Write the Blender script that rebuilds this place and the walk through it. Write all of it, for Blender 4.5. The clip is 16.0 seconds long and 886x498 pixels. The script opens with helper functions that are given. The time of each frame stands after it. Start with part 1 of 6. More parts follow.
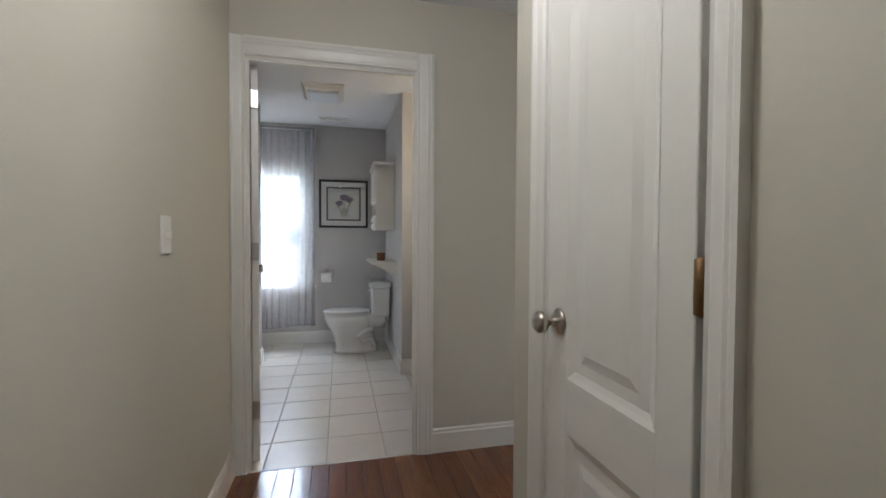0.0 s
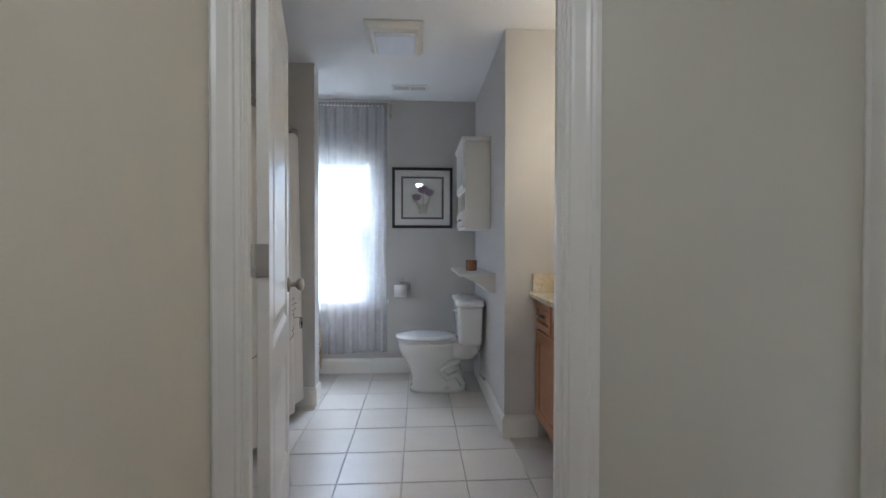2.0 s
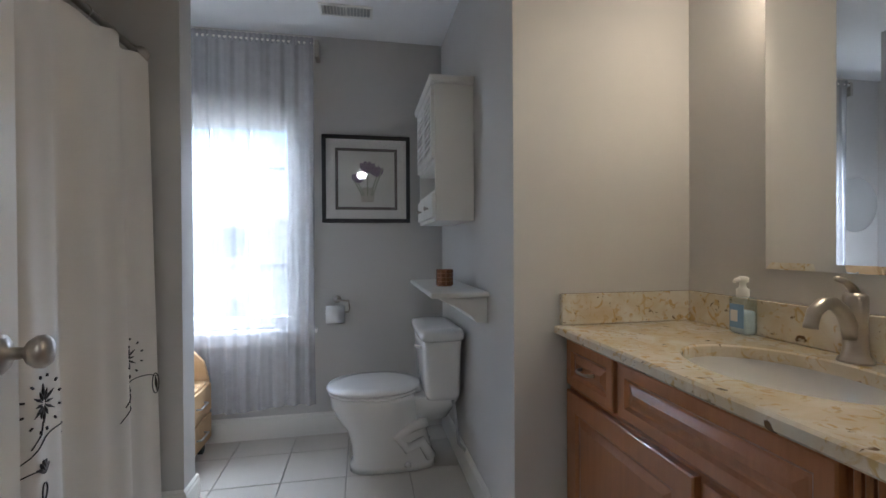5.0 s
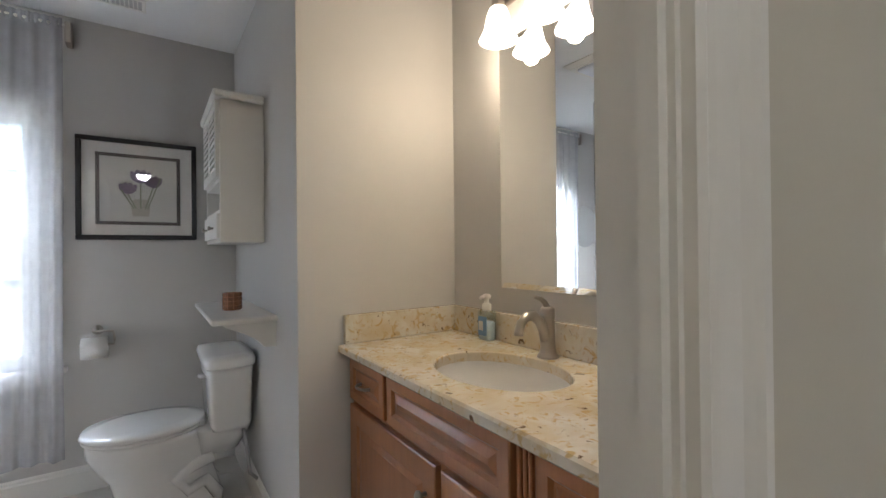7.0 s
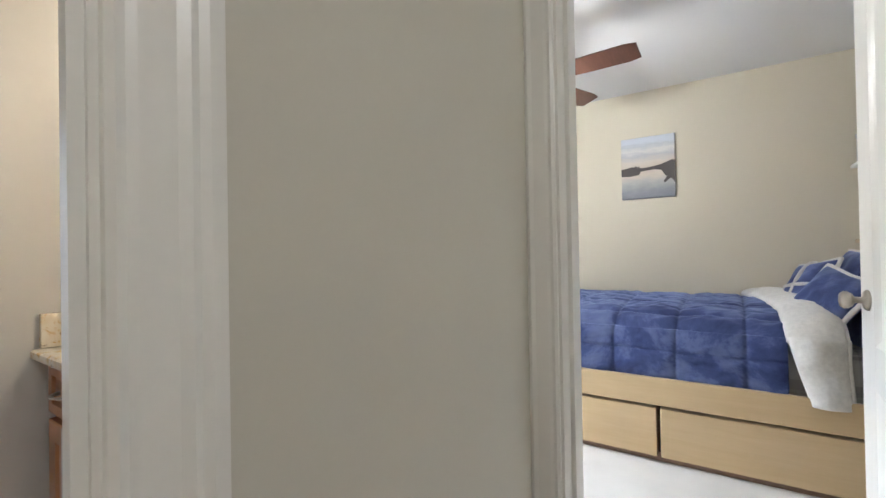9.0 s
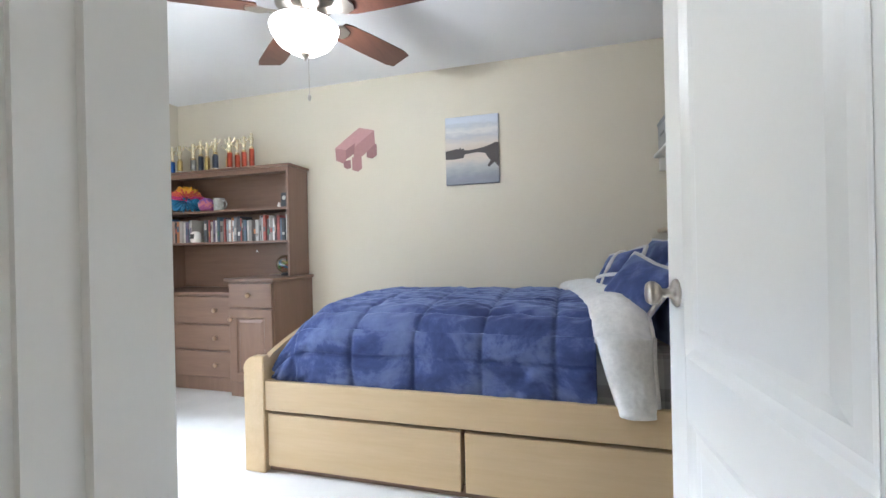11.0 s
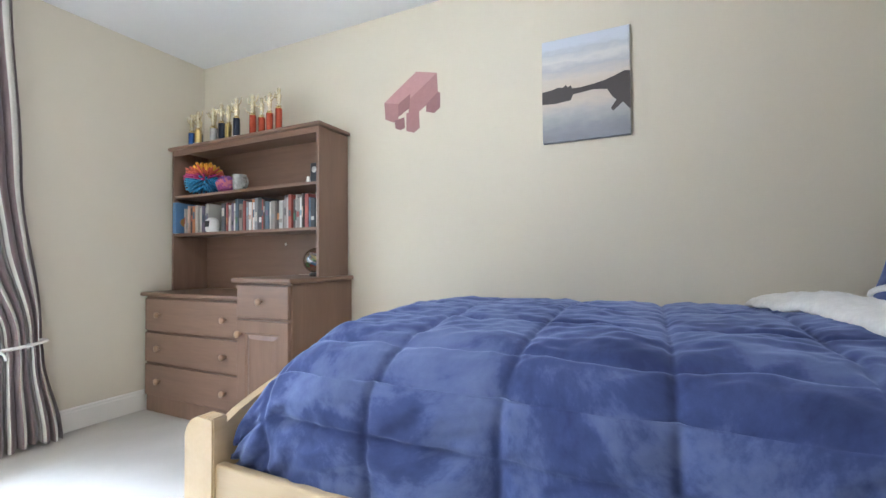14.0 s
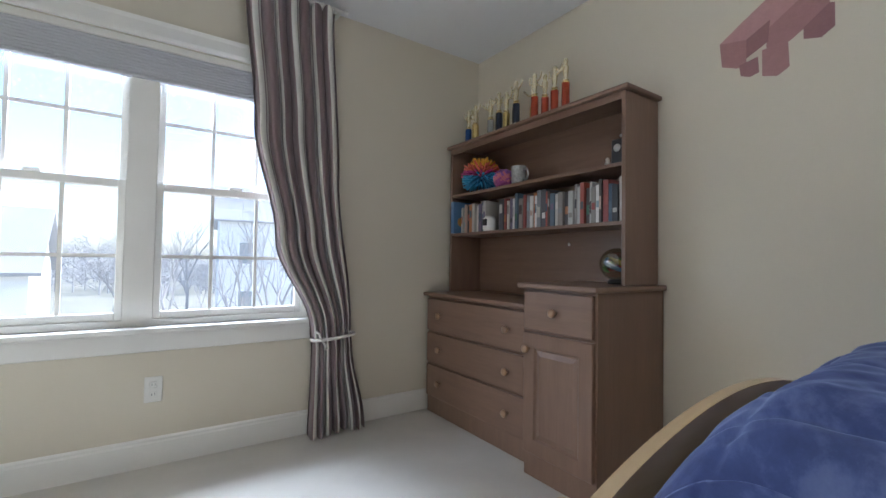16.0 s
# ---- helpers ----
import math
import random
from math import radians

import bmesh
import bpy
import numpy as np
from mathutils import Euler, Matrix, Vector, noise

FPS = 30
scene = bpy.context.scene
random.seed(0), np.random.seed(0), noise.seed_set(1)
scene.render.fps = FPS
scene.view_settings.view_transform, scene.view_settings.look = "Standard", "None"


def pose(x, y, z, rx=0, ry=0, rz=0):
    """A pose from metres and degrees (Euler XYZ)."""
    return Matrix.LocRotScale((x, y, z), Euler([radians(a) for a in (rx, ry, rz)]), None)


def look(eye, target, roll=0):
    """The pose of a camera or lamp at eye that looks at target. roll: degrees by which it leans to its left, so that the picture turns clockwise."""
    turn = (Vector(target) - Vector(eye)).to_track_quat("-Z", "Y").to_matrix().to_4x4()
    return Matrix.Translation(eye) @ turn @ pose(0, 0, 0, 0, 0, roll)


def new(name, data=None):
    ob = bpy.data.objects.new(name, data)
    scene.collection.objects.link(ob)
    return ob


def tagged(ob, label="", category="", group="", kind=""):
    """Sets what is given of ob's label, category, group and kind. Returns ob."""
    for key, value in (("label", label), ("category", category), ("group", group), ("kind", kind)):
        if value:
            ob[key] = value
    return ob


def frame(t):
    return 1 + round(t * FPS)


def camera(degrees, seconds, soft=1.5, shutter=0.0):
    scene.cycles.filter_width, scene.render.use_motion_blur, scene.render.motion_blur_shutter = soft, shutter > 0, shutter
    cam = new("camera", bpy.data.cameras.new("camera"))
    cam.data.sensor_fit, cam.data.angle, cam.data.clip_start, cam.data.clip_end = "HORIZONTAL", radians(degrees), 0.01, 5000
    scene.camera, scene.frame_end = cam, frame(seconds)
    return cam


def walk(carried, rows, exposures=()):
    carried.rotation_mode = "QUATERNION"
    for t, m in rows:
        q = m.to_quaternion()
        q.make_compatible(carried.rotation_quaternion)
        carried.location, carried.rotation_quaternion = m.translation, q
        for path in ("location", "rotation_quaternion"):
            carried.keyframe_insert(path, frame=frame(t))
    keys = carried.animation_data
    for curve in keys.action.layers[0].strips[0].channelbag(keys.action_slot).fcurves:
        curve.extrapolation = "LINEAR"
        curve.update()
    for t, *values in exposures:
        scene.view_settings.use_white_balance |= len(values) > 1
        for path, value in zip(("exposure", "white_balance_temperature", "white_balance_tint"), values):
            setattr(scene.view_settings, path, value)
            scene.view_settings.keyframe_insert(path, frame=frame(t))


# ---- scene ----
cam = camera(91.5, 16.0)
PATH = [
    (0, (-0.053, -0.199, 1.162), (0.414, 1.744, 1.11), 0.3),
    (0.5, (-0.006, 0.082, 1.154), (0.318, 2.055, 1.127), 0.1),
    (1, (-0.028, 0.351, 1.162), (0.175, 2.341, 1.118), -0.0),
    (1.5, (-0.046, 0.655, 1.148), (0.111, 2.648, 1.116), 0.2),
    (2, (-0.042, 0.935, 1.135), (0.073, 2.932, 1.108), 0.1),
    (2.5, (-0.075, 1.216, 1.11), (0.037, 3.213, 1.078), 0.3),
    (3, (-0.071, 1.502, 1.094), (0.047, 3.498, 1.069), 0.2),
    (3.1, (-0.068, 1.557, 1.089), (0.054, 3.553, 1.076), 0.2),
    (3.2, (-0.068, 1.608, 1.089), (0.056, 3.604, 1.073), 0.3),
    (5.3, (-0.023, 2.06, 1.13), (0.445, 4.004, 1.121), -0.4),
    (5.5, (-0.013, 2.061, 1.134), (0.532, 3.985, 1.138), -0.4),
    (6, (-0.003, 2.023, 1.152), (0.749, 3.877, 1.159), -0.4),
    (6.5, (0.014, 1.966, 1.176), (0.958, 3.729, 1.184), -0.6),
    (7, (0.041, 1.905, 1.188), (1.163, 3.56, 1.198), -0.6),
    (7.5, (0.076, 1.836, 1.179), (1.342, 3.384, 1.195), -0.8),
    (8, (0.1, 1.784, 1.168), (1.514, 3.198, 1.193), -0.7),
    (8.5, (0.144, 1.73, 1.157), (1.686, 3.003, 1.177), -1.0),
    (9, (0.214, 1.653, 1.124), (1.877, 2.764, 1.141), -1.0),
    (9.5, (0.363, 1.573, 1.134), (2.131, 2.506, 1.141), -1.5),
    (10, (0.545, 1.529, 1.137), (2.398, 2.281, 1.135), -1.6),
    (10.2, (0.611, 1.51, 1.129), (2.483, 2.213, 1.122), -1.6),
    (12.3, (1.568, 1.677, 0.998), (3.518, 2.119, 1.041), -1.0),
    (12.5, (1.639, 1.7, 1.001), (3.589, 2.139, 1.048), -1.1),
    (13, (1.789, 1.764, 0.993), (3.734, 2.228, 1.031), -0.9),
    (13.5, (1.905, 1.849, 0.986), (3.804, 2.475, 1.038), -0.8),
    (14, (1.955, 1.943, 0.977), (3.758, 2.807, 1.022), -0.4),
    (14.5, (1.988, 2.065, 0.971), (3.66, 3.163, 1.01), -0.0),
    (15, (1.979, 2.277, 0.937), (3.516, 3.555, 0.991), 0.1),
    (15.5, (2.029, 2.435, 0.951), (3.395, 3.895, 1.012), 0.5),
    (16, (2.138, 2.527, 0.97), (3.268, 4.176, 1.03), 0.9),
]
EXPOSURES = [
    (0, 3.5, 5750, 11), (1.5, 3.6, 5350, 11), (3, 3.4, 5550, 11), (5.5, 3.15, 5550, 12), (6.5, 3.4, 5750, 12), (7.5, 3.8, 5900, 12), (9, 4.05, 5800, 11), (10, 4.0, 5450, 11),
    (12.5, 4.05, 5500, 11), (13.5, 4.05, 5450, 11), (14.5, 3.9, 5450, 11), (15, 3.6, 5450, 11), (15.5, 3.25, 5500, 11), (16, 2.75, 5550, 12)]
walk(cam, [(t, look(eye, target, roll)) for t, eye, target, roll in PATH], EXPOSURES)

# ---- world, sun and lamps ----
world = bpy.data.worlds.new("sky")
scene.world = world
world.use_nodes = True
wn = world.node_tree.nodes
sky = wn.new("ShaderNodeTexSky")
sky.sky_type = "NISHITA"
sky.sun_disc = False
sky.sun_elevation, sky.sun_rotation = radians(45), radians(90)
sky.air_density, sky.dust_density, sky.ozone_density = 1.0, 2.0, 0.5
wn["Background"].inputs["Strength"].default_value = 0.065
world.node_tree.links.new(sky.outputs["Color"], wn["Background"].inputs["Color"])

sun = new("sun", bpy.data.lights.new("sun", "SUN"))
sun.data.energy, sun.data.angle, sun.data.color = 1.2, radians(25), (1.0, 0.95, 0.88)
sun.matrix_world = look((12, 0, 12), (0, 0, 0))


def lamp(x, y, z, watts, colour, radius):
    ob = new("bulb_light", bpy.data.lights.new("bulb_light", "POINT"))
    ob.location = (x, y, z)
    ob.data.energy, ob.data.color, ob.data.shadow_soft_size = watts, colour, radius
    return ob


WARM = (1.0, 0.78, 0.52)
VANITY_Y = (3.03, 2.83, 2.63)
for vy in VANITY_Y:
    lamp(1.045, vy, 1.90, 0.19, WARM, 0.03)
lamp(2.70, 2.69, 2.05, 2.2, (1.0, 0.95, 0.86), 0.06)
# assumed hall lamp, out of view, added to brighten the hall
lamp(-0.03, 0.55, 2.24, 1.3, (1.0, 0.95, 0.87), 0.08)


def window_light(x, y, z, target, width, height, watts):
    """An area lamp added outside a window to stand in for sky light."""
    ob = new("window_light", bpy.data.lights.new("window_light", "AREA"))
    ob.data.shape, ob.data.size, ob.data.size_y = "RECTANGLE", width, height
    ob.data.energy, ob.data.color = watts, (0.90, 0.95, 1.0)
    ob.matrix_world = look((x, y, z), target)
    return ob


window_light(3.5, 9.0, 5.5, (3.0, 0.0, 3.4), 6.6, 5.5, 830.0)
window_light(-0.80, 6.2, 2.95, (-0.80, 4.0, 0.75), 2.2, 1.5, 40.0)

# ---- materials ----


def material(name, colour, rough=0.6, metal=0.0, vary=0.06, scale=6.0, bump=0.05, grain=120.0, random_tone=0.0, spec=0.5, coat=0.0, sheen=0.0):
    """A painted, plastic, cloth or stone surface: tone varied at two scales, with fine relief."""
    m = bpy.data.materials.new(name)
    m.use_nodes = True
    t = m.node_tree
    n, l = t.nodes, t.links
    b = n["Principled BSDF"]
    co = n.new("ShaderNodeTexCoord")
    big, small = n.new("ShaderNodeTexNoise"), n.new("ShaderNodeTexNoise")
    big.inputs["Scale"].default_value, small.inputs["Scale"].default_value = scale, grain
    big.inputs["Detail"].default_value = small.inputs["Detail"].default_value = 4
    l.new(co.outputs["Object"], big.inputs["Vector"])
    l.new(co.outputs["Object"], small.inputs["Vector"])
    ramp = n.new("ShaderNodeMapRange")
    ramp.inputs["From Min"].default_value, ramp.inputs["From Max"].default_value = 0.25, 0.75
    ramp.inputs["To Min"].default_value, ramp.inputs["To Max"].default_value = 1 - vary, 1 + vary
    add = n.new("ShaderNodeMath")
    add.operation = "MULTIPLY_ADD"
    add.inputs[1].default_value, add.inputs[2].default_value = 0.35, 0.0
    l.new(small.outputs["Fac"], add.inputs[0])
    mix = n.new("ShaderNodeMath")
    mix.operation = "MULTIPLY_ADD"
    mix.inputs[1].default_value = 0.65
    l.new(big.outputs["Fac"], mix.inputs[0])
    l.new(add.outputs[0], mix.inputs[2])
    l.new(mix.outputs[0], ramp.inputs["Value"])
    tone = n.new("ShaderNodeVectorMath")
    tone.operation = "SCALE"
    tone.inputs[0].default_value = colour
    if random_tone:
        info = n.new("ShaderNodeObjectInfo")
        vr = n.new("ShaderNodeMath")
        vr.operation = "MULTIPLY_ADD"
        vr.inputs[1].default_value, vr.inputs[2].default_value = 2 * random_tone, 1 - random_tone
        l.new(info.outputs["Random"], vr.inputs[0])
        mu = n.new("ShaderNodeMath")
        mu.operation = "MULTIPLY"
        l.new(vr.outputs[0], mu.inputs[0])
        l.new(ramp.outputs[0], mu.inputs[1])
        l.new(mu.outputs[0], tone.inputs["Scale"])
    else:
        l.new(ramp.outputs[0], tone.inputs["Scale"])
    l.new(tone.outputs[0], b.inputs["Base Color"])
    b.inputs["Roughness"].default_value, b.inputs["Metallic"].default_value = rough, metal
    b.inputs["Specular IOR Level"].default_value, b.inputs["Coat Weight"].default_value = spec, coat
    b.inputs["Sheen Weight"].default_value = sheen
    if bump:
        bp = n.new("ShaderNodeBump")
        bp.inputs["Strength"].default_value, bp.inputs["Distance"].default_value = min(1.0, bump * 4), 0.002
        l.new(mix.outputs[0], bp.inputs["Height"])
        l.new(bp.outputs[0], b.inputs["Normal"])
    return m


def wood(name, light, dark, rough=0.35, axis=1, scale=3.0, random_tone=0.0, coat=0.15, wave=5.0, band=0.35):
    """Planed wood with grain along one axis."""
    m = bpy.data.materials.new(name)
    m.use_nodes = True
    n, l = m.node_tree.nodes, m.node_tree.links
    b = n["Principled BSDF"]
    co, mp = n.new("ShaderNodeTexCoord"), n.new("ShaderNodeMapping")
    sc = [scale * 9, scale * 9, scale * 9]
    sc[axis] = scale * 0.7
    mp.inputs["Scale"].default_value = sc
    l.new(co.outputs["Object"], mp.inputs["Vector"])
    n1, n2 = n.new("ShaderNodeTexNoise"), n.new("ShaderNodeTexNoise")
    n1.inputs["Scale"].default_value, n1.inputs["Detail"].default_value, n1.inputs["Distortion"].default_value = 1.0, 6, 0.6
    n2.inputs["Scale"].default_value, n2.inputs["Detail"].default_value = wave, 8
    l.new(mp.outputs[0], n1.inputs["Vector"])
    l.new(mp.outputs[0], n2.inputs["Vector"])
    mx = n.new("ShaderNodeMix")
    mx.inputs["Factor"].default_value = band
    l.new(n1.outputs["Fac"], mx.inputs["A"])
    l.new(n2.outputs["Fac"], mx.inputs["B"])
    cr = n.new("ShaderNodeValToRGB")
    cr.color_ramp.elements[0].position, cr.color_ramp.elements[1].position = 0.3, 0.72
    cr.color_ramp.elements[0].color, cr.color_ramp.elements[1].color = (*dark, 1), (*light, 1)
    l.new(mx.outputs["Result"], cr.inputs["Fac"])
    out = cr.outputs["Color"]
    if random_tone:
        info, vr, sv = n.new("ShaderNodeObjectInfo"), n.new("ShaderNodeMath"), n.new("ShaderNodeVectorMath")
        vr.operation, sv.operation = "MULTIPLY_ADD", "SCALE"
        vr.inputs[1].default_value, vr.inputs[2].default_value = 2 * random_tone, 1 - random_tone
        l.new(info.outputs["Random"], vr.inputs[0])
        l.new(out, sv.inputs[0])
        l.new(vr.outputs[0], sv.inputs["Scale"])
        out = sv.outputs[0]
    l.new(out, b.inputs["Base Color"])
    b.inputs["Roughness"].default_value, b.inputs["Coat Weight"].default_value = rough, coat
    bp = n.new("ShaderNodeBump")
    bp.inputs["Strength"].default_value, bp.inputs["Distance"].default_value = 0.15, 0.001
    l.new(mx.outputs["Result"], bp.inputs["Height"])
    l.new(bp.outputs[0], b.inputs["Normal"])
    return m


def granite_material():
    m = bpy.data.materials.new("granite")
    m.use_nodes = True
    n, l = m.node_tree.nodes, m.node_tree.links
    b = n["Principled BSDF"]
    co = n.new("ShaderNodeTexCoord")
    big, mid, spots = n.new("ShaderNodeTexNoise"), n.new("ShaderNodeTexNoise"), n.new("ShaderNodeTexNoise")
    for node, s, d, w in ((big, 7, 6, 1.2), (mid, 26, 8, 1.6), (spots, 34, 5, 0.8)):
        node.inputs["Scale"].default_value, node.inputs["Detail"].default_value, node.inputs["Distortion"].default_value = s, d, w
        l.new(co.outputs["Object"], node.inputs["Vector"])
    r1, r2, r3 = (n.new("ShaderNodeValToRGB") for _ in range(3))
    r1.color_ramp.elements[0].position, r1.color_ramp.elements[1].position = 0.35, 0.65
    r1.color_ramp.elements[0].color, r1.color_ramp.elements[1].color = (0.64, 0.54, 0.36, 1), (0.74, 0.70, 0.60, 1)
    r2.color_ramp.elements[0].position, r2.color_ramp.elements[1].position = 0.55, 0.66
    r2.color_ramp.elements[0].color, r2.color_ramp.elements[1].color = (0, 0, 0, 1), (1, 1, 1, 1)
    r3.color_ramp.elements[0].position, r3.color_ramp.elements[1].position = 0.655, 0.72
    r3.color_ramp.elements[0].color, r3.color_ramp.elements[1].color = (0, 0, 0, 1), (1, 1, 1, 1)
    l.new(big.outputs["Fac"], r1.inputs["Fac"])
    l.new(mid.outputs["Fac"], r2.inputs["Fac"])
    l.new(spots.outputs["Fac"], r3.inputs["Fac"])
    m1, m2 = n.new("ShaderNodeMix"), n.new("ShaderNodeMix")
    m1.data_type = m2.data_type = "RGBA"
    ins = lambda node, k: [s for s in node.inputs if s.name == k and s.type == "RGBA"][0]
    outc = lambda node: [s for s in node.outputs if s.type == "RGBA"][0]
    l.new(r2.outputs["Color"], m1.inputs["Factor"])
    l.new(r1.outputs["Color"], ins(m1, "A"))
    ins(m1, "B").default_value = (0.58, 0.42, 0.20, 1)
    l.new(r3.outputs["Color"], m2.inputs["Factor"])
    l.new(outc(m1), ins(m2, "A"))
    ins(m2, "B").default_value = (0.16, 0.10, 0.05, 1)
    l.new(outc(m2), b.inputs["Base Color"])
    b.inputs["Roughness"].default_value, b.inputs["Coat Weight"].default_value = 0.16, 0.3
    return m


def stripe_material():
    """Woven stripes across the cloth's own width."""
    m = bpy.data.materials.new("striped_cloth")
    m.use_nodes = True
    n, l = m.node_tree.nodes, m.node_tree.links
    b = n["Principled BSDF"]
    uv, sep, fr = n.new("ShaderNodeUVMap"), n.new("ShaderNodeSeparateXYZ"), n.new("ShaderNodeMath")
    uv.uv_map = "UVMap"
    l.new(uv.outputs["UV"], sep.inputs[0])
    fr.operation = "FRACT"
    l.new(sep.outputs["X"], fr.inputs[0])
    cr = n.new("ShaderNodeValToRGB")
    cr.color_ramp.interpolation = "CONSTANT"
    dark, cream, mid = (0.20, 0.14, 0.14, 1), (0.68, 0.66, 0.60, 1), (0.24, 0.20, 0.19, 1)
    els = cr.color_ramp.elements
    els[0].position, els[0].color = 0.0, dark
    els[1].position, els[1].color = 0.44, cream
    for p, c in ((0.62, mid), (0.67, cream), (0.78, dark)):
        e = els.new(p)
        e.color = c
    l.new(fr.outputs[0], cr.inputs["Fac"])
    l.new(cr.outputs["Color"], b.inputs["Base Color"])
    b.inputs["Roughness"].default_value, b.inputs["Sheen Weight"].default_value = 0.75, 0.3
    wv, bp, co = n.new("ShaderNodeTexNoise"), n.new("ShaderNodeBump"), n.new("ShaderNodeTexCoord")
    wv.inputs["Scale"].default_value = 300
    l.new(co.outputs["Object"], wv.inputs["Vector"])
    bp.inputs["Strength"].default_value, bp.inputs["Distance"].default_value = 0.2, 0.001
    l.new(wv.outputs["Fac"], bp.inputs["Height"])
    l.new(bp.outputs[0], b.inputs["Normal"])
    return m


def plaid_material():
    m = bpy.data.materials.new("plaid_sheet")
    m.use_nodes = True
    n, l = m.node_tree.nodes, m.node_tree.links
    b = n["Principled BSDF"]
    co, sep = n.new("ShaderNodeTexCoord"), n.new("ShaderNodeSeparateXYZ")
    l.new(co.outputs["Object"], sep.inputs[0])
    tot = None
    for ax, (period, width) in (("X", (0.16, 0.3)), ("Y", (0.16, 0.3)), ("X", (0.053, 0.12)), ("Z", (0.16, 0.3))):
        d, f, c = n.new("ShaderNodeMath"), n.new("ShaderNodeMath"), n.new("ShaderNodeMath")
        d.operation, f.operation, c.operation = "DIVIDE", "FRACT", "LESS_THAN"
        d.inputs[1].default_value, c.inputs[1].default_value = period, width
        l.new(sep.outputs[ax], d.inputs[0])
        l.new(d.outputs[0], f.inputs[0])
        l.new(f.outputs[0], c.inputs[0])
        if tot is None:
            tot = c
        else:
            a = n.new("ShaderNodeMath")
            a.operation = "ADD"
            l.new(tot.outputs[0], a.inputs[0])
            l.new(c.outputs[0], a.inputs[1])
            tot = a
    cr, dv = n.new("ShaderNodeValToRGB"), n.new("ShaderNodeMath")
    dv.operation, dv.inputs[1].default_value = "DIVIDE", 3.0
    l.new(tot.outputs[0], dv.inputs[0])
    cr.color_ramp.elements[0].color, cr.color_ramp.elements[1].color = (0.50, 0.48, 0.46, 1), (0.22, 0.21, 0.21, 1)
    l.new(dv.outputs[0], cr.inputs["Fac"])
    l.new(cr.outputs["Color"], b.inputs["Base Color"])
    b.inputs["Roughness"].default_value = 0.85
    return m


def velvet_material():
    """Brushed plush: ragged light and dark nap patches, sheen painted into their colour, over fine fibres."""
    m = bpy.data.materials.new("blue_velvet")
    m.use_nodes = True
    n, l = m.node_tree.nodes, m.node_tree.links
    b, co = n["Principled BSDF"], n.new("ShaderNodeTexCoord")
    nap, fine, ramp, bp = n.new("ShaderNodeTexNoise"), n.new("ShaderNodeTexNoise"), n.new("ShaderNodeValToRGB"), n.new("ShaderNodeBump")
    nap.inputs["Scale"].default_value, nap.inputs["Detail"].default_value = 3.2, 7
    nap.inputs["Distortion"].default_value, nap.inputs["Roughness"].default_value = 0.35, 0.66
    fine.inputs["Scale"].default_value, fine.inputs["Detail"].default_value = 90, 3
    l.new(co.outputs["Object"], nap.inputs["Vector"])
    l.new(co.outputs["Object"], fine.inputs["Vector"])
    els = ramp.color_ramp.elements
    els[0].position, els[0].color = 0.34, (0.030, 0.041, 0.120, 1)
    els[1].position, els[1].color = 0.68, (0.155, 0.190, 0.345, 1)
    for p, c in ((0.47, (0.055, 0.075, 0.195)), (0.53, (0.100, 0.128, 0.270))):
        els.new(p).color = (*c, 1)
    l.new(nap.outputs["Fac"], ramp.inputs["Fac"])
    l.new(ramp.outputs["Color"], b.inputs["Base Color"])
    b.inputs["Roughness"].default_value = 0.85
    b.inputs["Specular IOR Level"].default_value = 0.2
    b.inputs["Sheen Weight"].default_value, b.inputs["Sheen Roughness"].default_value = 0.6, 0.35
    b.inputs["Sheen Tint"].default_value = (0.5, 0.6, 0.95, 1)
    bp.inputs["Strength"].default_value, bp.inputs["Distance"].default_value = 0.25, 0.002
    l.new(fine.outputs["Fac"], bp.inputs["Height"])
    l.new(bp.outputs["Normal"], b.inputs["Normal"])
    return m


def glass_material(name, tint=(1, 1, 1), gloss=0.08, rough=0.0, haze=0.0):
    m = bpy.data.materials.new(name)
    m.use_nodes = True
    n, l = m.node_tree.nodes, m.node_tree.links
    n.remove(n["Principled BSDF"])
    tr, gl, mx = n.new("ShaderNodeBsdfTransparent"), n.new("ShaderNodeBsdfGlossy"), n.new("ShaderNodeMixShader")
    tr.inputs["Color"].default_value = (*tint, 1)
    gl.inputs["Roughness"].default_value = rough
    mx.inputs["Fac"].default_value = gloss
    l.new(tr.outputs[0], mx.inputs[1])
    l.new(gl.outputs[0], mx.inputs[2])
    last = mx
    # pale translucent veil in the glass imitates haze over the view
    if haze:
        film, veil = n.new("ShaderNodeBsdfTranslucent"), n.new("ShaderNodeMixShader")
        film.inputs["Color"].default_value = (0.85, 0.87, 0.90, 1)
        veil.inputs["Fac"].default_value = haze
        l.new(mx.outputs[0], veil.inputs[1])
        l.new(film.outputs[0], veil.inputs[2])
        last = veil
    l.new(last.outputs[0], n["Material Output"].inputs["Surface"])
    return m


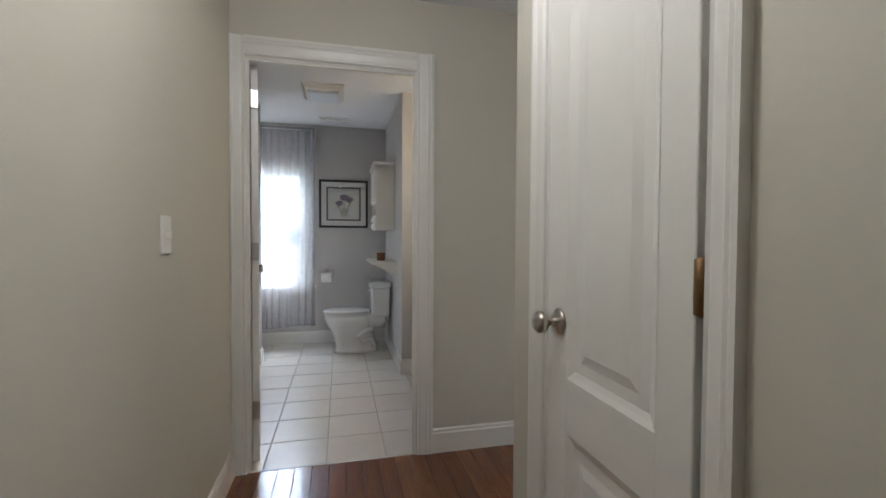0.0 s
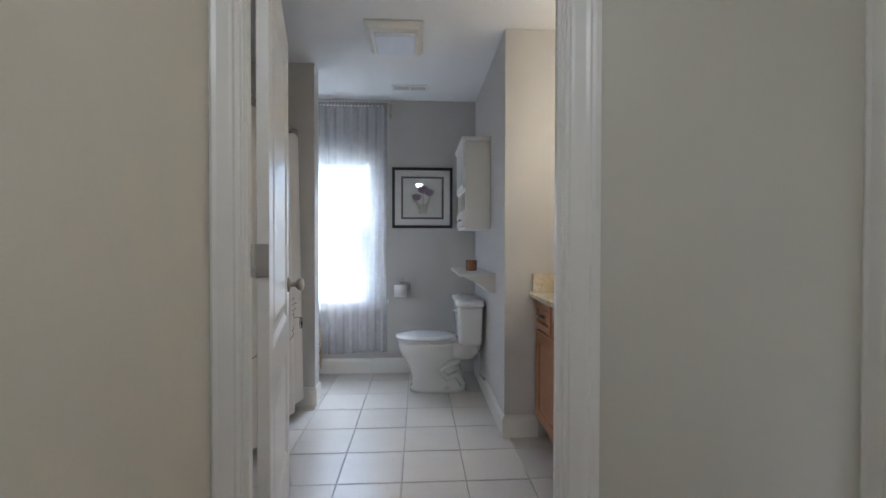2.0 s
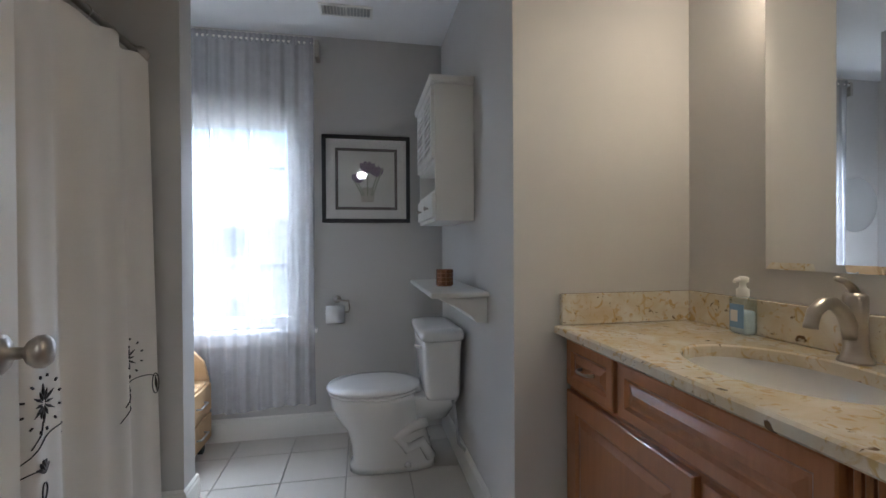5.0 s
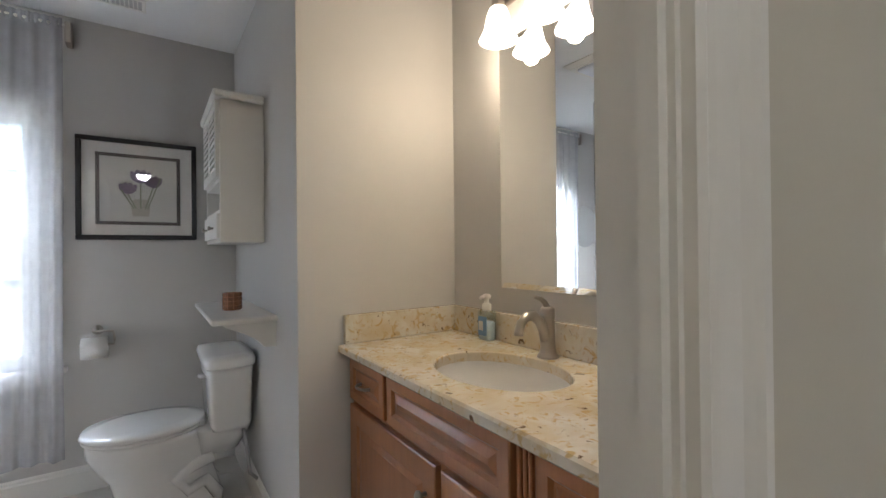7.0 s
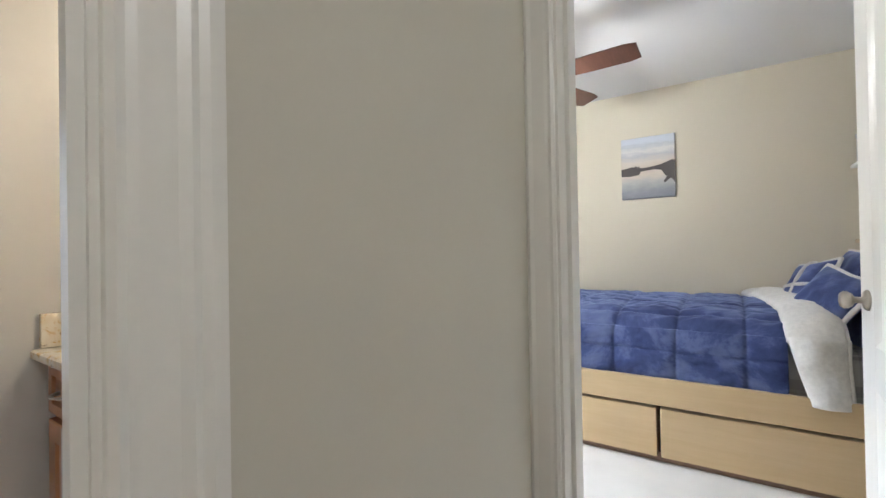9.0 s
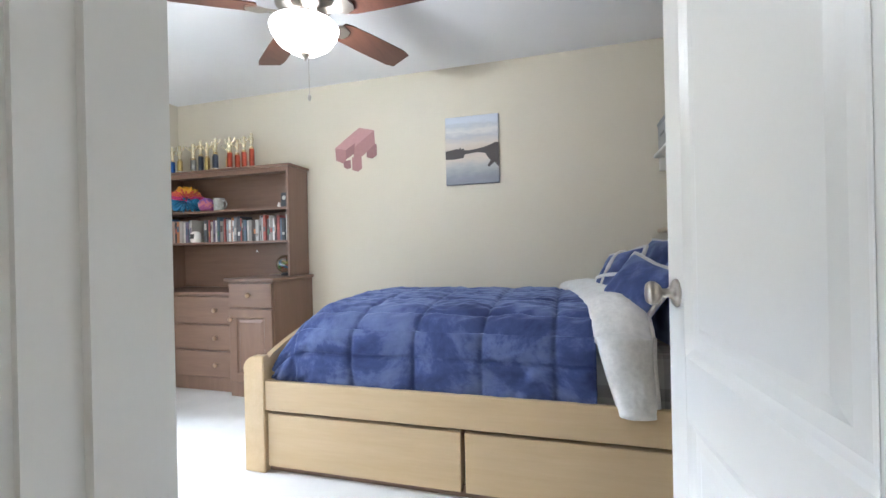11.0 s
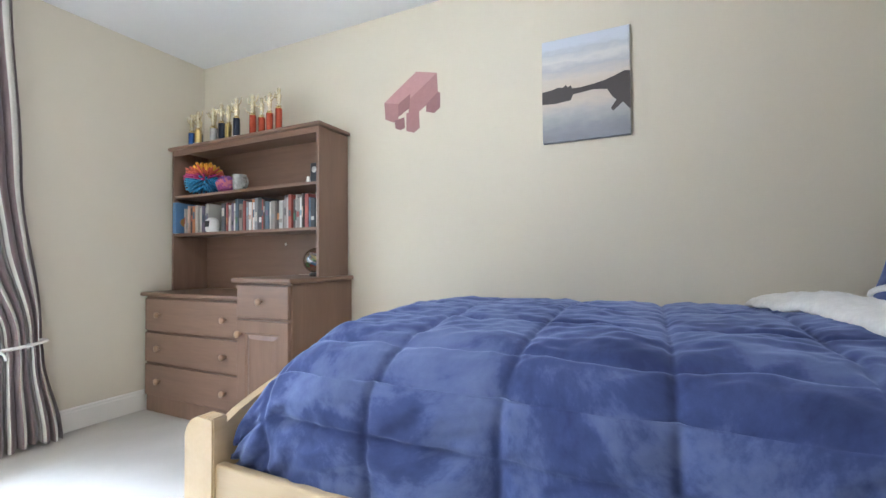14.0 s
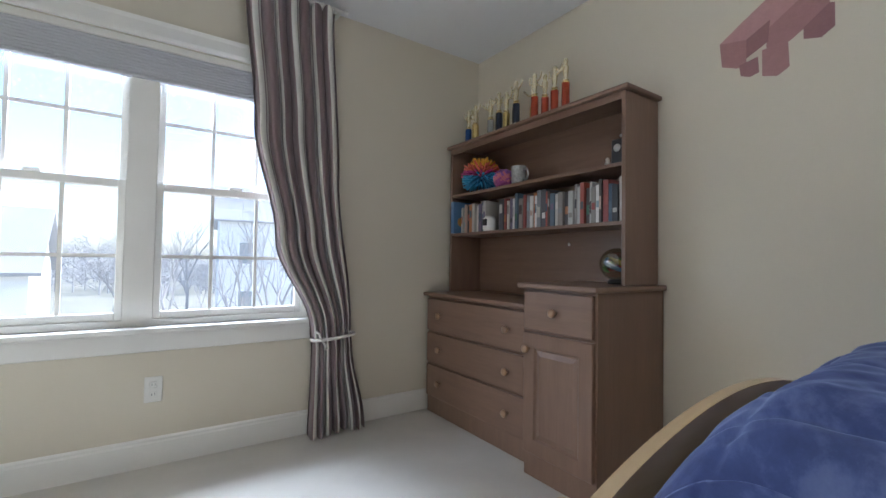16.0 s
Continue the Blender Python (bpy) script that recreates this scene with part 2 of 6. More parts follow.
def sheer_material(name, colour, clear):
    """Thin woven cloth: part open weave, part light passing through the threads."""
    m = bpy.data.materials.new(name)
    m.use_nodes = True
    n, l = m.node_tree.nodes, m.node_tree.links
    n.remove(n["Principled BSDF"])
    tr, df, tl = n.new("ShaderNodeBsdfTransparent"), n.new("ShaderNodeBsdfDiffuse"), n.new("ShaderNodeBsdfTranslucent")
    df.inputs["Color"].default_value = tl.inputs["Color"].default_value = (*colour, 1)
    m1, m2 = n.new("ShaderNodeMixShader"), n.new("ShaderNodeMixShader")
    m1.inputs["Fac"].default_value = 0.22
    l.new(df.outputs[0], m1.inputs[1])
    l.new(tl.outputs[0], m1.inputs[2])
    no, mr, co = n.new("ShaderNodeTexNoise"), n.new("ShaderNodeMapRange"), n.new("ShaderNodeTexCoord")
    no.inputs["Scale"].default_value, no.inputs["Detail"].default_value = 18, 3
    l.new(co.outputs["Object"], no.inputs["Vector"])
    mr.inputs["To Min"].default_value, mr.inputs["To Max"].default_value = 1 - clear - 0.06, 1 - clear + 0.06
    l.new(no.outputs["Fac"], mr.inputs["Value"])
    l.new(mr.outputs[0], m2.inputs["Fac"])
    l.new(tr.outputs[0], m2.inputs[1])
    l.new(m1.outputs[0], m2.inputs[2])
    l.new(m2.outputs[0], n["Material Output"].inputs["Surface"])
    return m


def glow_material(name, colour, strength):
    m = bpy.data.materials.new(name)
    m.use_nodes = True
    b = m.node_tree.nodes["Principled BSDF"]
    b.inputs["Base Color"].default_value = (0.85, 0.82, 0.76, 1)
    b.inputs["Roughness"].default_value = 0.3
    b.inputs["Emission Color"].default_value = (*colour, 1)
    b.inputs["Emission Strength"].default_value = strength
    return m


HALL = material("hall_paint", (0.595, 0.565, 0.485), 0.7, vary=0.02, bump=0.03, scale=2)
GREY = material("bath_paint", (0.56, 0.545, 0.52), 0.65, vary=0.02, bump=0.03, scale=2)
CREAM = material("bedroom_paint", (0.66, 0.605, 0.49), 0.75, vary=0.02, bump=0.03, scale=2)
CEIL = material("ceiling_paint", (0.80, 0.80, 0.80), 0.85, vary=0.02, bump=0.06, scale=3, grain=60)
WHITE = material("white_enamel", (0.78, 0.765, 0.72), 0.32, vary=0.02, bump=0.015, scale=4)
CARPET = material("carpet_pile", (0.52, 0.49, 0.44), 0.95, vary=0.10, bump=0.25, scale=5, grain=260, sheen=0.3)
TILE = material("floor_tile", (0.62, 0.585, 0.53), 0.28, vary=0.05, bump=0.02, scale=5, random_tone=0.03)
GROUT = material("grout", (0.46, 0.43, 0.39), 0.9, vary=0.08)
PLANK = wood("hall_planks", (0.24, 0.085, 0.03), (0.12, 0.04, 0.014), 0.25, axis=1, random_tone=0.2, coat=0.4)
CHERRY = wood("cherry_cabinet", (0.44, 0.185, 0.068), (0.34, 0.135, 0.046), 0.3, axis=2, coat=0.35)
BROWN = wood("brown_furniture", (0.230, 0.140, 0.094), (0.178, 0.106, 0.070), 0.42, axis=1, coat=0.15)
BROWN_V = wood("brown_furniture_upright", (0.230, 0.140, 0.094), (0.178, 0.106, 0.070), 0.42, axis=2, coat=0.15)
MAPLE = wood("maple", (0.58, 0.43, 0.245), (0.51, 0.365, 0.195), 0.38, axis=1, scale=2.0, coat=0.2)
MAPLE_X = wood("maple_cross", (0.58, 0.43, 0.245), (0.51, 0.365, 0.195), 0.38, axis=0, scale=2.0, coat=0.2)
PINE = wood("pine_unit", (0.60, 0.40, 0.20), (0.50, 0.31, 0.14), 0.45, axis=0)
BLADE = wood("fan_blade", (0.13, 0.055, 0.035), (0.08, 0.033, 0.02), 0.4, axis=0)
GRANITE = granite_material()
PORCELAIN = material("porcelain", (0.80, 0.79, 0.77), 0.08, vary=0.01, bump=0.0, coat=0.4)
NICKEL = material("brushed_nickel", (0.46, 0.42, 0.37), 0.32, 1.0, vary=0.05, bump=0.02)
STEEL = material("satin_steel", (0.55, 0.54, 0.53), 0.35, 1.0, vary=0.06, bump=0.02)
BLACK = material("black_lacquer", (0.022, 0.020, 0.022), 0.3, vary=0.1)
RUBBER = material("black_rubber", (0.02, 0.02, 0.02), 0.7)
MIRROR = material("mirror_silver", (0.90, 0.91, 0.91), 0.01, 1.0, vary=0.0, bump=0.0)
# the panes carry the outdoor haze as a faint white veil
PANE = glass_material("window_glass", (0.97, 0.98, 0.98), 0.05, haze=0.015)
BOTTLE = glass_material("bottle_plastic", (0.88, 0.94, 0.97), 0.12, 0.05)
SHEER = sheer_material("sheer_voile", (0.66, 0.665, 0.70), 0.54)
LINEN = material("shower_cloth", (0.76, 0.73, 0.68), 0.85, vary=0.03, bump=0.12, grain=320)
STRIPES = stripe_material()
VELVET = velvet_material()
FLEECE = material("white_fleece", (0.67, 0.645, 0.61), 0.95, vary=0.13, scale=38, bump=1.0, grain=95, sheen=0.4)
PLAID = plaid_material()
PAPER = material("white_mat_board", (0.76, 0.75, 0.73), 0.8, vary=0.01, bump=0.02)
SHADE = glow_material("lit_glass_shade", (1.0, 0.84, 0.62), 0.45)
BOWL = glow_material("lit_glass_bowl", (1.0, 0.92, 0.80), 0.5)
LENS = material("frosted_lens", (0.72, 0.76, 0.84), 0.4, vary=0.02)
GOLD = material("gold_plastic", (0.75, 0.58, 0.24), 0.22, 1.0, vary=0.05)
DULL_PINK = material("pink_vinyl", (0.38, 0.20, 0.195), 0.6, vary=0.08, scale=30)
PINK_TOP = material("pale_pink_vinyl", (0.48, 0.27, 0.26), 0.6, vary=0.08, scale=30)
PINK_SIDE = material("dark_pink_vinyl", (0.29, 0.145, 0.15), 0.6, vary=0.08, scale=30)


def plain(name, colour, rough=0.5, metal=0.0):
    return material(name, colour, rough, metal, vary=0.05, scale=20)


# ---- building helpers ----
ORIGIN = {}


def thing(name, at, label="", category="", group="", kind=""):
    ob = new(name)
    ob.location = at
    ORIGIN[ob] = Vector(at)
    return tagged(ob, label, category, group, kind)


def part(name, bm, mat, parent=None, label="", smooth=False):
    """Links a bmesh, made in world places, as one mesh object under a thing or part."""
    org = ORIGIN[parent] if parent else Vector((0, 0, 0))
    bmesh.ops.recalc_face_normals(bm, faces=bm.faces)
    bm.transform(Matrix.Translation(-org))
    me = bpy.data.meshes.new(name)
    if smooth:
        for f in bm.faces:
            f.smooth = True
    bm.to_mesh(me)
    bm.free()
    me.materials.append(mat)
    ob = new(name, me)
    ORIGIN[ob] = org
    if parent:
        ob.parent = parent
    if label:
        ob["label"] = label
    return ob


def structure(name, bm, mat, label="", smooth=False):
    return tagged(part(name, bm, mat, None, label, smooth), kind="structure")


def box(x0, y0, z0, x1, y1, z1, bevel=0.0, bm=None, seg=1):
    own = bmesh.new()
    bmesh.ops.create_cube(own, size=1)
    bmesh.ops.scale(own, vec=(abs(x1 - x0), abs(y1 - y0), abs(z1 - z0)), verts=own.verts)
    if bevel:
        bmesh.ops.bevel(own, geom=own.edges[:], offset=bevel, segments=seg, affect="EDGES", profile=0.5)
    bmesh.ops.translate(own, vec=((x0 + x1) / 2, (y0 + y1) / 2, (z0 + z1) / 2), verts=own.verts)
    if bm is None:
        return own
    return join(bm, own)


def join(bm, other):
    me = bpy.data.meshes.new("tmp")
    other.to_mesh(me)
    other.free()
    bm.from_mesh(me)
    bpy.data.meshes.remove(me)
    return bm


def lathe(profile, at=(0, 0, 0), steps=24, axis="Z", sx=1.0, sy=1.0):
    """A turned body from (radius, height) pairs."""
    bm = bmesh.new()
    rings = []
    for r, h in profile:
        rings.append([bm.verts.new((max(r, 1e-4) * math.cos(2 * math.pi * i / steps) * sx, max(r, 1e-4) * math.sin(2 * math.pi * i / steps) * sy, h)) for i in range(steps)])
    for a, b in zip(rings, rings[1:]):
        for i in range(steps):
            bm.faces.new((a[i], a[(i + 1) % steps], b[(i + 1) % steps], b[i]))
    bm.faces.new(rings[0])
    bm.faces.new(rings[-1])
    if axis == "X":
        bm.transform(Matrix.Rotation(radians(90), 4, "Y"))
    elif axis == "-X":
        bm.transform(Matrix.Rotation(radians(-90), 4, "Y"))
    elif axis == "Y":
        bm.transform(Matrix.Rotation(radians(-90), 4, "X"))
    elif axis == "-Y":
        bm.transform(Matrix.Rotation(radians(90), 4, "X"))
    bmesh.ops.translate(bm, vec=at, verts=bm.verts)
    return bm


def tube(points, radius, steps=10, bm=None):
    """A round rod along points; radius may be one number or one a point."""
    own = bmesh.new()
    pts = [Vector(p) for p in points]
    rad = radius if isinstance(radius, (list, tuple)) else [radius] * len(pts)
    rings, side = [], None
    for i, p in enumerate(pts):
        d = (pts[min(i + 1, len(pts) - 1)] - pts[max(i - 1, 0)]).normalized()
        if side is None:
            side = d.orthogonal().normalized()
        side = (side - d * side.dot(d)).normalized()
        up = d.cross(side)
        rings.append([own.verts.new(p + rad[i] * (math.cos(2 * math.pi * k / steps) * side + math.sin(2 * math.pi * k / steps) * up)) for k in range(steps)])
    for a, b in zip(rings, rings[1:]):
        for k in range(steps):
            own.faces.new((a[k], a[(k + 1) % steps], b[(k + 1) % steps], b[k]))
    own.faces.new(rings[0])
    own.faces.new(rings[-1])
    return own if bm is None else join(bm, own)


def extrude(profile, start, across, out, along):
    """A moulding: profile (across, out) pairs swept straight along a vector."""
    bm = bmesh.new()
    s, a, o, l = Vector(start), Vector(across), Vector(out), Vector(along)
    r0 = [bm.verts.new(s + a * p + o * q) for p, q in profile]
    r1 = [bm.verts.new(s + a * p + o * q + l) for p, q in profile]
    k = len(profile)
    for i in range(k):
        bm.faces.new((r0[i], r0[(i + 1) % k], r1[(i + 1) % k], r1[i]))
    bm.faces.new(r0)
    bm.faces.new(r1)
    return bm


def sheet(nu, nv, fn, thick=0.0, uv=None):
    """A bent cloth: fn(u, v) gives the place, u and v from 0 to 1."""
    bm = bmesh.new()
    grid = [[bm.verts.new(fn(i / nu, j / nv)) for j in range(nv + 1)] for i in range(nu + 1)]
    lay = bm.loops.layers.uv.new("UVMap") if uv else None
    for i in range(nu):
        for j in range(nv):
            f = bm.faces.new((grid[i][j], grid[i + 1][j], grid[i + 1][j + 1], grid[i][j + 1]))
            if lay:
                for loop, (a, b) in zip(f.loops, ((i, j), (i + 1, j), (i + 1, j + 1), (i, j + 1))):
                    loop[lay].uv = uv(a / nu, b / nv)
    if thick:
        bmesh.ops.recalc_face_normals(bm, faces=bm.faces)
        bmesh.ops.solidify(bm, geom=bm.faces[:], thickness=thick)
    return bm


CASING = [(0, 0), (0, 0.010), (0.006, 0.014), (0.014, 0.011), (0.022, 0.013), (0.050, 0.016), (0.060, 0.020), (0.068, 0.017), (0.076, 0.021), (0.090, 0.021), (0.090, 0)]
BASE = [(0, 0), (0, 0.014), (0.105, 0.014), (0.112, 0.010), (0.122, 0.010), (0.130, 0.003), (0.130, 0)]


def casing(name, a, b, out, head, wide=1.0):
    """Door trim round an opening from floor point a to floor point b; out is the way it stands proud."""
    a, b, o = Vector(a), Vector(b), Vector(out)
    w = (b - a).normalized()
    prof = [(p * wide, q) for p, q in CASING]
    bm = extrude(prof, a, -w, o, (0, 0, head + 0.09 * wide))
    join(bm, extrude(prof, b, w, o, (0, 0, head + 0.09 * wide)))
    join(bm, extrude(prof, a + Vector((0, 0, head)), (0, 0, 1), o, b - a))
    return structure(name, bm, WHITE)


def baseboard(a, b, out):
    """Skirting from a to b along a wall's foot."""
    a, b = Vector(a), Vector(b)
    return structure("baseboard", extrude(BASE, a, (0, 0, 1), out, b - a), WHITE)

# ---- the large structure ----
H = 2.04
HZ, BZ, RZ = 2.40, 2.378, 2.43
structure("wall_hall_west", box(-0.68, -2.3, 0, -0.56, 2.058, HZ), HALL)
bm = box(-0.68, 2.058, 0, -0.501, 2.088, HZ)
box(0.352, 2.058, 0, 1.2, 2.088, HZ, bm=bm)
box(-0.501, 2.058, H, 0.352, 2.088, HZ, bm=bm)
structure("wall_hall_end", bm, HALL)
bm = box(-1.78, 2.088, 0, -0.501, 2.118, BZ)
box(0.352, 2.088, 0, 1.132, 2.118, BZ, bm=bm)
box(-0.501, 2.088, H, 0.352, 2.118, BZ, bm=bm)
structure("wall_bath_south", bm, GREY)
bm = box(1.2, 1.078, 0, 1.27, 1.197, HZ)
box(1.2, 1.997, 0, 1.27, 2.118, HZ, bm=bm)
box(1.2, 1.197, H, 1.27, 1.997, HZ, bm=bm)
structure("wall_vestibule_east", bm, HALL)
bm = box(1.27, 0.536, 0, 1.345, 1.197, RZ)
box(1.27, 1.997, 0, 1.345, 5.12, RZ, bm=bm)
box(1.27, 1.197, H, 1.345, 1.997, RZ, bm=bm)
structure("wall_bedroom_west", bm, CREAM)
bm = box(0.49, 0.87, 0, 0.61, 1.078, HZ)
box(0.49, -2.3, 0, 0.61, 0.333, HZ, bm=bm)
box(0.49, 0.333, H, 0.61, 0.87, HZ, bm=bm)
structure("wall_hall_east", bm, HALL)
structure("wall_vestibule_south", box(0.61, 0.99, 0, 1.27, 1.078, HZ), HALL)
structure("wall_hall_south", box(-0.68, -2.42, 0, 0.61, -2.3, HZ), HALL)
structure("wall_closet_back", box(0.61, 0.30, 0, 0.72, 0.99, HZ), HALL)
structure("wall_bath_west", box(-1.78, 2.118, 0, -1.66, 4.85, BZ), GREY)
bm = box(-1.66, 4.727, 0, -1.20, 4.85, BZ)
box(-0.41, 4.727, 0, 0.58, 4.85, BZ, bm=bm)
box(-1.20, 4.727, 0, -0.41, 4.85, 0.64, bm=bm)
box(-1.20, 4.727, 1.895, -0.41, 4.85, BZ, bm=bm)
structure("wall_bath_north", bm, GREY)
structure("wall_alcove_east", box(0.462, 3.425, 0, 0.58, 4.727, BZ), GREY)
structure("wall_vanity_north", box(0.58, 3.425, 0, 1.132, 3.545, BZ), GREY)
structure("wall_vanity_east", box(1.132, 2.088, 0, 1.265, 3.545, BZ), GREY)
structure("wall_tub_end", box(-1.66, 3.98, 0, -0.76, 4.10, BZ), GREY)
structure("wall_bedroom_east", box(4.11, 0.536, 0, 4.23, 5.12, RZ), CREAM)
structure("wall_bedroom_south", box(1.345, 0.536, 0, 4.11, 0.656, RZ), CREAM)
WX0, WX1, WZ0, WZ1 = 1.36, 2.90, 0.645, 2.0
bm = box(1.345, 4.975, 0, WX0, 5.12, RZ)
box(WX1, 4.975, 0, 4.11, 5.12, RZ, bm=bm)
box(WX0, 4.975, 0, WX1, 5.12, WZ0, bm=bm)
box(WX0, 4.975, WZ1, WX1, 5.12, RZ, bm=bm)
structure("wall_bedroom_north", bm, CREAM)
structure("ceiling", box(-0.68, -2.42, HZ, 1.27, 2.088, HZ + 0.12), CEIL)
structure("ceiling", box(-1.78, 2.088, BZ, 1.265, 4.85, BZ + 0.14), CEIL)
structure("ceiling", box(1.27, 0.536, RZ, 4.23, 5.12, RZ + 0.12), CEIL)
hall_floor = structure("floor", box(-0.68, -2.42, -0.12, 1.27, 2.08, -0.012), BROWN)
bath_floor = structure("floor", box(-1.78, 2.08, -0.12, 1.265, 4.85, -0.010), GROUT)
structure("carpet_floor", box(1.235, 0.536, -0.10, 4.23, 5.12, 0.0), CARPET, "cream cut-pile bedroom carpet")
structure("trim", box(-0.501, 2.062, -0.011, 0.352, 2.072, 0.002, 0.001), STEEL, "thin metal threshold strip")

# door linings and trim
bm = box(-0.501, 2.058, 0, -0.487, 2.118, H)
box(0.337, 2.058, 0, 0.352, 2.118, H, bm=bm)
box(-0.487, 2.058, H - 0.015, 0.337, 2.118, H, bm=bm)
box(0.326, 2.064, 0, 0.337, 2.080, H - 0.015, bm=bm)
box(-0.487, 2.064, 0, -0.476, 2.080, H - 0.015, bm=bm)
box(-0.476, 2.064, H - 0.027, 0.326, 2.080, H - 0.015, bm=bm)
structure("trim", bm, WHITE, "white painted door lining with stop")
bm = box(1.2, 1.197, 0, 1.345, 1.211, H)
box(1.2, 1.983, 0, 1.345, 1.997, H, bm=bm)
box(1.2, 1.211, H - 0.015, 1.345, 1.983, H, bm=bm)
box(1.25, 1.972, 0, 1.303, 1.983, H - 0.015, bm=bm)
box(1.25, 1.211, H - 0.027, 1.303, 1.972, H - 0.015, bm=bm)
box(1.25, 1.211, 0, 1.303, 1.222, H - 0.015, bm=bm)
structure("trim", bm, WHITE, "white painted door lining with stop")
bm = box(0.49, 0.333, 0, 0.60, 0.345, H)
box(0.49, 0.858, 0, 0.60, 0.87, H, bm=bm)
box(0.49, 0.345, H - 0.012, 0.60, 0.858, H, bm=bm)
structure("trim", bm, WHITE, "white painted door lining")
casing("trim", (-0.493, 2.058, 0), (0.344, 2.058, 0), (0, -1, 0), H - 0.008)
casing("trim", (0.344, 2.118, 0), (-0.493, 2.118, 0), (0, 1, 0), H - 0.008)
casing("trim", (1.2, 1.204, 0), (1.2, 1.990, 0), (-1, 0, 0), H - 0.008)
casing("trim", (1.345, 1.990, 0), (1.345, 1.204, 0), (1, 0, 0), H - 0.008)
casing("trim", (0.49, 0.865, 0), (0.49, 0.338, 0), (-1, 0, 0), H - 0.008, 0.7)
for a, b, o in (((-0.56, -2.3, 0), (-0.56, 2.058, 0), (1, 0, 0)), ((0.434, 2.058, 0), (1.2, 2.058, 0), (0, -1, 0)), ((0.49, 0.955, 0), (0.49, 1.092, 0), (-1, 0, 0)), ((0.49, -2.3, 0), (0.49, 0.275, 0), (-1, 0, 0)), ((0.49, 1.078, 0), (1.2, 1.078, 0), (0, 1, 0)),
                ((-1.66, 4.727, 0), (0.462, 4.727, 0), (0, -1, 0)), ((0.462, 3.411, 0), (0.462, 4.727, 0), (-1, 0, 0)), ((0.462, 3.425, 0), (0.66, 3.425, 0), (0, -1, 0)), ((-1.66, 3.98, 0), (-0.76, 3.98, 0), (0, -1, 0)), ((-0.76, 3.966, 0), (-0.76, 4.114, 0), (1, 0, 0)), ((-1.66, 4.10, 0), (-0.76, 4.10, 0), (0, 1, 0)),
                ((1.345, 4.975, 0), (4.11, 4.975, 0), (0, -1, 0)), ((4.11, 0.656, 0), (4.11, 4.975, 0), (-1, 0, 0)), ((1.345, 0.656, 0), (4.11, 0.656, 0), (0, 1, 0)), ((1.345, 2.10, 0), (1.345, 4.975, 0), (1, 0, 0))):
    baseboard(a, b, o)


def knob(name, at, out, parent, mat=NICKEL, size=1.0):
    """A round door knob on its rosette; out is the axis letter that lathe() takes."""
    s = size
    p = [(0.033 * s, 0), (0.033 * s, 0.004 * s), (0.026 * s, 0.010 * s), (0.011 * s, 0.013 * s), (0.010 * s, 0.032 * s), (0.020 * s, 0.038 * s), (0.027 * s, 0.048 * s), (0.028 * s, 0.058 * s), (0.022 * s, 0.066 * s), (0.004 * s, 0.069 * s)]
    return part(name, lathe(p, at, 24, out), mat, parent, smooth=True)


def panel_leaf(name, pin, angle, width, body, label, knob_side):
    """A moulded two-panel door leaf that hangs at pin and points along angle; body: its thickness range beside the pin."""
    m = pose(pin[0], pin[1], 0.012, 0, 0, angle)
    root = thing(name, (pin[0], pin[1], 0.0), label, "door", kind="structure")
    h, y0, y1, st = 2.012, body[0], body[1], min(0.115, width * 0.2)
    bm = box(0.018, y0, 0, st, y1, h, 0.002)
    box(width - st, y0, 0, width, y1, h, 0.002, bm=bm)
    for a, b in ((0, 0.22), (0.670, 0.805), (h - 0.13, h)):
        box(st, y0 + 0.0005, a, width - st, y1 - 0.0005, b, bm=bm)
    bm.transform(m)
    leaf = part("leaf", bm, WHITE, root)
    for a, b in ((0.22, 0.670), (0.805, h - 0.13)):
        bm = box(st - 0.004, y0 + 0.010, a - 0.004, width - st + 0.004, y1 - 0.010, b + 0.004)
        for side, yy in ((-1, y0), (1, y1)):
            ring = [(0.0, 0.0005), (0.012, 0.006), (0.024, 0.010), (0.05, 0.009), (0.075, 0.003)]
            own = bmesh.new()
            loops = []
            for inset, depth in ring:
                y = yy - side * depth
                loops.append([own.verts.new(v) for v in ((st + inset, y, a + inset), (width - st - inset, y, a + inset), (width - st - inset, y, b - inset), (st + inset, y, b - inset))])
            for p, q in zip(loops, loops[1:]):
                for i in range(4):
                    own.faces.new((p[i], p[(i + 1) % 4], q[(i + 1) % 4], q[i]))
            own.faces.new(loops[-1])
            join(bm, own)
        bm.transform(m)
        part("panel", bm, WHITE, root)
    kx = width - 0.065 if knob_side > 0 else 0.065
    for yy, out in ((y0, "-Y"), (y1, "Y")):
        bm = lathe([(0.033, 0), (0.033, 0.004), (0.026, 0.010), (0.011, 0.013), (0.010, 0.032), (0.020, 0.038), (0.027, 0.048), (0.028, 0.058), (0.022, 0.066), (0.004, 0.069)], (kx, yy, 0.94), 24, out)
        bm.transform(m)
        part("door_knob", bm, NICKEL, root, "satin nickel round door knob", True)
    bm = box(width - 0.001, (y0 + y1) / 2 - 0.012, 0.91, width + 0.0015, (y0 + y1) / 2 + 0.012, 0.97, 0.002)
    bm.transform(m)
    part("latch_plate", bm, STEEL, root)
    return root, m


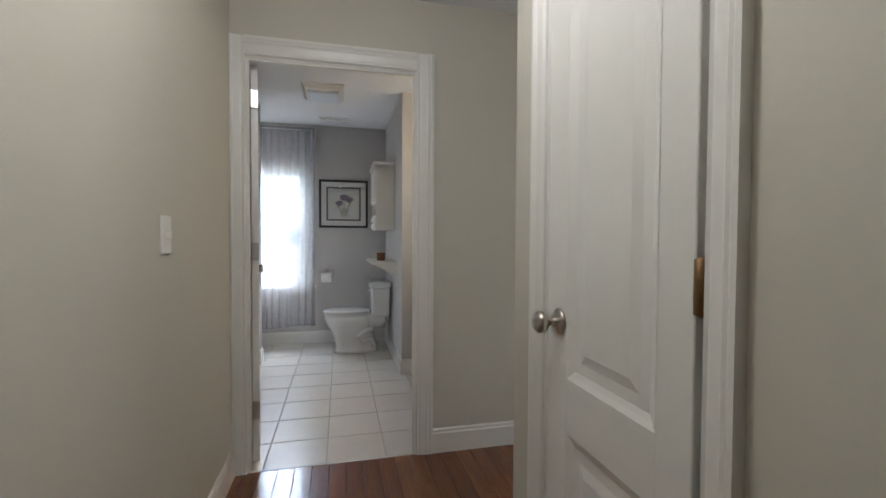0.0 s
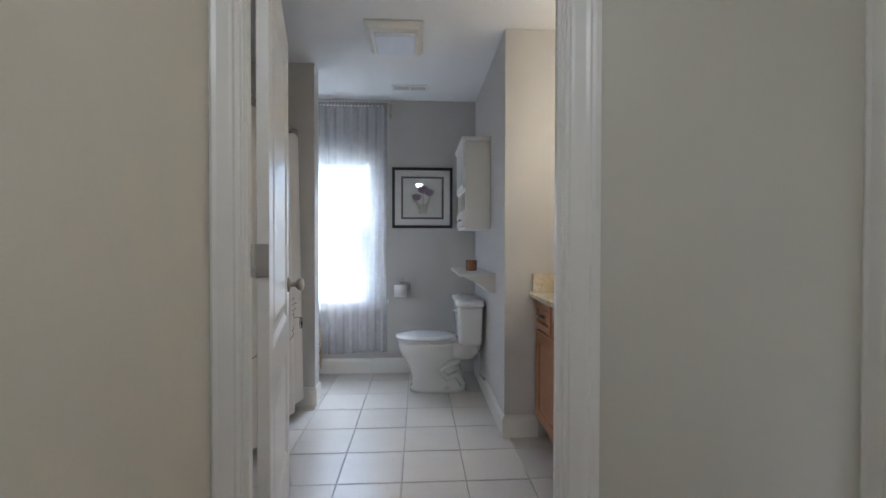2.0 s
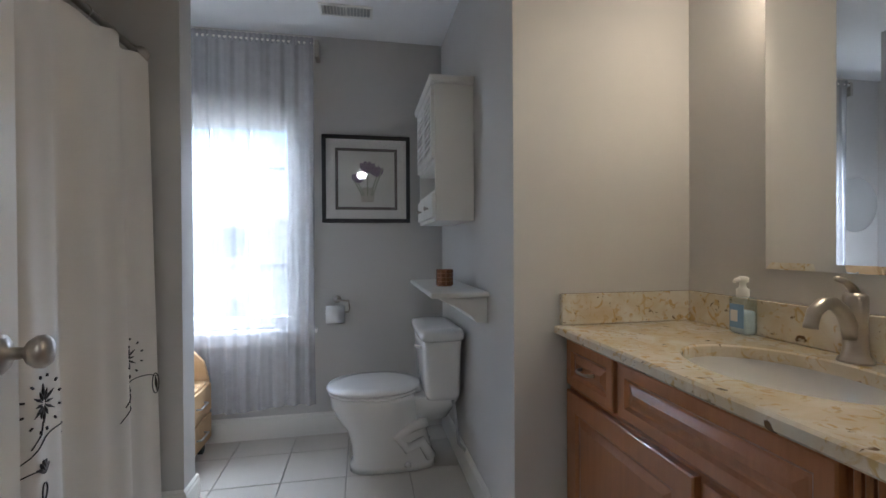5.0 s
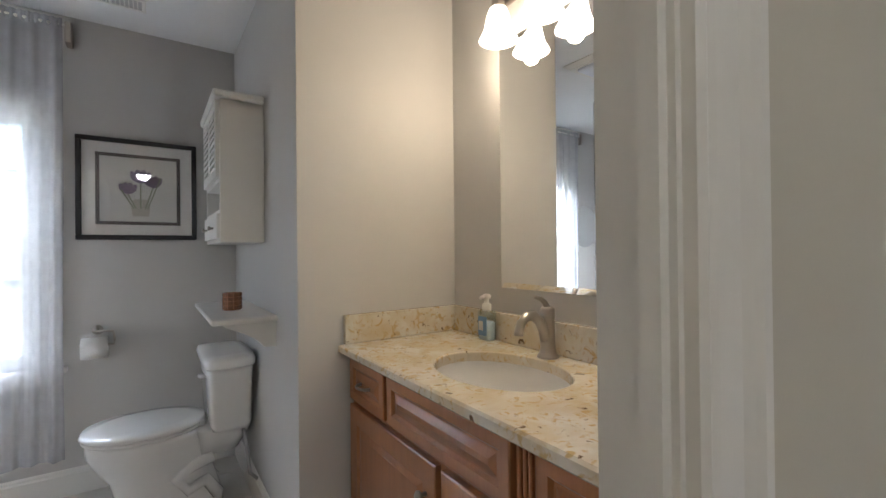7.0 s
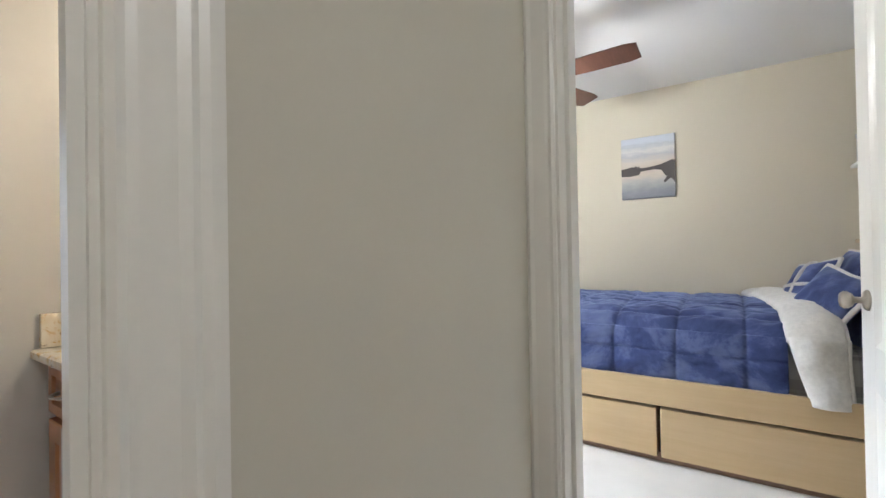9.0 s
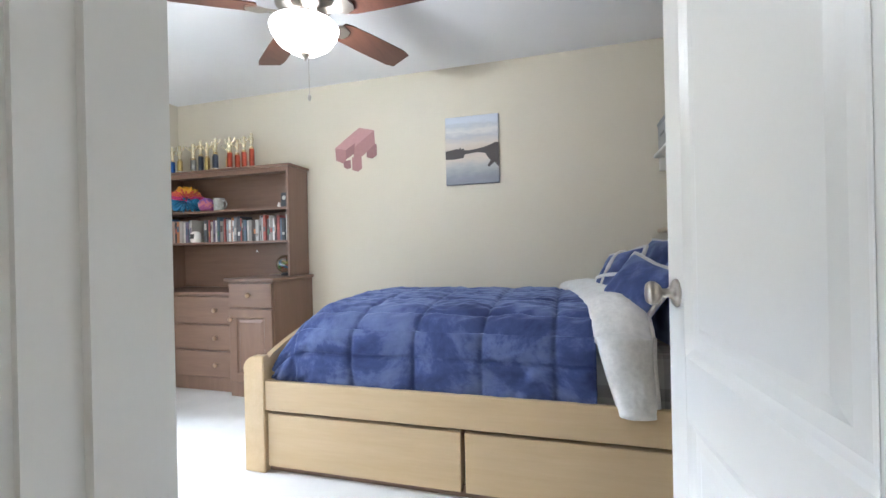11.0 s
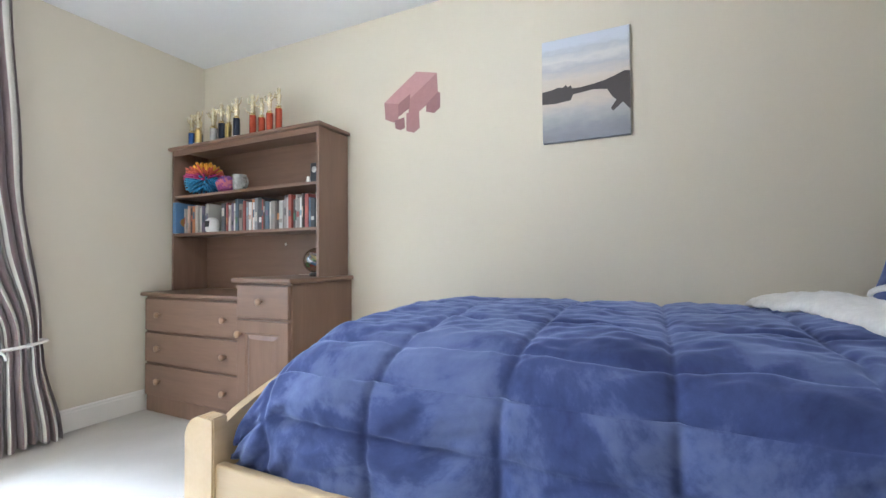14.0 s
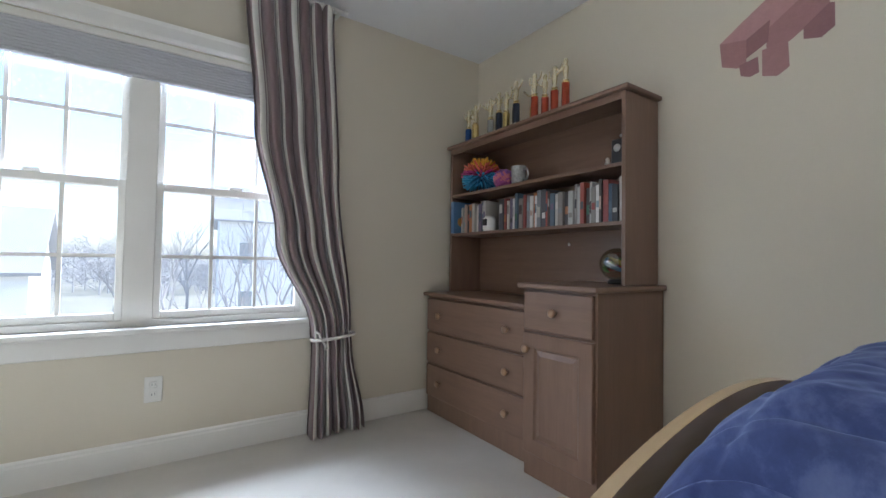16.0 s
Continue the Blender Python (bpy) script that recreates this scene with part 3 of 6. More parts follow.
def hinges(root, pin, leaf_m, body, jamb_dir, zs, metal=STEEL, fat=1.0):
    """Butt hinges: barrel on the pin, one plate on the leaf's edge, one on the lining."""
    for z in zs:
        bm = lathe([(0.003, 0), (0.0065 * fat, 0.004), (0.0065 * fat, 0.089), (0.003, 0.093)], (pin[0], pin[1], z - 0.046), 12)
        for k in (0.031, 0.060):
            join(bm, lathe([(0.0072 * fat, 0), (0.0072 * fat, 0.001)], (pin[0], pin[1], z - 0.046 + k), 12))
        hb = part("hinge", bm, metal, root, "metal butt hinge", True)
        y0, y1 = body
        pl = box(0.0005, min(y0, y1), z - 0.0445 - 0.012, 0.0182, max(y0, y1), z + 0.0445 - 0.012, 0.0008)
        pl.transform(leaf_m)
        part("hinge_plate", pl, metal, hb)
        jd = Vector(jamb_dir)
        sd = Vector((-jd.y, jd.x, 0))
        a, b = Vector(pin) + sd * 0.0, Vector(pin) + jd * 0.038 + sd * 0.0025
        part("hinge_plate", box(min(a.x, b.x), min(a.y, b.y), z - 0.0445, max(a.x, b.x), max(a.y, b.y), z + 0.0445, 0.0008), metal, hb)


HINGE_Z = (0.28, 1.088, 1.85)
bath_door, bm_m = panel_leaf("door_1", (-0.488, 2.124), 102.8, 0.815, (-0.042, -0.008), "white two-panel bathroom door standing open against the tub side", 1)
hinges(bath_door, (-0.488, 2.124, 0), bm_m, (-0.042, -0.008), (0, -1, 0), HINGE_Z)
bed_door, bd_m = panel_leaf("door_2", (1.353, 1.212), 3.8, 0.785, (0.006, 0.042), "white two-panel bedroom door standing open into the room", 1)
hinges(bed_door, (1.353, 1.212, 0), bd_m, (0.006, 0.042), (-1, 0, 0), HINGE_Z)
closet_door, cd_m = panel_leaf("door_3", (0.484, 0.347), 90.0, 0.509, (-0.042, -0.006), "white two-panel closet door, closed, with nickel knob", 1)
hinges(closet_door, (0.484, 0.347, 0), cd_m, (-0.042, -0.006), (0, -1, 0), HINGE_Z, plain("bronze", (0.22, 0.13, 0.06), 0.4, 0.8), 1.7)
sp = thing("strike_plate", (0.337, 2.10, 0.95), "satin steel strike plate set in the door lining", "strike plate")
part("plate", box(0.3345, 2.082, 0.915, 0.3375, 2.116, 0.985, 0.001), STEEL, sp)
# black patch on the plate paints the shade inside the latch hole
part("slot", box(0.3338, 2.090, 0.935, 0.335, 2.107, 0.965), BLACK, sp, "black patch for the shaded latch slot")

# ---- windows ----


def window(name, x0, x1, z0, z1, y, units, cols, meet, rows_low, rows_up, label):
    """Double-hung units side by side in one opening; y is the glass plane."""
    root = thing(name, ((x0 + x1) / 2, y, z0), label, "window", kind="structure")
    f = 0.035
    bm = box(x0, y - 0.05, z0, x0 + f, y + 0.06, z1)
    box(x1 - f, y - 0.05, z0, x1, y + 0.06, z1, bm=bm)
    box(x0 + f, y - 0.05, z1 - f, x1 - f, y + 0.06, z1, bm=bm)
    box(x0 + f, y - 0.05, z0, x1 - f, y + 0.06, z0 + 0.03, bm=bm)
    for a, b in zip(units, units[1:]):
        box(a[1], y - 0.06, z0 + 0.03, b[0], y + 0.06, z1 - f, bm=bm)
    part("window_frame", bm, WHITE, root)
    for a, b in units:
        for lo, hi, rows, dy in ((z0 + 0.03, meet + 0.018, rows_low, -0.018), (meet - 0.018, z1 - f, rows_up, 0.018)):
            s = 0.032
            bm = box(a, y + dy - 0.016, lo, a + s, y + dy + 0.016, hi, 0.003)
            box(b - s, y + dy - 0.016, lo, b, y + dy + 0.016, hi, 0.003, bm=bm)
            box(a + s, y + dy - 0.016, lo, b - s, y + dy + 0.016, lo + 0.036, 0.003, bm=bm)
            box(a + s, y + dy - 0.016, hi - 0.036, b - s, y + dy + 0.016, hi, 0.003, bm=bm)
            sash = part("sash", bm, WHITE, root)
            pw = part("pane", box(a + s, y + dy - 0.002, lo + 0.036, b - s, y + dy + 0.002, hi - 0.036), PANE, sash, "clear window pane")
            pw.visible_shadow = False
            bm = bmesh.new()
            for c in range(1, cols):
                x = a + s + (b - a - 2 * s) * c / cols
                box(x - 0.008, y + dy - 0.007, lo + 0.036, x + 0.008, y + dy + 0.007, hi - 0.036, bm=bm)
            for z in rows:
                box(a + s, y + dy - 0.006, z - 0.008, b - s, y + dy + 0.006, z + 0.008, bm=bm)
            part("muntin", bm, WHITE, sash, "white glazing bars")
        if rows_low is not None:
            part("sash_lock", box((a + b) / 2 - 0.03, y - 0.05, meet + 0.018, (a + b) / 2 + 0.03, y - 0.02, meet + 0.032, 0.004), WHITE, root)
    return root


bedroom_window = window("window_1", WX0, WX1, WZ0, WZ1, 5.055, [(1.395, 2.050), (2.165, 2.865)], 3, 1.312, (0.975,), (1.635,), "white double-hung twin window with glazing bars and a raised blind")
bm = extrude([(0, 0), (0, 0.016), (0.02, 0.02), (0.07, 0.016), (0.09, 0.022), (0.09, 0)], (WX0 - 0.09, 4.975, WZ1), (0, 0, 1), (0, -1, 0), (WX1 - WX0 + 0.18, 0, 0))
join(bm, extrude(CASING, (WX0, 4.975, WZ0), (-1, 0, 0), (0, -1, 0), (0, 0, WZ1 - WZ0)))
join(bm, extrude(CASING, (WX1, 4.975, WZ0), (1, 0, 0), (0, -1, 0), (0, 0, WZ1 - WZ0)))
part("window_trim", bm, WHITE, bedroom_window)
part("window_sill", box(WX0 - 0.11, 4.925, WZ0 - 0.027, WX1 + 0.11, 5.005, WZ0, 0.006, seg=2), WHITE, bedroom_window)
part("apron", box(WX0 - 0.09, 4.960, WZ0 - 0.115, WX1 + 0.09, 4.976, WZ0 - 0.027, 0.004), WHITE, bedroom_window)
bl = thing("roller_blind", (2.11, 5.0, 1.87), "grey-white blind pulled up under the window head", "blind")
bm = bmesh.new()
BLIND = material("blind_cloth", (0.52, 0.53, 0.56), 0.8, vary=0.03)
for k in range(9):
    box(WX0 + 0.012, 4.985, 1.832 + 0.0145 * k, WX1 - 0.012, 5.010, 1.8455 + 0.0145 * k, 0.002, bm=bm)
part("slats", bm, BLIND, bl)
part("head_rail", box(WX0 + 0.005, 4.98, 1.963, WX1 - 0.005, 5.015, 1.998, 0.003), WHITE, bl)
part("bottom_rail", box(WX0 + 0.012, 4.983, 1.812, WX1 - 0.012, 5.012, 1.830, 0.003), BLIND, bl)

bath_window = window("window_2", -1.20, -0.41, 0.64, 1.895, 4.80, [(-1.165, -0.445)], 3, 1.27, (0.95,), (1.60,), "white double-hung bathroom window behind a sheer curtain")
bm = extrude(CASING, (-0.41, 4.727, 0.64), (1, 0, 0), (0, -1, 0), (0, 0, 1.255))
join(bm, extrude(CASING, (-1.20, 4.727, 0.64), (-1, 0, 0), (0, -1, 0), (0, 0, 1.255)))
join(bm, extrude(CASING, (-1.29, 4.727, 1.895), (0, 0, 1), (0, -1, 0), (0.97, 0, 0)))
part("window_trim", bm, WHITE, bath_window)
part("window_sill", box(-1.31, 4.685, 0.613, -0.30, 4.76, 0.64, 0.005), WHITE, bath_window)
part("apron", box(-1.29, 4.712, 0.54, -0.32, 4.728, 0.613, 0.003), WHITE, bath_window)


def fold(u, n, depth, phase=0.0):
    return depth * (math.sin(2 * math.pi * n * u + phase) + 0.35 * math.sin(2 * math.pi * n * 2.3 * u + 1.3 + phase))


def sheer_at(u, v):
    x = -1.27 + 0.965 * u
    z = 2.31 - 2.115 * v + 0.012 * math.sin(9 * u)
    d = 0.012 + 0.012 * v
    x += 0.006 * math.sin(5 * v + 20 * u) * v
    return (x, 4.655 + fold(u, 11, d, 0.8 * v) * (0.7 + 0.3 * math.sin(7 * u)), z)


cur = thing("sheer_curtain", (-0.78, 4.655, 2.31), "white sheer voile curtain hanging over the bathroom window", "curtain")
part("cloth", sheet(150, 30, sheer_at), SHEER, cur, smooth=True)
part("heading", sheet(150, 3, lambda u, v: (-1.27 + 0.965 * u, 4.648 + fold(u, 34, 0.006), 2.33 - 0.05 * v)), SHEER, cur, smooth=True)
rod = thing("curtain_rod", (-0.78, 4.655, 2.30), "thin white curtain rod on wall brackets", "curtain rod")
part("rod", tube([(-1.30, 4.655, 2.30), (-0.285, 4.655, 2.30)], 0.008), WHITE, rod, smooth=True)
for bx in (-1.30, -0.285):
    part("bracket", box(bx - 0.012, 4.645, 2.22, bx + 0.012, 4.727, 2.32, 0.003), NICKEL, rod, "grey metal bracket")

# ---- hall things ----
sw = thing("light_switch", (-0.56, 1.246, 1.166), "white toggle light switch on the hall wall", "light switch")
part("plate", box(-0.5605, 1.209, 1.108, -0.553, 1.283, 1.224, 0.003), WHITE, sw)
part("toggle", box(-0.5535, 1.241, 1.156, -0.540, 1.251, 1.180, 0.002), WHITE, sw)
# unseen fitting, made up to carry the added hall lamp
hl = thing("hall_fill_light", (-0.03, 0.55, HZ), "round flush hall ceiling lamp, out of view, added to brighten the hall", "ceiling lamp")
part("base", lathe([(0.16, 0), (0.16, -0.02), (0.15, -0.03)], (-0.03, 0.55, HZ)), NICKEL, hl, smooth=True)
part("diffuser", lathe([(0.148, -0.03), (0.14, -0.06), (0.10, -0.09), (0.01, -0.10)], (-0.03, 0.55, HZ)), BOWL, hl, "lit frosted glass", True)

# ---- ceiling fittings of the bathroom ----
ef = thing("exhaust_fan_light", (-0.18, 3.57, BZ), "white bathroom ceiling fan with frosted lens", "exhaust fan")
bm = lathe([(0.255, 0), (0.255, -0.008), (0.215, -0.03), (0.213, -0.034)], (0, 0, 0), 4)
bm.transform(Matrix.Translation((-0.18, 3.57, BZ)) @ Matrix.Diagonal((0.92, 1.15, 1, 1)) @ Matrix.Rotation(radians(45), 4, "Z"))
part("housing", bm, WHITE, ef)
part("lens", box(-0.300, 3.44, BZ - 0.055, -0.060, 3.70, BZ - 0.03, 0.01, seg=2), LENS, ef, "frosted plastic lens")
vt = thing("ceiling_vent", (-0.11, 4.41, BZ), "white slotted ceiling air vent", "vent")
bm = box(-0.25, 4.35, BZ - 0.008, 0.03, 4.366, BZ, 0.002)
box(-0.25, 4.454, BZ - 0.008, 0.03, 4.47, BZ, 0.002, bm=bm)
box(-0.25, 4.366, BZ - 0.008, -0.234, 4.454, BZ, 0.002, bm=bm)
box(0.014, 4.366, BZ - 0.008, 0.03, 4.454, BZ, 0.002, bm=bm)
box(-0.114, 4.366, BZ - 0.008, -0.106, 4.454, BZ, bm=bm)
part("frame", bm, WHITE, vt)
part("backing", box(-0.234, 4.366, BZ - 0.002, 0.014, 4.454, BZ + 0.0), STEEL, vt, "shadowed duct behind the slats")
for k in range(14):
    bx = -0.228 + 0.0172 * k
    bm = box(bx, 4.366, BZ - 0.009, bx + 0.004, 4.454, BZ - 0.002)
    part("slat", bm, WHITE, vt)

# ---- vanity ----
van = thing("vanity_cabinet", (0.86, 2.8, 0), "cherry-stained vanity cabinet with raised-panel doors", "cabinet")
bm = box(0.662, 2.121, 0.10, 1.128, 3.42, 0.655)
box(0.662, 2.121, 0.655, 0.69, 3.42, 0.818, bm=bm)
box(0.69, 3.40, 0.655, 1.128, 3.42, 0.818, bm=bm)
box(0.72, 2.121, 0.0, 1.128, 3.42, 0.10, bm=bm)
part("body", bm, CHERRY, van)


def raised_panel(name, y0, y1, z0, z1, x, parent, mat, stile=0.05, depth=0.02):
    """A cabinet front in the plane x, facing -x, with a bevelled raised field."""
    own = bmesh.new()
    loops = []
    for inset, d in ((0, 0.0), (0.0, depth - 0.003), (0.004, depth), (stile, depth), (stile + 0.008, depth - 0.008), (stile + 0.014, depth - 0.008), (stile + 0.034, depth - 0.001)):
        s = min(inset, (y1 - y0) / 2 - 0.004, (z1 - z0) / 2 - 0.004)
        loops.append([own.verts.new((x - d, *v)) for v in ((y0 + s, z0 + s), (y1 - s, z0 + s), (y1 - s, z1 - s), (y0 + s, z1 - s))])
    for p, q in zip(loops, loops[1:]):
        for i in range(4):
            own.faces.new((p[i], p[(i + 1) % 4], q[(i + 1) % 4], q[i]))
    own.faces.new(loops[0])
    own.faces.new(loops[-1])
    return part(name, own, mat, parent)


def bow_pull(y, z, x, parent, length=0.075):
    pts = [(x, y - length / 2, z), (x - 0.018, y - length / 2 + 0.008, z), (x - 0.026, y - length / 4, z), (x - 0.029, y, z), (x - 0.026, y + length / 4, z), (x - 0.018, y + length / 2 - 0.008, z), (x, y + length / 2, z)]
    return part("handle", tube(pts, [0.006, 0.005, 0.004, 0.0045, 0.004, 0.005, 0.006], 8), NICKEL, parent, "nickel bow handle", True)


VX = 0.662
d = raised_panel("drawer", 3.135, 3.41, 0.655, 0.805, VX, van, CHERRY, 0.032)
bow_pull(3.27, 0.73, VX - 0.02, d)
raised_panel("false_drawer", 2.56, 3.115, 0.655, 0.805, VX, van, CHERRY, 0.034)
d = raised_panel("drawer", 2.19, 2.49, 0.655, 0.805, VX, van, CHERRY, 0.032)
bow_pull(2.34, 0.73, VX - 0.02, d)
for a, b, k in ((2.84, 3.41, 2.885), (2.26, 2.815, 2.77)):
    dd = raised_panel("cabinet_door", a, b, 0.125, 0.635, VX, van, CHERRY, 0.06)
    part("door_pull", lathe([(0.006, 0), (0.005, 0.012), (0.013, 0.018), (0.015, 0.025), (0.010, 0.031), (0.002, 0.033)], (VX - 0.02, k, 0.545), 16, "-X"), NICKEL, dd, "nickel knob", True)
bm = bmesh.new()
for k in range(3):
    box(VX - 0.012, 2.507 + 0.015 * k, 0.655, VX, 2.517 + 0.015 * k, 0.805, 0.003, bm=bm)
part("pilaster", bm, CHERRY, van)


def counter():
    x0, x1, y0, y1, z0, z1 = 0.605, 1.130, 2.120, 3.423, 0.82, 0.852
    cx, cy, rx, ry = 0.865, 2.84, 0.165, 0.225
    angles = sorted([2 * math.pi * i / 56 for i in range(56)] + [math.atan2(y - cy, x - cx) % (2 * math.pi) for x in (x0, x1) for y in (y0, y1)])
    bm = bmesh.new()
    rings = []
    for inner, z, grow in ((1, z0, 0.0), (1, z1 - 0.004, 0.0), (1, z1, 0.004), (0, z1, -0.006), (0, z1 - 0.006, 0.0), (0, z0 + 0.006, 0.0), (0, z0, -0.006)):
        ring = []
        for a in angles:
            c, s = math.cos(a), math.sin(a)
            if inner:
                r = 1 / math.sqrt((c / (rx + grow)) ** 2 + (s / (ry + grow)) ** 2)
            else:
                tx = ((x1 + grow if c > 0 else x0 - grow) - cx) / c if abs(c) > 1e-9 else 1e9
                ty = ((y1 if s > 0 else y0) - cy) / s if abs(s) > 1e-9 else 1e9
                r = min(tx, ty)
            ring.append(bm.verts.new((cx + r * c, cy + r * s, z)))
        rings.append(ring)
    rings.append(rings[0])
    k = len(angles)
    for a, b in zip(rings, rings[1:]):
        for i in range(k):
            bm.faces.new((a[i], a[(i + 1) % k], b[(i + 1) % k], b[i]))
    return bm


ct = thing("granite_countertop", (0.87, 2.8, 0.82), "speckled gold and cream granite vanity top with splash", "countertop")
part("slab", counter(), GRANITE, ct)
part("backsplash", box(1.110, 2.120, 0.853, 1.131, 3.402, 0.958, 0.002), GRANITE, ct)
part("side_splash", box(0.625, 3.403, 0.853, 1.131, 3.424, 0.958, 0.002), GRANITE, ct)
sk = thing("sink_basin", (0.865, 2.84, 0.70), "white oval undermount porcelain sink", "sink")
bm = lathe([(1.0, 0.0), (0.97, -0.03), (0.86, -0.08), (0.62, -0.125), (0.25, -0.145), (0.10, -0.146)], (0, 0, 0), 40)
bmesh.ops.delete(bm, geom=[f for f in bm.faces if len(f.verts) > 4][:1], context="FACES_ONLY")
bmesh.ops.scale(bm, vec=(0.172, 0.232, 1), verts=bm.verts)
bmesh.ops.translate(bm, vec=(0.865, 2.84, 0.822), verts=bm.verts)
part("bowl", bm, PORCELAIN, sk, smooth=True)
part("drain", lathe([(0.022, 0), (0.022, 0.003), (0.012, 0.004)], (0.865, 2.84, 0.677), 20), STEEL, sk, "chrome drain", True)

fa = thing("faucet", (1.06, 2.86, 0.852), "brushed nickel single-lever basin faucet", "faucet")
FX, FY, FZ = 1.072, 2.845, 0.852
part("base", lathe([(0.034, 0), (0.033, 0.006), (0.026, 0.014), (0.0235, 0.03), (0.022, 0.10), (0.023, 0.105), (0.023, 0.150), (0.018, 0.158), (0.004, 0.160)], (FX, FY, FZ), 24), NICKEL, fa, smooth=True)
pts = [(FX - 0.01, FY, FZ + 0.055), (FX - 0.018, FY, FZ + 0.085), (FX - 0.035, FY, FZ + 0.115), (FX - 0.062, FY, FZ + 0.135), (FX - 0.092, FY, FZ + 0.135), (FX - 0.115, FY, FZ + 0.118), (FX - 0.124, FY, FZ + 0.092), (FX - 0.125, FY, FZ + 0.082)]
part("spout", tube(pts, [0.017, 0.0165, 0.016, 0.015, 0.0145, 0.014, 0.014, 0.0145], 16), NICKEL, fa, smooth=True)
part("lever", tube([(FX, FY, FZ + 0.155), (FX - 0.012, FY, FZ + 0.172), (FX - 0.03, FY, FZ + 0.185), (FX - 0.055, FY, FZ + 0.192)], [0.010, 0.009, 0.007, 0.006], 12), NICKEL, fa, smooth=True)

so = thing("soap_dispenser", (1.055, 3.17, 0.852), "clear plastic hand soap bottle with white pump", "soap dispenser")
SX, SY, SZ = 1.078, 3.148, 0.853
part("bottle", box(SX - 0.022, SY - 0.034, SZ, SX + 0.022, SY + 0.034, SZ + 0.115, 0.012, seg=3), BOTTLE, so, "clear blue-tinted bottle", True)
part("liquid", box(SX - 0.019, SY - 0.031, SZ + 0.003, SX + 0.019, SY + 0.031, SZ + 0.075, 0.010, seg=2), plain("soap_liquid", (0.60, 0.70, 0.76), 0.1), so, "pale blue soap", True)
part("wrapper", box(SX - 0.0225, SY - 0.024, SZ + 0.022, SX - 0.021, SY + 0.024, SZ + 0.092), plain("soap_wrapper", (0.22, 0.38, 0.60)), so, "blue and white printed wrapper")
part("wrapper_patch", box(SX - 0.0233, SY - 0.004, SZ + 0.040, SX - 0.0224, SY + 0.020, SZ + 0.074), PAPER, so, "white printed patch")
part("pump", lathe([(0.016, 0.112), (0.017, 0.118), (0.017, 0.136), (0.010, 0.140), (0.008, 0.155), (0.015, 0.158), (0.016, 0.170), (0.008, 0.174)], (SX, SY, SZ), 20), WHITE, so, "white plastic pump", True)
part("nozzle", tube([(SX, SY, SZ + 0.166), (SX - 0.030, SY - 0.005, SZ + 0.165), (SX - 0.036, SY - 0.006, SZ + 0.158)], 0.005), WHITE, so, smooth=True)

mi = thing("wall_mirror", (1.13, 2.835, 1.05), "frameless rectangular mirror over the granite splash", "mirror")
own = bmesh.new()
loops = []
for inset, dd in ((0, 0.0), (0, 0.003), (0.02, 0.006)):
    loops.append([own.verts.new((1.131 - dd, *v)) for v in ((2.552 + inset, 1.05 + inset), (3.12 - inset, 1.05 + inset), (3.12 - inset, 1.96 - inset), (2.552 + inset, 1.96 - inset))])
for p, q in zip(loops, loops[1:]):
    for i in range(4):
        own.faces.new((p[i], p[(i + 1) % 4], q[(i + 1) % 4], q[i]))
own.faces.new(loops[0])
own.faces.new(loops[-1])
part("glass", own, MIRROR, mi, "silvered glass")

vl = thing("vanity_light", (1.11, 2.83, 2.06), "three-lamp nickel vanity light with lit bell shades", "wall lamp")
part("back_plate", box(1.112, 2.55, 2.08, 1.131, 3.11, 2.14, 0.008, seg=2), NICKEL, vl)
for vy in VANITY_Y:
    part("arm", tube([(1.115, vy, 2.11), (1.085, vy, 2.13), (1.06, vy, 2.125), (1.046, vy, 2.10), (1.045, vy, 2.065)], 0.007), NICKEL, vl, smooth=True)
    part("socket", lathe([(0.012, 0.045), (0.022, 0.04), (0.024, 0.0), (0.02, -0.005)], (1.045, vy, 2.030), 20), NICKEL, vl, smooth=True)
    bm = lathe([(0.020, 0), (0.030, -0.004), (0.040, -0.03), (0.046, -0.06), (0.052, -0.085), (0.066, -0.108), (0.068, -0.114), (0.064, -0.112), (0.049, -0.085), (0.043, -0.06), (0.037, -0.03), (0.02, -0.006)], (1.045, vy, 2.030), 28)
    bmesh.ops.delete(bm, geom=[f for f in bm.faces if len(f.verts) > 4], context="FACES_ONLY")
    part("shade", bm, SHADE, vl, "lit frosted glass bell shade", True).visible_shadow = False

# ---- toilet alcove ----
to = thing("toilet", (0.1, 4.29, 0), "white two-piece porcelain toilet with closed lid", "toilet")
TY = 4.29


def oval_loft(sections, steps=32):
    """A body lofted from ovals (x centre, y centre, rx, ry, z, squareness)."""
    bm = bmesh.new()
    rings = []
    for cx, cy, rx, ry, z, sq in sections:
        ring = []
        for i in range(steps):
            a = 2 * math.pi * i / steps
            c, s = math.cos(a), math.sin(a)
            e = 2 / sq
            ring.append(bm.verts.new((cx + rx * math.copysign(abs(c) ** e, c), cy + ry * math.copysign(abs(s) ** e, s), z)))
        rings.append(ring)
    for p, q in zip(rings, rings[1:]):
        for i in range(steps):
            bm.faces.new((p[i], p[(i + 1) % steps], q[(i + 1) % steps], q[i]))
    bm.faces.new(rings[0])
    bm.faces.new(rings[-1])
    return bm


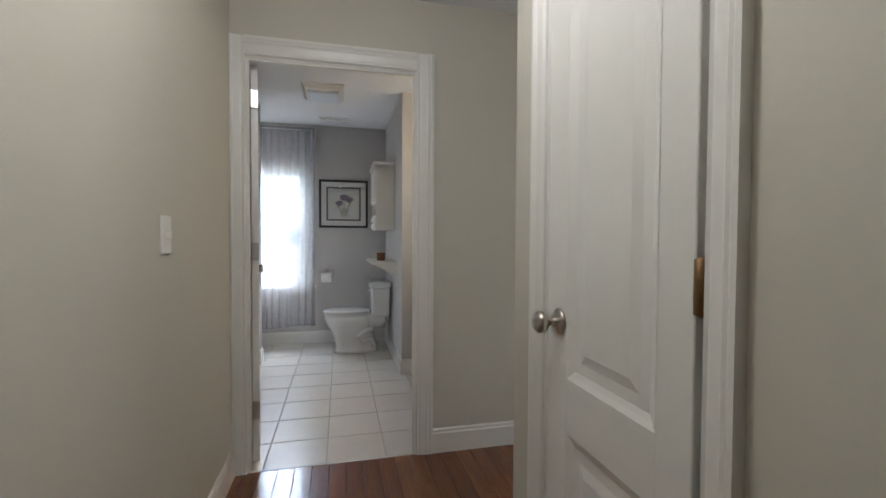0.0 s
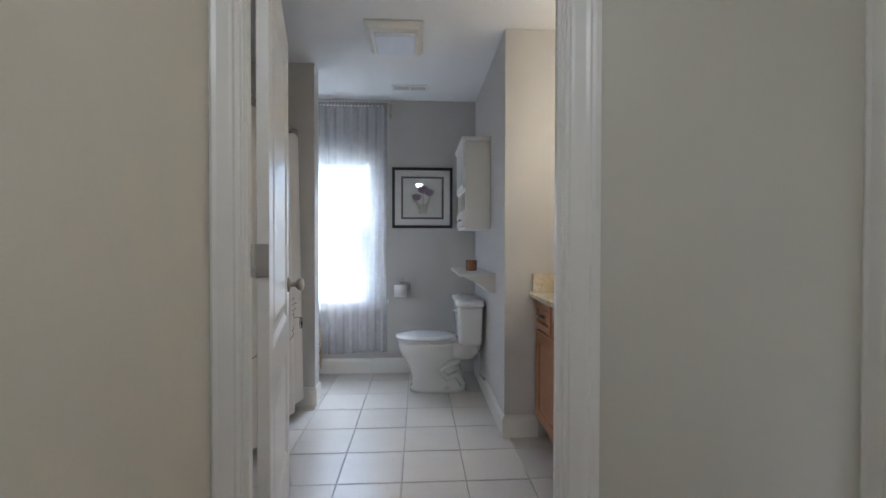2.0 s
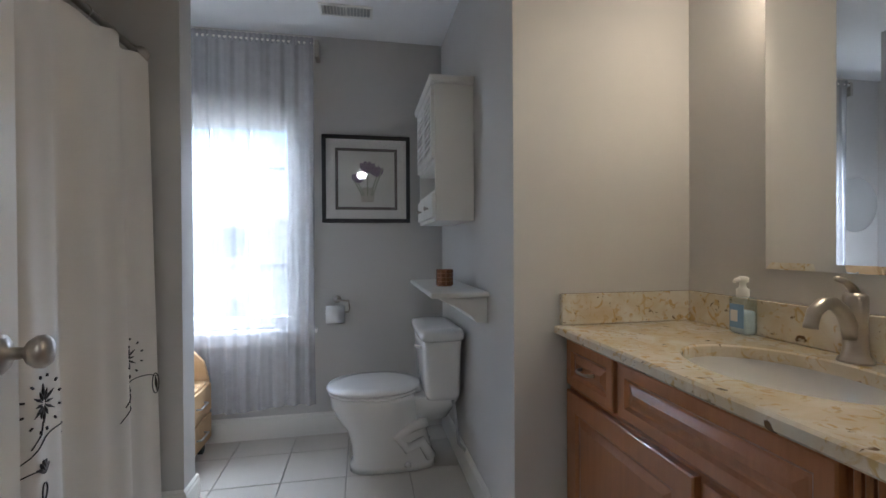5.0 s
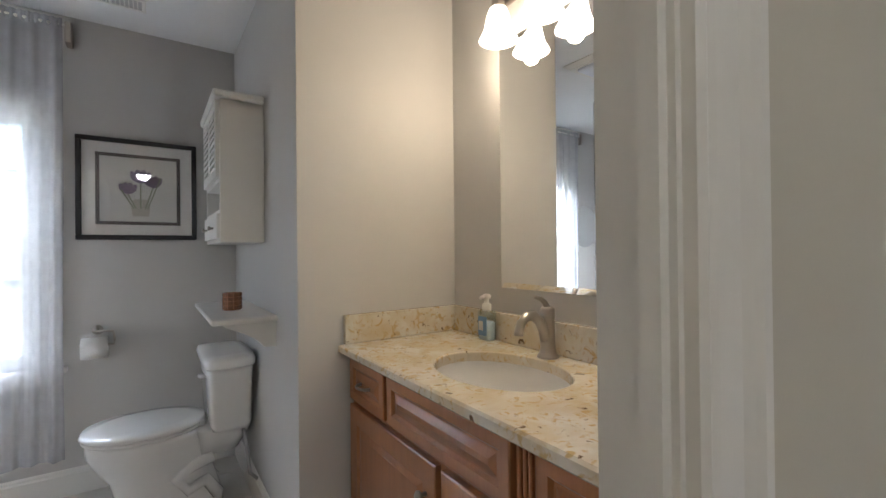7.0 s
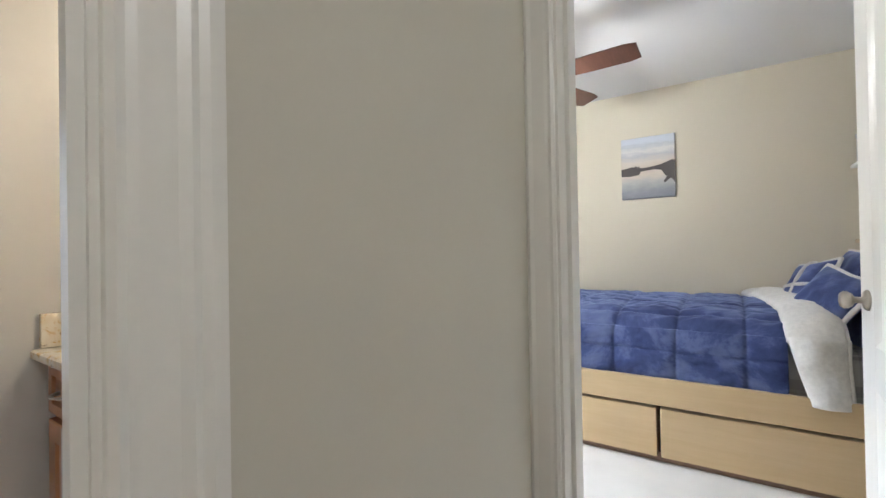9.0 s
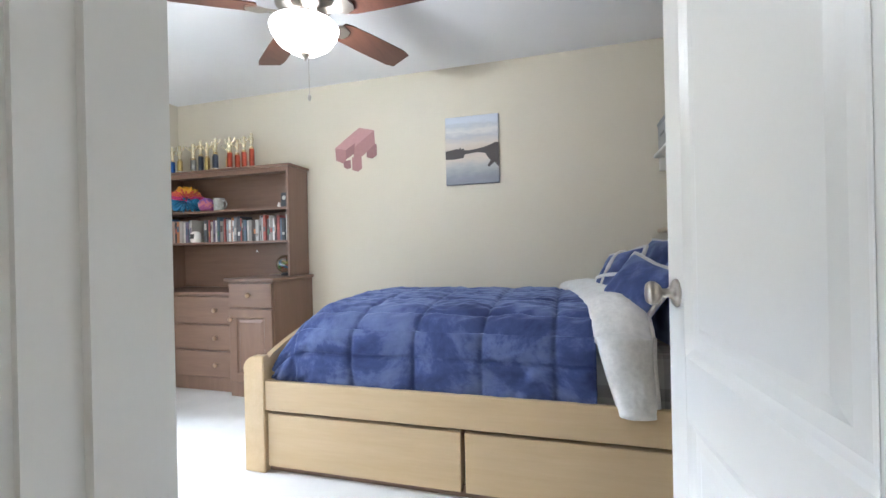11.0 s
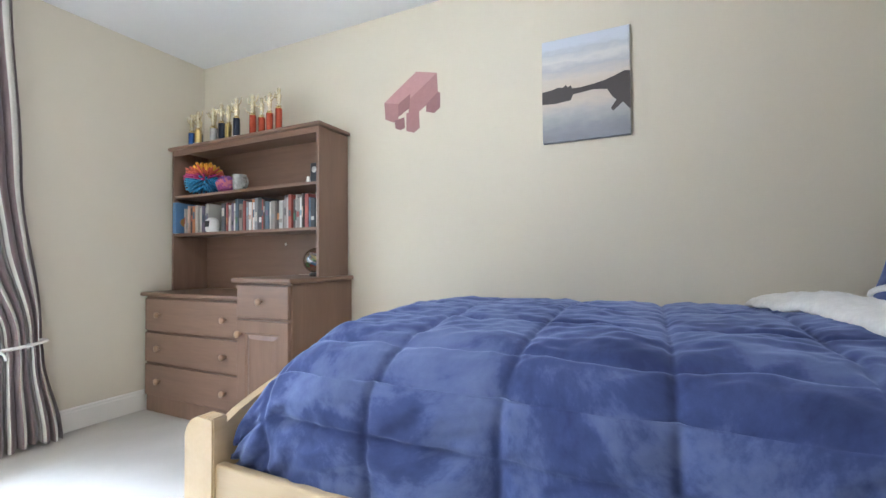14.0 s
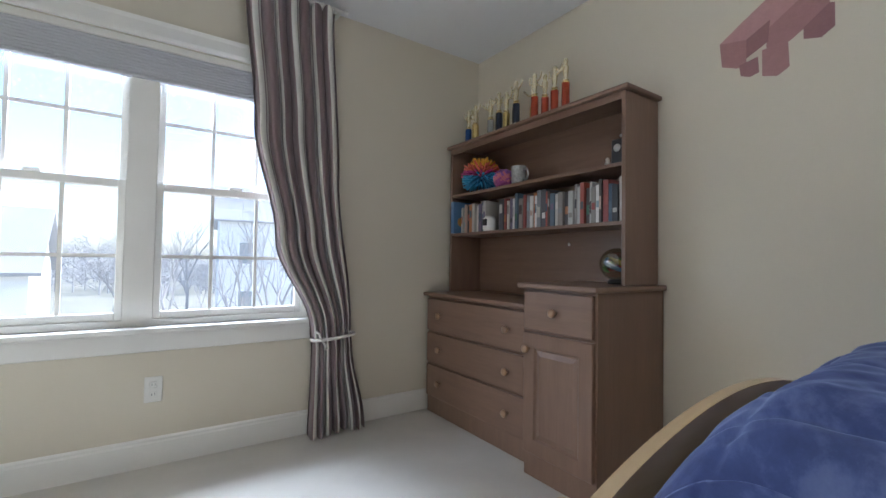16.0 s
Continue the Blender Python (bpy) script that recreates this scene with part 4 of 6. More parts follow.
bm = oval_loft([(0.113, TY, 0.218, 0.105, 0.0, 3), (0.113, TY, 0.216, 0.103, 0.03, 3), (0.118, TY, 0.206, 0.098, 0.045, 3), (0.104, TY, 0.200, 0.095, 0.12, 2.8), (0.082, TY, 0.200, 0.10, 0.20, 2.6), (0.055, TY, 0.223, 0.13, 0.27, 2.4), (0.038, TY, 0.233, 0.165, 0.33, 2.3), (0.038, TY, 0.236, 0.178, 0.37, 2.2), (0.039, TY, 0.233, 0.176, 0.388, 2.2)])
join(bm, oval_loft([(0.30, TY, 0.10, 0.10, 0.25, 3), (0.32, TY, 0.125, 0.13, 0.33, 3.5), (0.32, TY, 0.13, 0.155, 0.375, 4), (0.32, TY, 0.13, 0.155, 0.388, 4)]))
part("bowl", bm, PORCELAIN, to, smooth=True)
for sy in (-1, 1):
    pts = [(0.30, TY + sy * 0.088, 0.06), (0.25, TY + sy * 0.094, 0.14), (0.18, TY + sy * 0.090, 0.11), (0.13, TY + sy * 0.088, 0.17), (0.20, TY + sy * 0.094, 0.22), (0.28, TY + sy * 0.092, 0.24)]
    part("trapway", tube(pts, 0.028, 12), PORCELAIN, to, smooth=True)
part("seat", oval_loft([(0.020, TY, 0.227, 0.183, 0.390, 2.2), (0.020, TY, 0.231, 0.187, 0.396, 2.2), (0.020, TY, 0.228, 0.184, 0.404, 2.2)]), PORCELAIN, to, smooth=True)
bm = oval_loft([(0.020, TY, 0.233, 0.188, 0.408, 2.2), (0.020, TY, 0.237, 0.192, 0.416, 2.2), (0.020, TY, 0.230, 0.184, 0.427, 2.2), (0.024, TY, 0.169, 0.13, 0.434, 2.2), (0.029, TY, 0.045, 0.04, 0.437, 2.2)])
part("lid", bm, PORCELAIN, to, "closed white seat lid", True)
part("lid_hinge", box(0.215, TY - 0.10, 0.39, 0.25, TY + 0.10, 0.42, 0.01, seg=3), PORCELAIN, to, smooth=True)
part("tank", oval_loft([(0.352, TY, 0.085, 0.185, 0.372, 6), (0.350, TY, 0.092, 0.195, 0.40, 7), (0.345, TY, 0.098, 0.212, 0.62, 7), (0.345, TY, 0.100, 0.215, 0.665, 7)], 44), PORCELAIN, to, smooth=True)
part("tank_lid", oval_loft([(0.343, TY, 0.104, 0.222, 0.665, 7), (0.343, TY, 0.112, 0.230, 0.675, 7), (0.343, TY, 0.112, 0.230, 0.700, 7), (0.343, TY, 0.104, 0.222, 0.715, 6), (0.343, TY, 0.06, 0.17, 0.722, 5)], 44), PORCELAIN, to, smooth=True)
part("flush_lever", tube([(0.245, TY - 0.165, 0.635), (0.225, TY - 0.165, 0.635), (0.222, TY - 0.12, 0.63), (0.222, TY - 0.10, 0.628)], 0.008), PORCELAIN, to, smooth=True)
part("supply_hose", tube([(0.40, TY - 0.15, 0.37), (0.41, TY - 0.18, 0.28), (0.42, TY - 0.19, 0.16), (0.455, TY - 0.19, 0.12)], 0.008), STEEL, to, "braided steel supply hose", True)
for sy in (-1, 1):
    part("bolt_cap", lathe([(0.016, 0), (0.015, 0.012), (0.008, 0.02), (0.002, 0.022)], (0.18, TY + sy * 0.108, 0.028), 14), PORCELAIN, to, smooth=True)

pf = thing("framed_picture", (0.0, 4.727, 1.26), "black framed flower print with white mat on the bathroom wall", "picture")
PX0, PX1, PZ0, PZ1, PY = -0.268, 0.258, 1.266, 1.793, 4.727


def frame_bars(x0, x1, z0, z1, w, y0, y1, bevel=0.0):
    bm = box(x0, y0, z0, x1, y1, z0 + w, bevel)
    box(x0, y0, z1 - w, x1, y1, z1, bevel, bm=bm)
    box(x0, y0 + 0.0004, z0 + w, x0 + w, y1, z1 - w, bevel, bm=bm)
    box(x1 - w, y0 + 0.0004, z0 + w, x1, y1, z1 - w, bevel, bm=bm)
    return bm


part("frame", frame_bars(PX0, PX1, PZ0, PZ1, 0.024, PY - 0.026, PY - 0.001, 0.003), BLACK, pf, "black lacquered frame")
part("mat", box(PX0 + 0.02, PY - 0.014, PZ0 + 0.02, PX1 - 0.02, PY - 0.004, PZ1 - 0.02), PAPER, pf, "white mat board")
part("inner_mat", frame_bars(PX0 + 0.078, PX1 - 0.078, PZ0 + 0.078, PZ1 - 0.078, 0.017, PY - 0.0175, PY - 0.013), plain("grey_mat", (0.10, 0.085, 0.085)), pf, "dark grey inner mat")
part("print", box(PX0 + 0.095, PY - 0.016, PZ0 + 0.095, PX1 - 0.095, PY - 0.0135, PZ1 - 0.095), plain("print_paper", (0.66, 0.65, 0.62)), pf, "pale print")
PURPLE, LEAF, VASE = plain("print_purple", (0.25, 0.19, 0.27)), plain("print_green", (0.33, 0.36, 0.27)), plain("print_vase", (0.50, 0.47, 0.42))


def petals(cx, cz, s):
    bm = bmesh.new()
    for ang in (-35, -12, 12, 35):
        own = bmesh.new()
        pts = [(0, 0), (0.016, 0.02), (0.02, 0.045), (0.008, 0.07), (0, 0.076), (-0.008, 0.07), (-0.02, 0.045), (-0.016, 0.02)]
        f = own.faces.new([own.verts.new((x * s, 0, z * s)) for x, z in pts])
        own.transform(Matrix.Translation((cx, PY - 0.0168 - 0.0004 * abs(ang) / 12, cz)) @ Matrix.Rotation(radians(ang), 4, "Y"))
        join(bm, own)
    return bm


for cx, cz, s in ((-0.055, 1.505, 0.85), (0.0, 1.565, 1.0), (0.055, 1.545, 0.9)):
    part("flower", petals(cx, cz, s), PURPLE, pf, "mauve tulip head")
bm = bmesh.new()
for x0, x1, top in ((-0.055, -0.02, 1.505), (0.0, 0.0, 1.565), (0.055, 0.02, 1.545), (-0.085, -0.03, 1.53), (0.09, 0.03, 1.60)):
    join(bm, tube([(x1, PY - 0.0165, 1.43), ((x0 + x1) / 2, PY - 0.0165, (1.43 + top) / 2), (x0, PY - 0.0165, top)], 0.0035, 5))
part("stems", bm, LEAF, pf, "green stems")
own = bmesh.new()
own.faces.new([own.verts.new((x, PY - 0.0172, z)) for x, z in ((-0.035, 1.39), (0.035, 1.39), (0.042, 1.43), (0.03, 1.48), (-0.03, 1.48), (-0.042, 1.43))])
part("vase", own, VASE, pf, "printed glass vase")
gl = part("glazing", box(PX0 + 0.022, PY - 0.0215, PZ0 + 0.022, PX1 - 0.022, PY - 0.0205, PZ1 - 0.022), glass_material("picture_glass", (1, 1, 1), 0.06), pf, "clear glazing")
gl.visible_shadow = False

cb = thing("wall_cabinet", (0.37, 4.19, 1.235), "white wall cabinet with louvred front above the toilet", "cabinet")
CX0, CX1, CY0, CY1, CZ0, CZ1 = 0.285, 0.461, 3.935, 4.455, 1.235, 1.845
for ya in (CY0, CY1 - 0.016):
    part("side_panel", box(CX0, ya, CZ0, CX1, ya + 0.016, CZ1, 0.002), WHITE, cb)
part("back_panel", box(CX1 - 0.01, CY0 + 0.016, CZ0, CX1, CY1 - 0.016, CZ1), WHITE, cb)
for z in (CZ0, 1.36, 1.50):
    part("shelf", box(CX0 + 0.002, CY0 + 0.016, z, CX1 - 0.01, CY1 - 0.016, z + 0.016), WHITE, cb)
part("crown", extrude([(0, 0), (0.012, 0), (0.03, 0.02), (0.03, 0.03), (0, 0.03)], (CX0 + 0.005, CY0 - 0.02, CZ1), (-1, 0, 0), (0, 0, 1), (0, CY1 - CY0 + 0.04, 0)), WHITE, cb)
part("top", box(CX0 - 0.024, CY0 - 0.024, CZ1 + 0.001, CX1, CY1 + 0.024, CZ1 + 0.031, 0.006), WHITE, cb)
for a, b in ((CY0 + 0.018, (CY0 + CY1) / 2 - 0.002), ((CY0 + CY1) / 2 + 0.002, CY1 - 0.018)):
    bm = box(CX0 - 0.014, a, 1.516, CX0, a + 0.03, CZ1 - 0.003)
    box(CX0 - 0.014, b - 0.03, 1.516, CX0, b, CZ1 - 0.003, bm=bm)
    box(CX0 - 0.014, a + 0.03, 1.516, CX0, b - 0.03, 1.55, bm=bm)
    box(CX0 - 0.014, a + 0.03, CZ1 - 0.04, CX0, b - 0.03, CZ1 - 0.003, bm=bm)
    dr = part("louvre_door", bm, WHITE, cb)
    for k in range(9):
        z = 1.555 + 0.028 * k
        own = box(-0.003, a + 0.03, -0.015, 0.003, b - 0.03, 0.015)
        own.transform(Matrix.Translation((CX0 - 0.007, 0, z + 0.012)) @ Matrix.Rotation(radians(32), 4, "Y"))
        part("slat", own, WHITE, dr)
for a, b in ((CY0 + 0.018, (CY0 + CY1) / 2 - 0.002), ((CY0 + CY1) / 2 + 0.002, CY1 - 0.018)):
    dr = part("drawer", box(CX0 - 0.012, a, CZ0 + 0.018, CX0 + 0.1, b, 1.358, 0.002), WHITE, cb)
    part("knob", lathe([(0.005, 0), (0.005, 0.01), (0.011, 0.016), (0.008, 0.022)], (CX0 - 0.012, (a + b) / 2, 1.30), 14, "-X"), NICKEL, dr, smooth=True)

sh = thing("wall_shelf", (0.38, 4.1, 0.90), "white moulded wall shelf over the toilet", "shelf")
part("top", box(0.225, 3.70, 0.918, 0.461, 4.42, 0.938, 0.004), WHITE, sh)
prof = [(0, 0), (0.19, 0), (0.185, -0.015), (0.15, -0.03), (0.11, -0.05), (0.07, -0.075), (0.045, -0.105), (0, -0.11)]
part("cove", extrude(prof, (0.461, 3.735, 0.918), (-1, 0, 0), (0, 0, 1), (0, 0.65, 0)), WHITE, sh)
ca = thing("candle_holder", (0.34, 4.02, 0.938), "mosaic bronze glass candle holder on the shelf", "candle holder")
bm = bmesh.new()
for k in range(10):
    for j in range(4):
        own = box(-0.0012, -0.0105, -0.008, 0.0012, 0.0105, 0.008, 0.0008)
        own.transform(Matrix.Translation((0.34, 4.02, 0.950 + 0.0185 * j)) @ Matrix.Rotation(2 * math.pi * k / 10, 4, "Z") @ Matrix.Translation((0.038, 0, 0)))
        join(bm, own)
part("mosaic", bm, material("mosaic_glass", (0.30, 0.13, 0.06), 0.15, 0.4, vary=0.5, scale=60), ca, "brown glass mosaic chips")
part("cup", lathe([(0.036, 0), (0.036, 0.074), (0.033, 0.074), (0.033, 0.01)], (0.34, 4.02, 0.938), 24), plain("amber_cup", (0.35, 0.18, 0.10), 0.2), ca, smooth=True)
part("wax", lathe([(0.032, 0.012), (0.032, 0.055), (0.004, 0.053)], (0.34, 4.02, 0.938), 20), PAPER, ca, "white candle wax", True)

tp = thing("toilet_paper_holder", (-0.185, 4.727, 0.76), "nickel wall holder with a white paper roll", "toilet paper holder")
part("rosette", lathe([(0.024, 0), (0.024, 0.006), (0.016, 0.014), (0.008, 0.02), (0.008, 0.055), (0.011, 0.06)], (-0.185, 4.727, 0.805), 18, "-Y"), NICKEL, tp, smooth=True)
part("arm", tube([(-0.185, 4.672, 0.805), (-0.118, 4.672, 0.80), (-0.112, 4.672, 0.76), (-0.115, 4.672, 0.735), (-0.255, 4.672, 0.735)], 0.006), NICKEL, tp, smooth=True)
part("roll", lathe([(0.020, 0), (0.052, 0), (0.052, 0.105), (0.020, 0.105)], (-0.245, 4.672, 0.722), 28, "X"), PAPER, tp, "white paper roll", True)

# ---- tub side ----


def shower_at(u, v):
    y = 2.26 + 1.69 * u
    z = 1.86 - 1.80 * v
    return (-0.905 + fold(u, 5, 0.024 + 0.012 * v, 0.3 * v) * (1 - 0.6 * u ** 8) + 0.03 * v + 0.045 * u ** 6, y, z + 0.01 * math.sin(60 * u) * (1 - v))


sc = thing("shower_curtain", (-0.9, 3.1, 1.86), "off-white shower curtain printed with a black flower vine", "shower curtain")
part("cloth", sheet(160, 24, shower_at), LINEN, sc, smooth=True)


def print_line(points, w):
    """A printed line that follows the cloth: points are (y, z)."""
    pts = []
    for y, z in points:
        u = (y - 2.26) / 1.69
        x = shower_at(u, (1.86 - z) / 1.80)[0]
        pts.append((x + 0.003, y, z))
    return tube(pts, w, 6)


bm = bmesh.new()
for y0 in (2.45, 2.90, 3.35, 3.80):
    z0 = 0.718
    for k in range(12):
        a, r = 2 * math.pi * k / 12, 0.052 if k % 2 else 0.040
        c, s = math.cos(a), math.sin(a)
        join(bm, print_line([(y0 + 0.010 * c, z0 + 0.010 * s), (y0 + 0.6 * r * c, z0 + 0.6 * r * s), (y0 + r * c, z0 + r * s)], [0.0015, 0.0042, 0.001]))
        c, s = math.cos(a + 0.2), math.sin(a + 0.2)
        join(bm, print_line([(y0 + 0.068 * c, z0 + 0.068 * s), (y0 + 0.076 * c, z0 + 0.076 * s)], 0.003))
    join(bm, print_line([(y0 - 0.10 + 0.25 * t, 0.575 + 0.075 * math.sin(2.3 * t) - 0.02 * t) for t in [i / 12 for i in range(13)]], 0.002))
    join(bm, print_line([(y0 - 0.005, z0 - 0.045), (y0 - 0.02, z0 - 0.075), (y0 - 0.055, z0 - 0.10)], 0.002))
    join(bm, print_line([(y0 - 0.12 + 0.11 * t, 0.53 + 0.03 * math.sin(2.8 * t)) for t in [i / 8 for i in range(9)]], 0.002))
    leaf = [(y0 + 0.135 + 0.016 * math.sin(a), 0.588 + 0.040 * math.cos(a)) for a in [i * 2 * math.pi / 14 for i in range(15)]]
    join(bm, print_line(leaf, 0.002))
    join(bm, print_line([(y0 + 0.135, 0.62), (y0 + 0.138, 0.588), (y0 + 0.142, 0.55)], [0.001, 0.006, 0.001]))
    for k in range(5):
        a = 0.4 + 0.55 * k
        join(bm, print_line([(y0 - 0.015, 0.545), (y0 - 0.015 + 0.022 * math.cos(a), 0.545 + 0.022 * math.sin(a)), (y0 - 0.015 + 0.036 * math.cos(a), 0.545 + 0.030 * math.sin(a))], [0.006, 0.005, 0.002]))
    join(bm, print_line([(y0 - 0.015 + 0.024 * math.sin(0.5 * k) * (1 - k / 20), 0.515 - 0.022 + 0.022 * math.cos(0.5 * k)) for k in range(13)], 0.002))
tagged(part("print", bm, BLACK, sc, "black flower and vine print"), kind="stuff")
sr = thing("shower_rod", (-0.905, 3.1, 1.89), "brushed nickel shower curtain rod with rings", "shower rod")
part("rod", tube([(-0.905, 2.118, 1.895), (-0.905, 3.98, 1.895)], 0.0125), NICKEL, sr, smooth=True)
for yy, o in ((2.118, "Y"), (3.98, "-Y")):
    part("flange", lathe([(0.036, 0), (0.034, 0.010), (0.020, 0.022), (0.014, 0.03)], (-0.905, yy, 1.895), 20, o), NICKEL, sr, smooth=True)
for k in range(12):
    y = 2.30 + 1.62 * k / 11
    part("ring", tube([(-0.905 + 0.021 * math.cos(a), y, 1.885 + 0.024 * math.sin(a)) for a in [2 * math.pi * i / 14 for i in range(15)]], 0.002, 6), NICKEL, sr, smooth=True)

wu = thing("drawer_trolley", (-1.12, 4.43, 0), "light pine bathroom drawer unit on black castors", "drawer unit")
bm = box(-1.25, 4.25, 0.07, -0.865, 4.62, 0.40, 0.006)
part("body", bm, PINE, wu)
own_pts = [(-1.25, 0.40), (-1.25, 0.60), (-1.15, 0.635), (-0.98, 0.60), (-0.89, 0.50), (-0.865, 0.40)]
part("side_board", extrude([(a + 1.25, b - 0.40) for a, b in own_pts], (-1.25, 4.595, 0.40), (1, 0, 0), (0, 0, 1), (0, 0.022, 0)), PINE, wu)
for z0, z1 in ((0.09, 0.225), (0.24, 0.385)):
    dr = part("drawer", box(-1.235, 4.236, z0, -0.88, 4.252, z1, 0.004), PINE, wu)
    part("handle", tube([(-1.17, 4.236, (z0 + z1) / 2), (-1.165, 4.215, (z0 + z1) / 2), (-1.09, 4.215, (z0 + z1) / 2), (-1.085, 4.236, (z0 + z1) / 2)], 0.005), STEEL, dr, "chrome bar handle", True)
    dr = part("side_drawer", box(-0.866, 4.27, z0, -0.852, 4.60, z1, 0.004), PINE, wu)
    part("handle", tube([(-0.852, 4.38, (z0 + z1) / 2), (-0.83, 4.385, (z0 + z1) / 2), (-0.83, 4.485, (z0 + z1) / 2), (-0.852, 4.49, (z0 + z1) / 2)], 0.005), STEEL, dr, "chrome bar handle", True)
for cx in (-1.21, -0.90):
    for cy in (4.29, 4.58):
        part("castor", lathe([(0.018, -0.012), (0.030, -0.010), (0.030, 0.010), (0.018, 0.012)], (cx, cy, 0.035), 16, "X"), RUBBER, wu, "black castor", True)
rm = thing("round_mirror", (-1.42, 4.62, 1.44), "round frameless mirror on the bathroom wall beside the window", "mirror")
part("glass", lathe([(0.21, 0), (0.21, 0.004), (0.19, 0.007), (0.002, 0.0071)], (-1.44, 4.726, 1.42), 40, "-Y"), MIRROR, rm, "silvered glass")

# ---- bedroom: bed ----
BX0, BX1, BYH, BYF = 2.722, 4.08, 0.97, 2.99
bed = thing("bed", (3.4, 1.9, 0), "light maple storage bed with drawers and a bookcase headboard", "bed")
part("side_rail", box(BX0, BYH, 0.30, BX0 + 0.028, BYF, 0.445, 0.006, seg=2), MAPLE, bed)
part("side_rail", box(BX1 - 0.028, BYH, 0.30, BX1, BYF, 0.445, 0.006, seg=2), MAPLE, bed)


def rounded_post(x0, x1, y0, y1, z1, along):
    """A foot post with a rounded top corner."""
    k = 10
    if along == "y":
        w = y1 - y0
        prof = [(0, 0), (w, 0), (w, z1 - 0.07)] + [(w - 0.07 + 0.07 * math.cos(a), z1 - 0.07 + 0.07 * math.sin(a)) for a in [math.pi / 2 * i / k for i in range(1, k + 1)]] + [(0, z1)]
        bm = extrude(prof, (x0, y0, 0), (0, 1, 0), (0, 0, 1), (x1 - x0, 0, 0))
    else:
        bm = extrude([(0, 0), (x1 - x0, 0), (x1 - x0, z1), (0, z1)], (x0, y0, 0), (1, 0, 0), (0, 0, 1), (0, y1 - y0, 0))
    bmesh.ops.bevel(bm, geom=[e for e in bm.edges if e.calc_length() > 0.02], offset=0.004, segments=2, affect="EDGES")
    return bm


part("foot_post", rounded_post(BX0 - 0.010, BX0 + 0.035, 2.970, 3.085, 0.565, "y"), MAPLE_X, bed)
part("foot_post", rounded_post(BX1 - 0.035, BX1 + 0.010, 2.970, 3.085, 0.565, "y"), MAPLE_X, bed)
prof = []
n = 24
for i in range(n + 1):
    u = i / n
    prof.append(((BX1 - BX0 - 0.07) * u, 0.53 + 0.14 * math.sin(math.pi * u) ** 0.8))
prof = [(0, 0.12)] + prof + [(BX1 - BX0 - 0.07, 0.12)]
bm = extrude(prof, (BX0 + 0.035, 2.99, 0), (1, 0, 0), (0, 0, 1), (0, 0.03, 0))
part("footboard", bm, MAPLE_X, bed)
for a, b in ((1.998, 2.962), (1.0, 1.980)):
    part("storage_drawer", box(BX0 + 0.004, a, 0.03, BX0 + 0.42, b, 0.285, 0.005, seg=2), MAPLE, bed)
part("toe_board", box(BX0 + 0.03, BYH, 0.0, BX1 - 0.03, BYF, 0.05), BROWN, bed)
# headboard
HY0, HY1 = 0.67, 0.965
for x0 in (BX0 - 0.01, BX1 - 0.02):
    prof = [(0, 0), (HY1 - HY0 + 0.03, 0), (HY1 - HY0 + 0.03, 0.80)] + [(HY1 - HY0 + 0.03 - 0.16 * (1 - math.cos(a)), 0.80 + 0.34 * math.sin(a)) for a in [math.pi / 2 * i / 8 for i in range(1, 9)]] + [(0, 1.14)]
    part("headboard_side", extrude(prof, (x0, HY0, 0), (0, 1, 0), (0, 0, 1), (0.03, 0, 0)), MAPLE_X, bed)
part("headboard_shelf", box(BX0 - 0.02, HY0, 1.140, BX1 + 0.012, HY1 + 0.01, 1.168, 0.010, seg=3), MAPLE_X, bed)
part("headboard_back", box(BX0 + 0.02, HY0, 0.10, BX1 - 0.02, HY0 + 0.02, 1.14), MAPLE_X, bed)
part("headboard_panel", box(BX0 + 0.02, HY1 - 0.05, 0.30, BX1 - 0.02, HY1 - 0.03, 0.92, 0.003), MAPLE_X, bed)
prof = [(0, 0)] + [((BX1 - BX0 - 0.50) * i / 24, 0.02 + 0.135 * math.sin(math.pi * i / 24) ** 0.7) for i in range(25)] + [(BX1 - BX0 - 0.50, 0)]
part("headboard_crest", extrude(prof, (BX0 + 0.10, HY0, 1.168), (1, 0, 0), (0, 0, 1), (0, 0.02, 0)), MAPLE_X, bed)
ma = thing("mattress", (3.4, 1.95, 0.30), "full-size mattress under a grey plaid fitted sheet", "mattress")
part("cover", box(BX0 + 0.060, 1.045, 0.30, BX1 - 0.035, 2.84, 0.645, 0.06, seg=4), PLAID, ma, "grey plaid fitted sheet", True)


def bed_height(x, y):
    """Height of the made bed over its plan: domed, with rounded shoulders."""
    u = (x - (BX0 + 0.03)) / (BX1 - BX0 - 0.06)
    dome = 0.735 + 0.055 * math.sin(math.pi * min(max(u, 0), 1)) ** 0.6 + 0.02 * u
    near = max(0.0, min(1.0, (x - (BX0 + 0.03)) / 0.25))
    return dome - 0.06 * (1 - near) ** 2


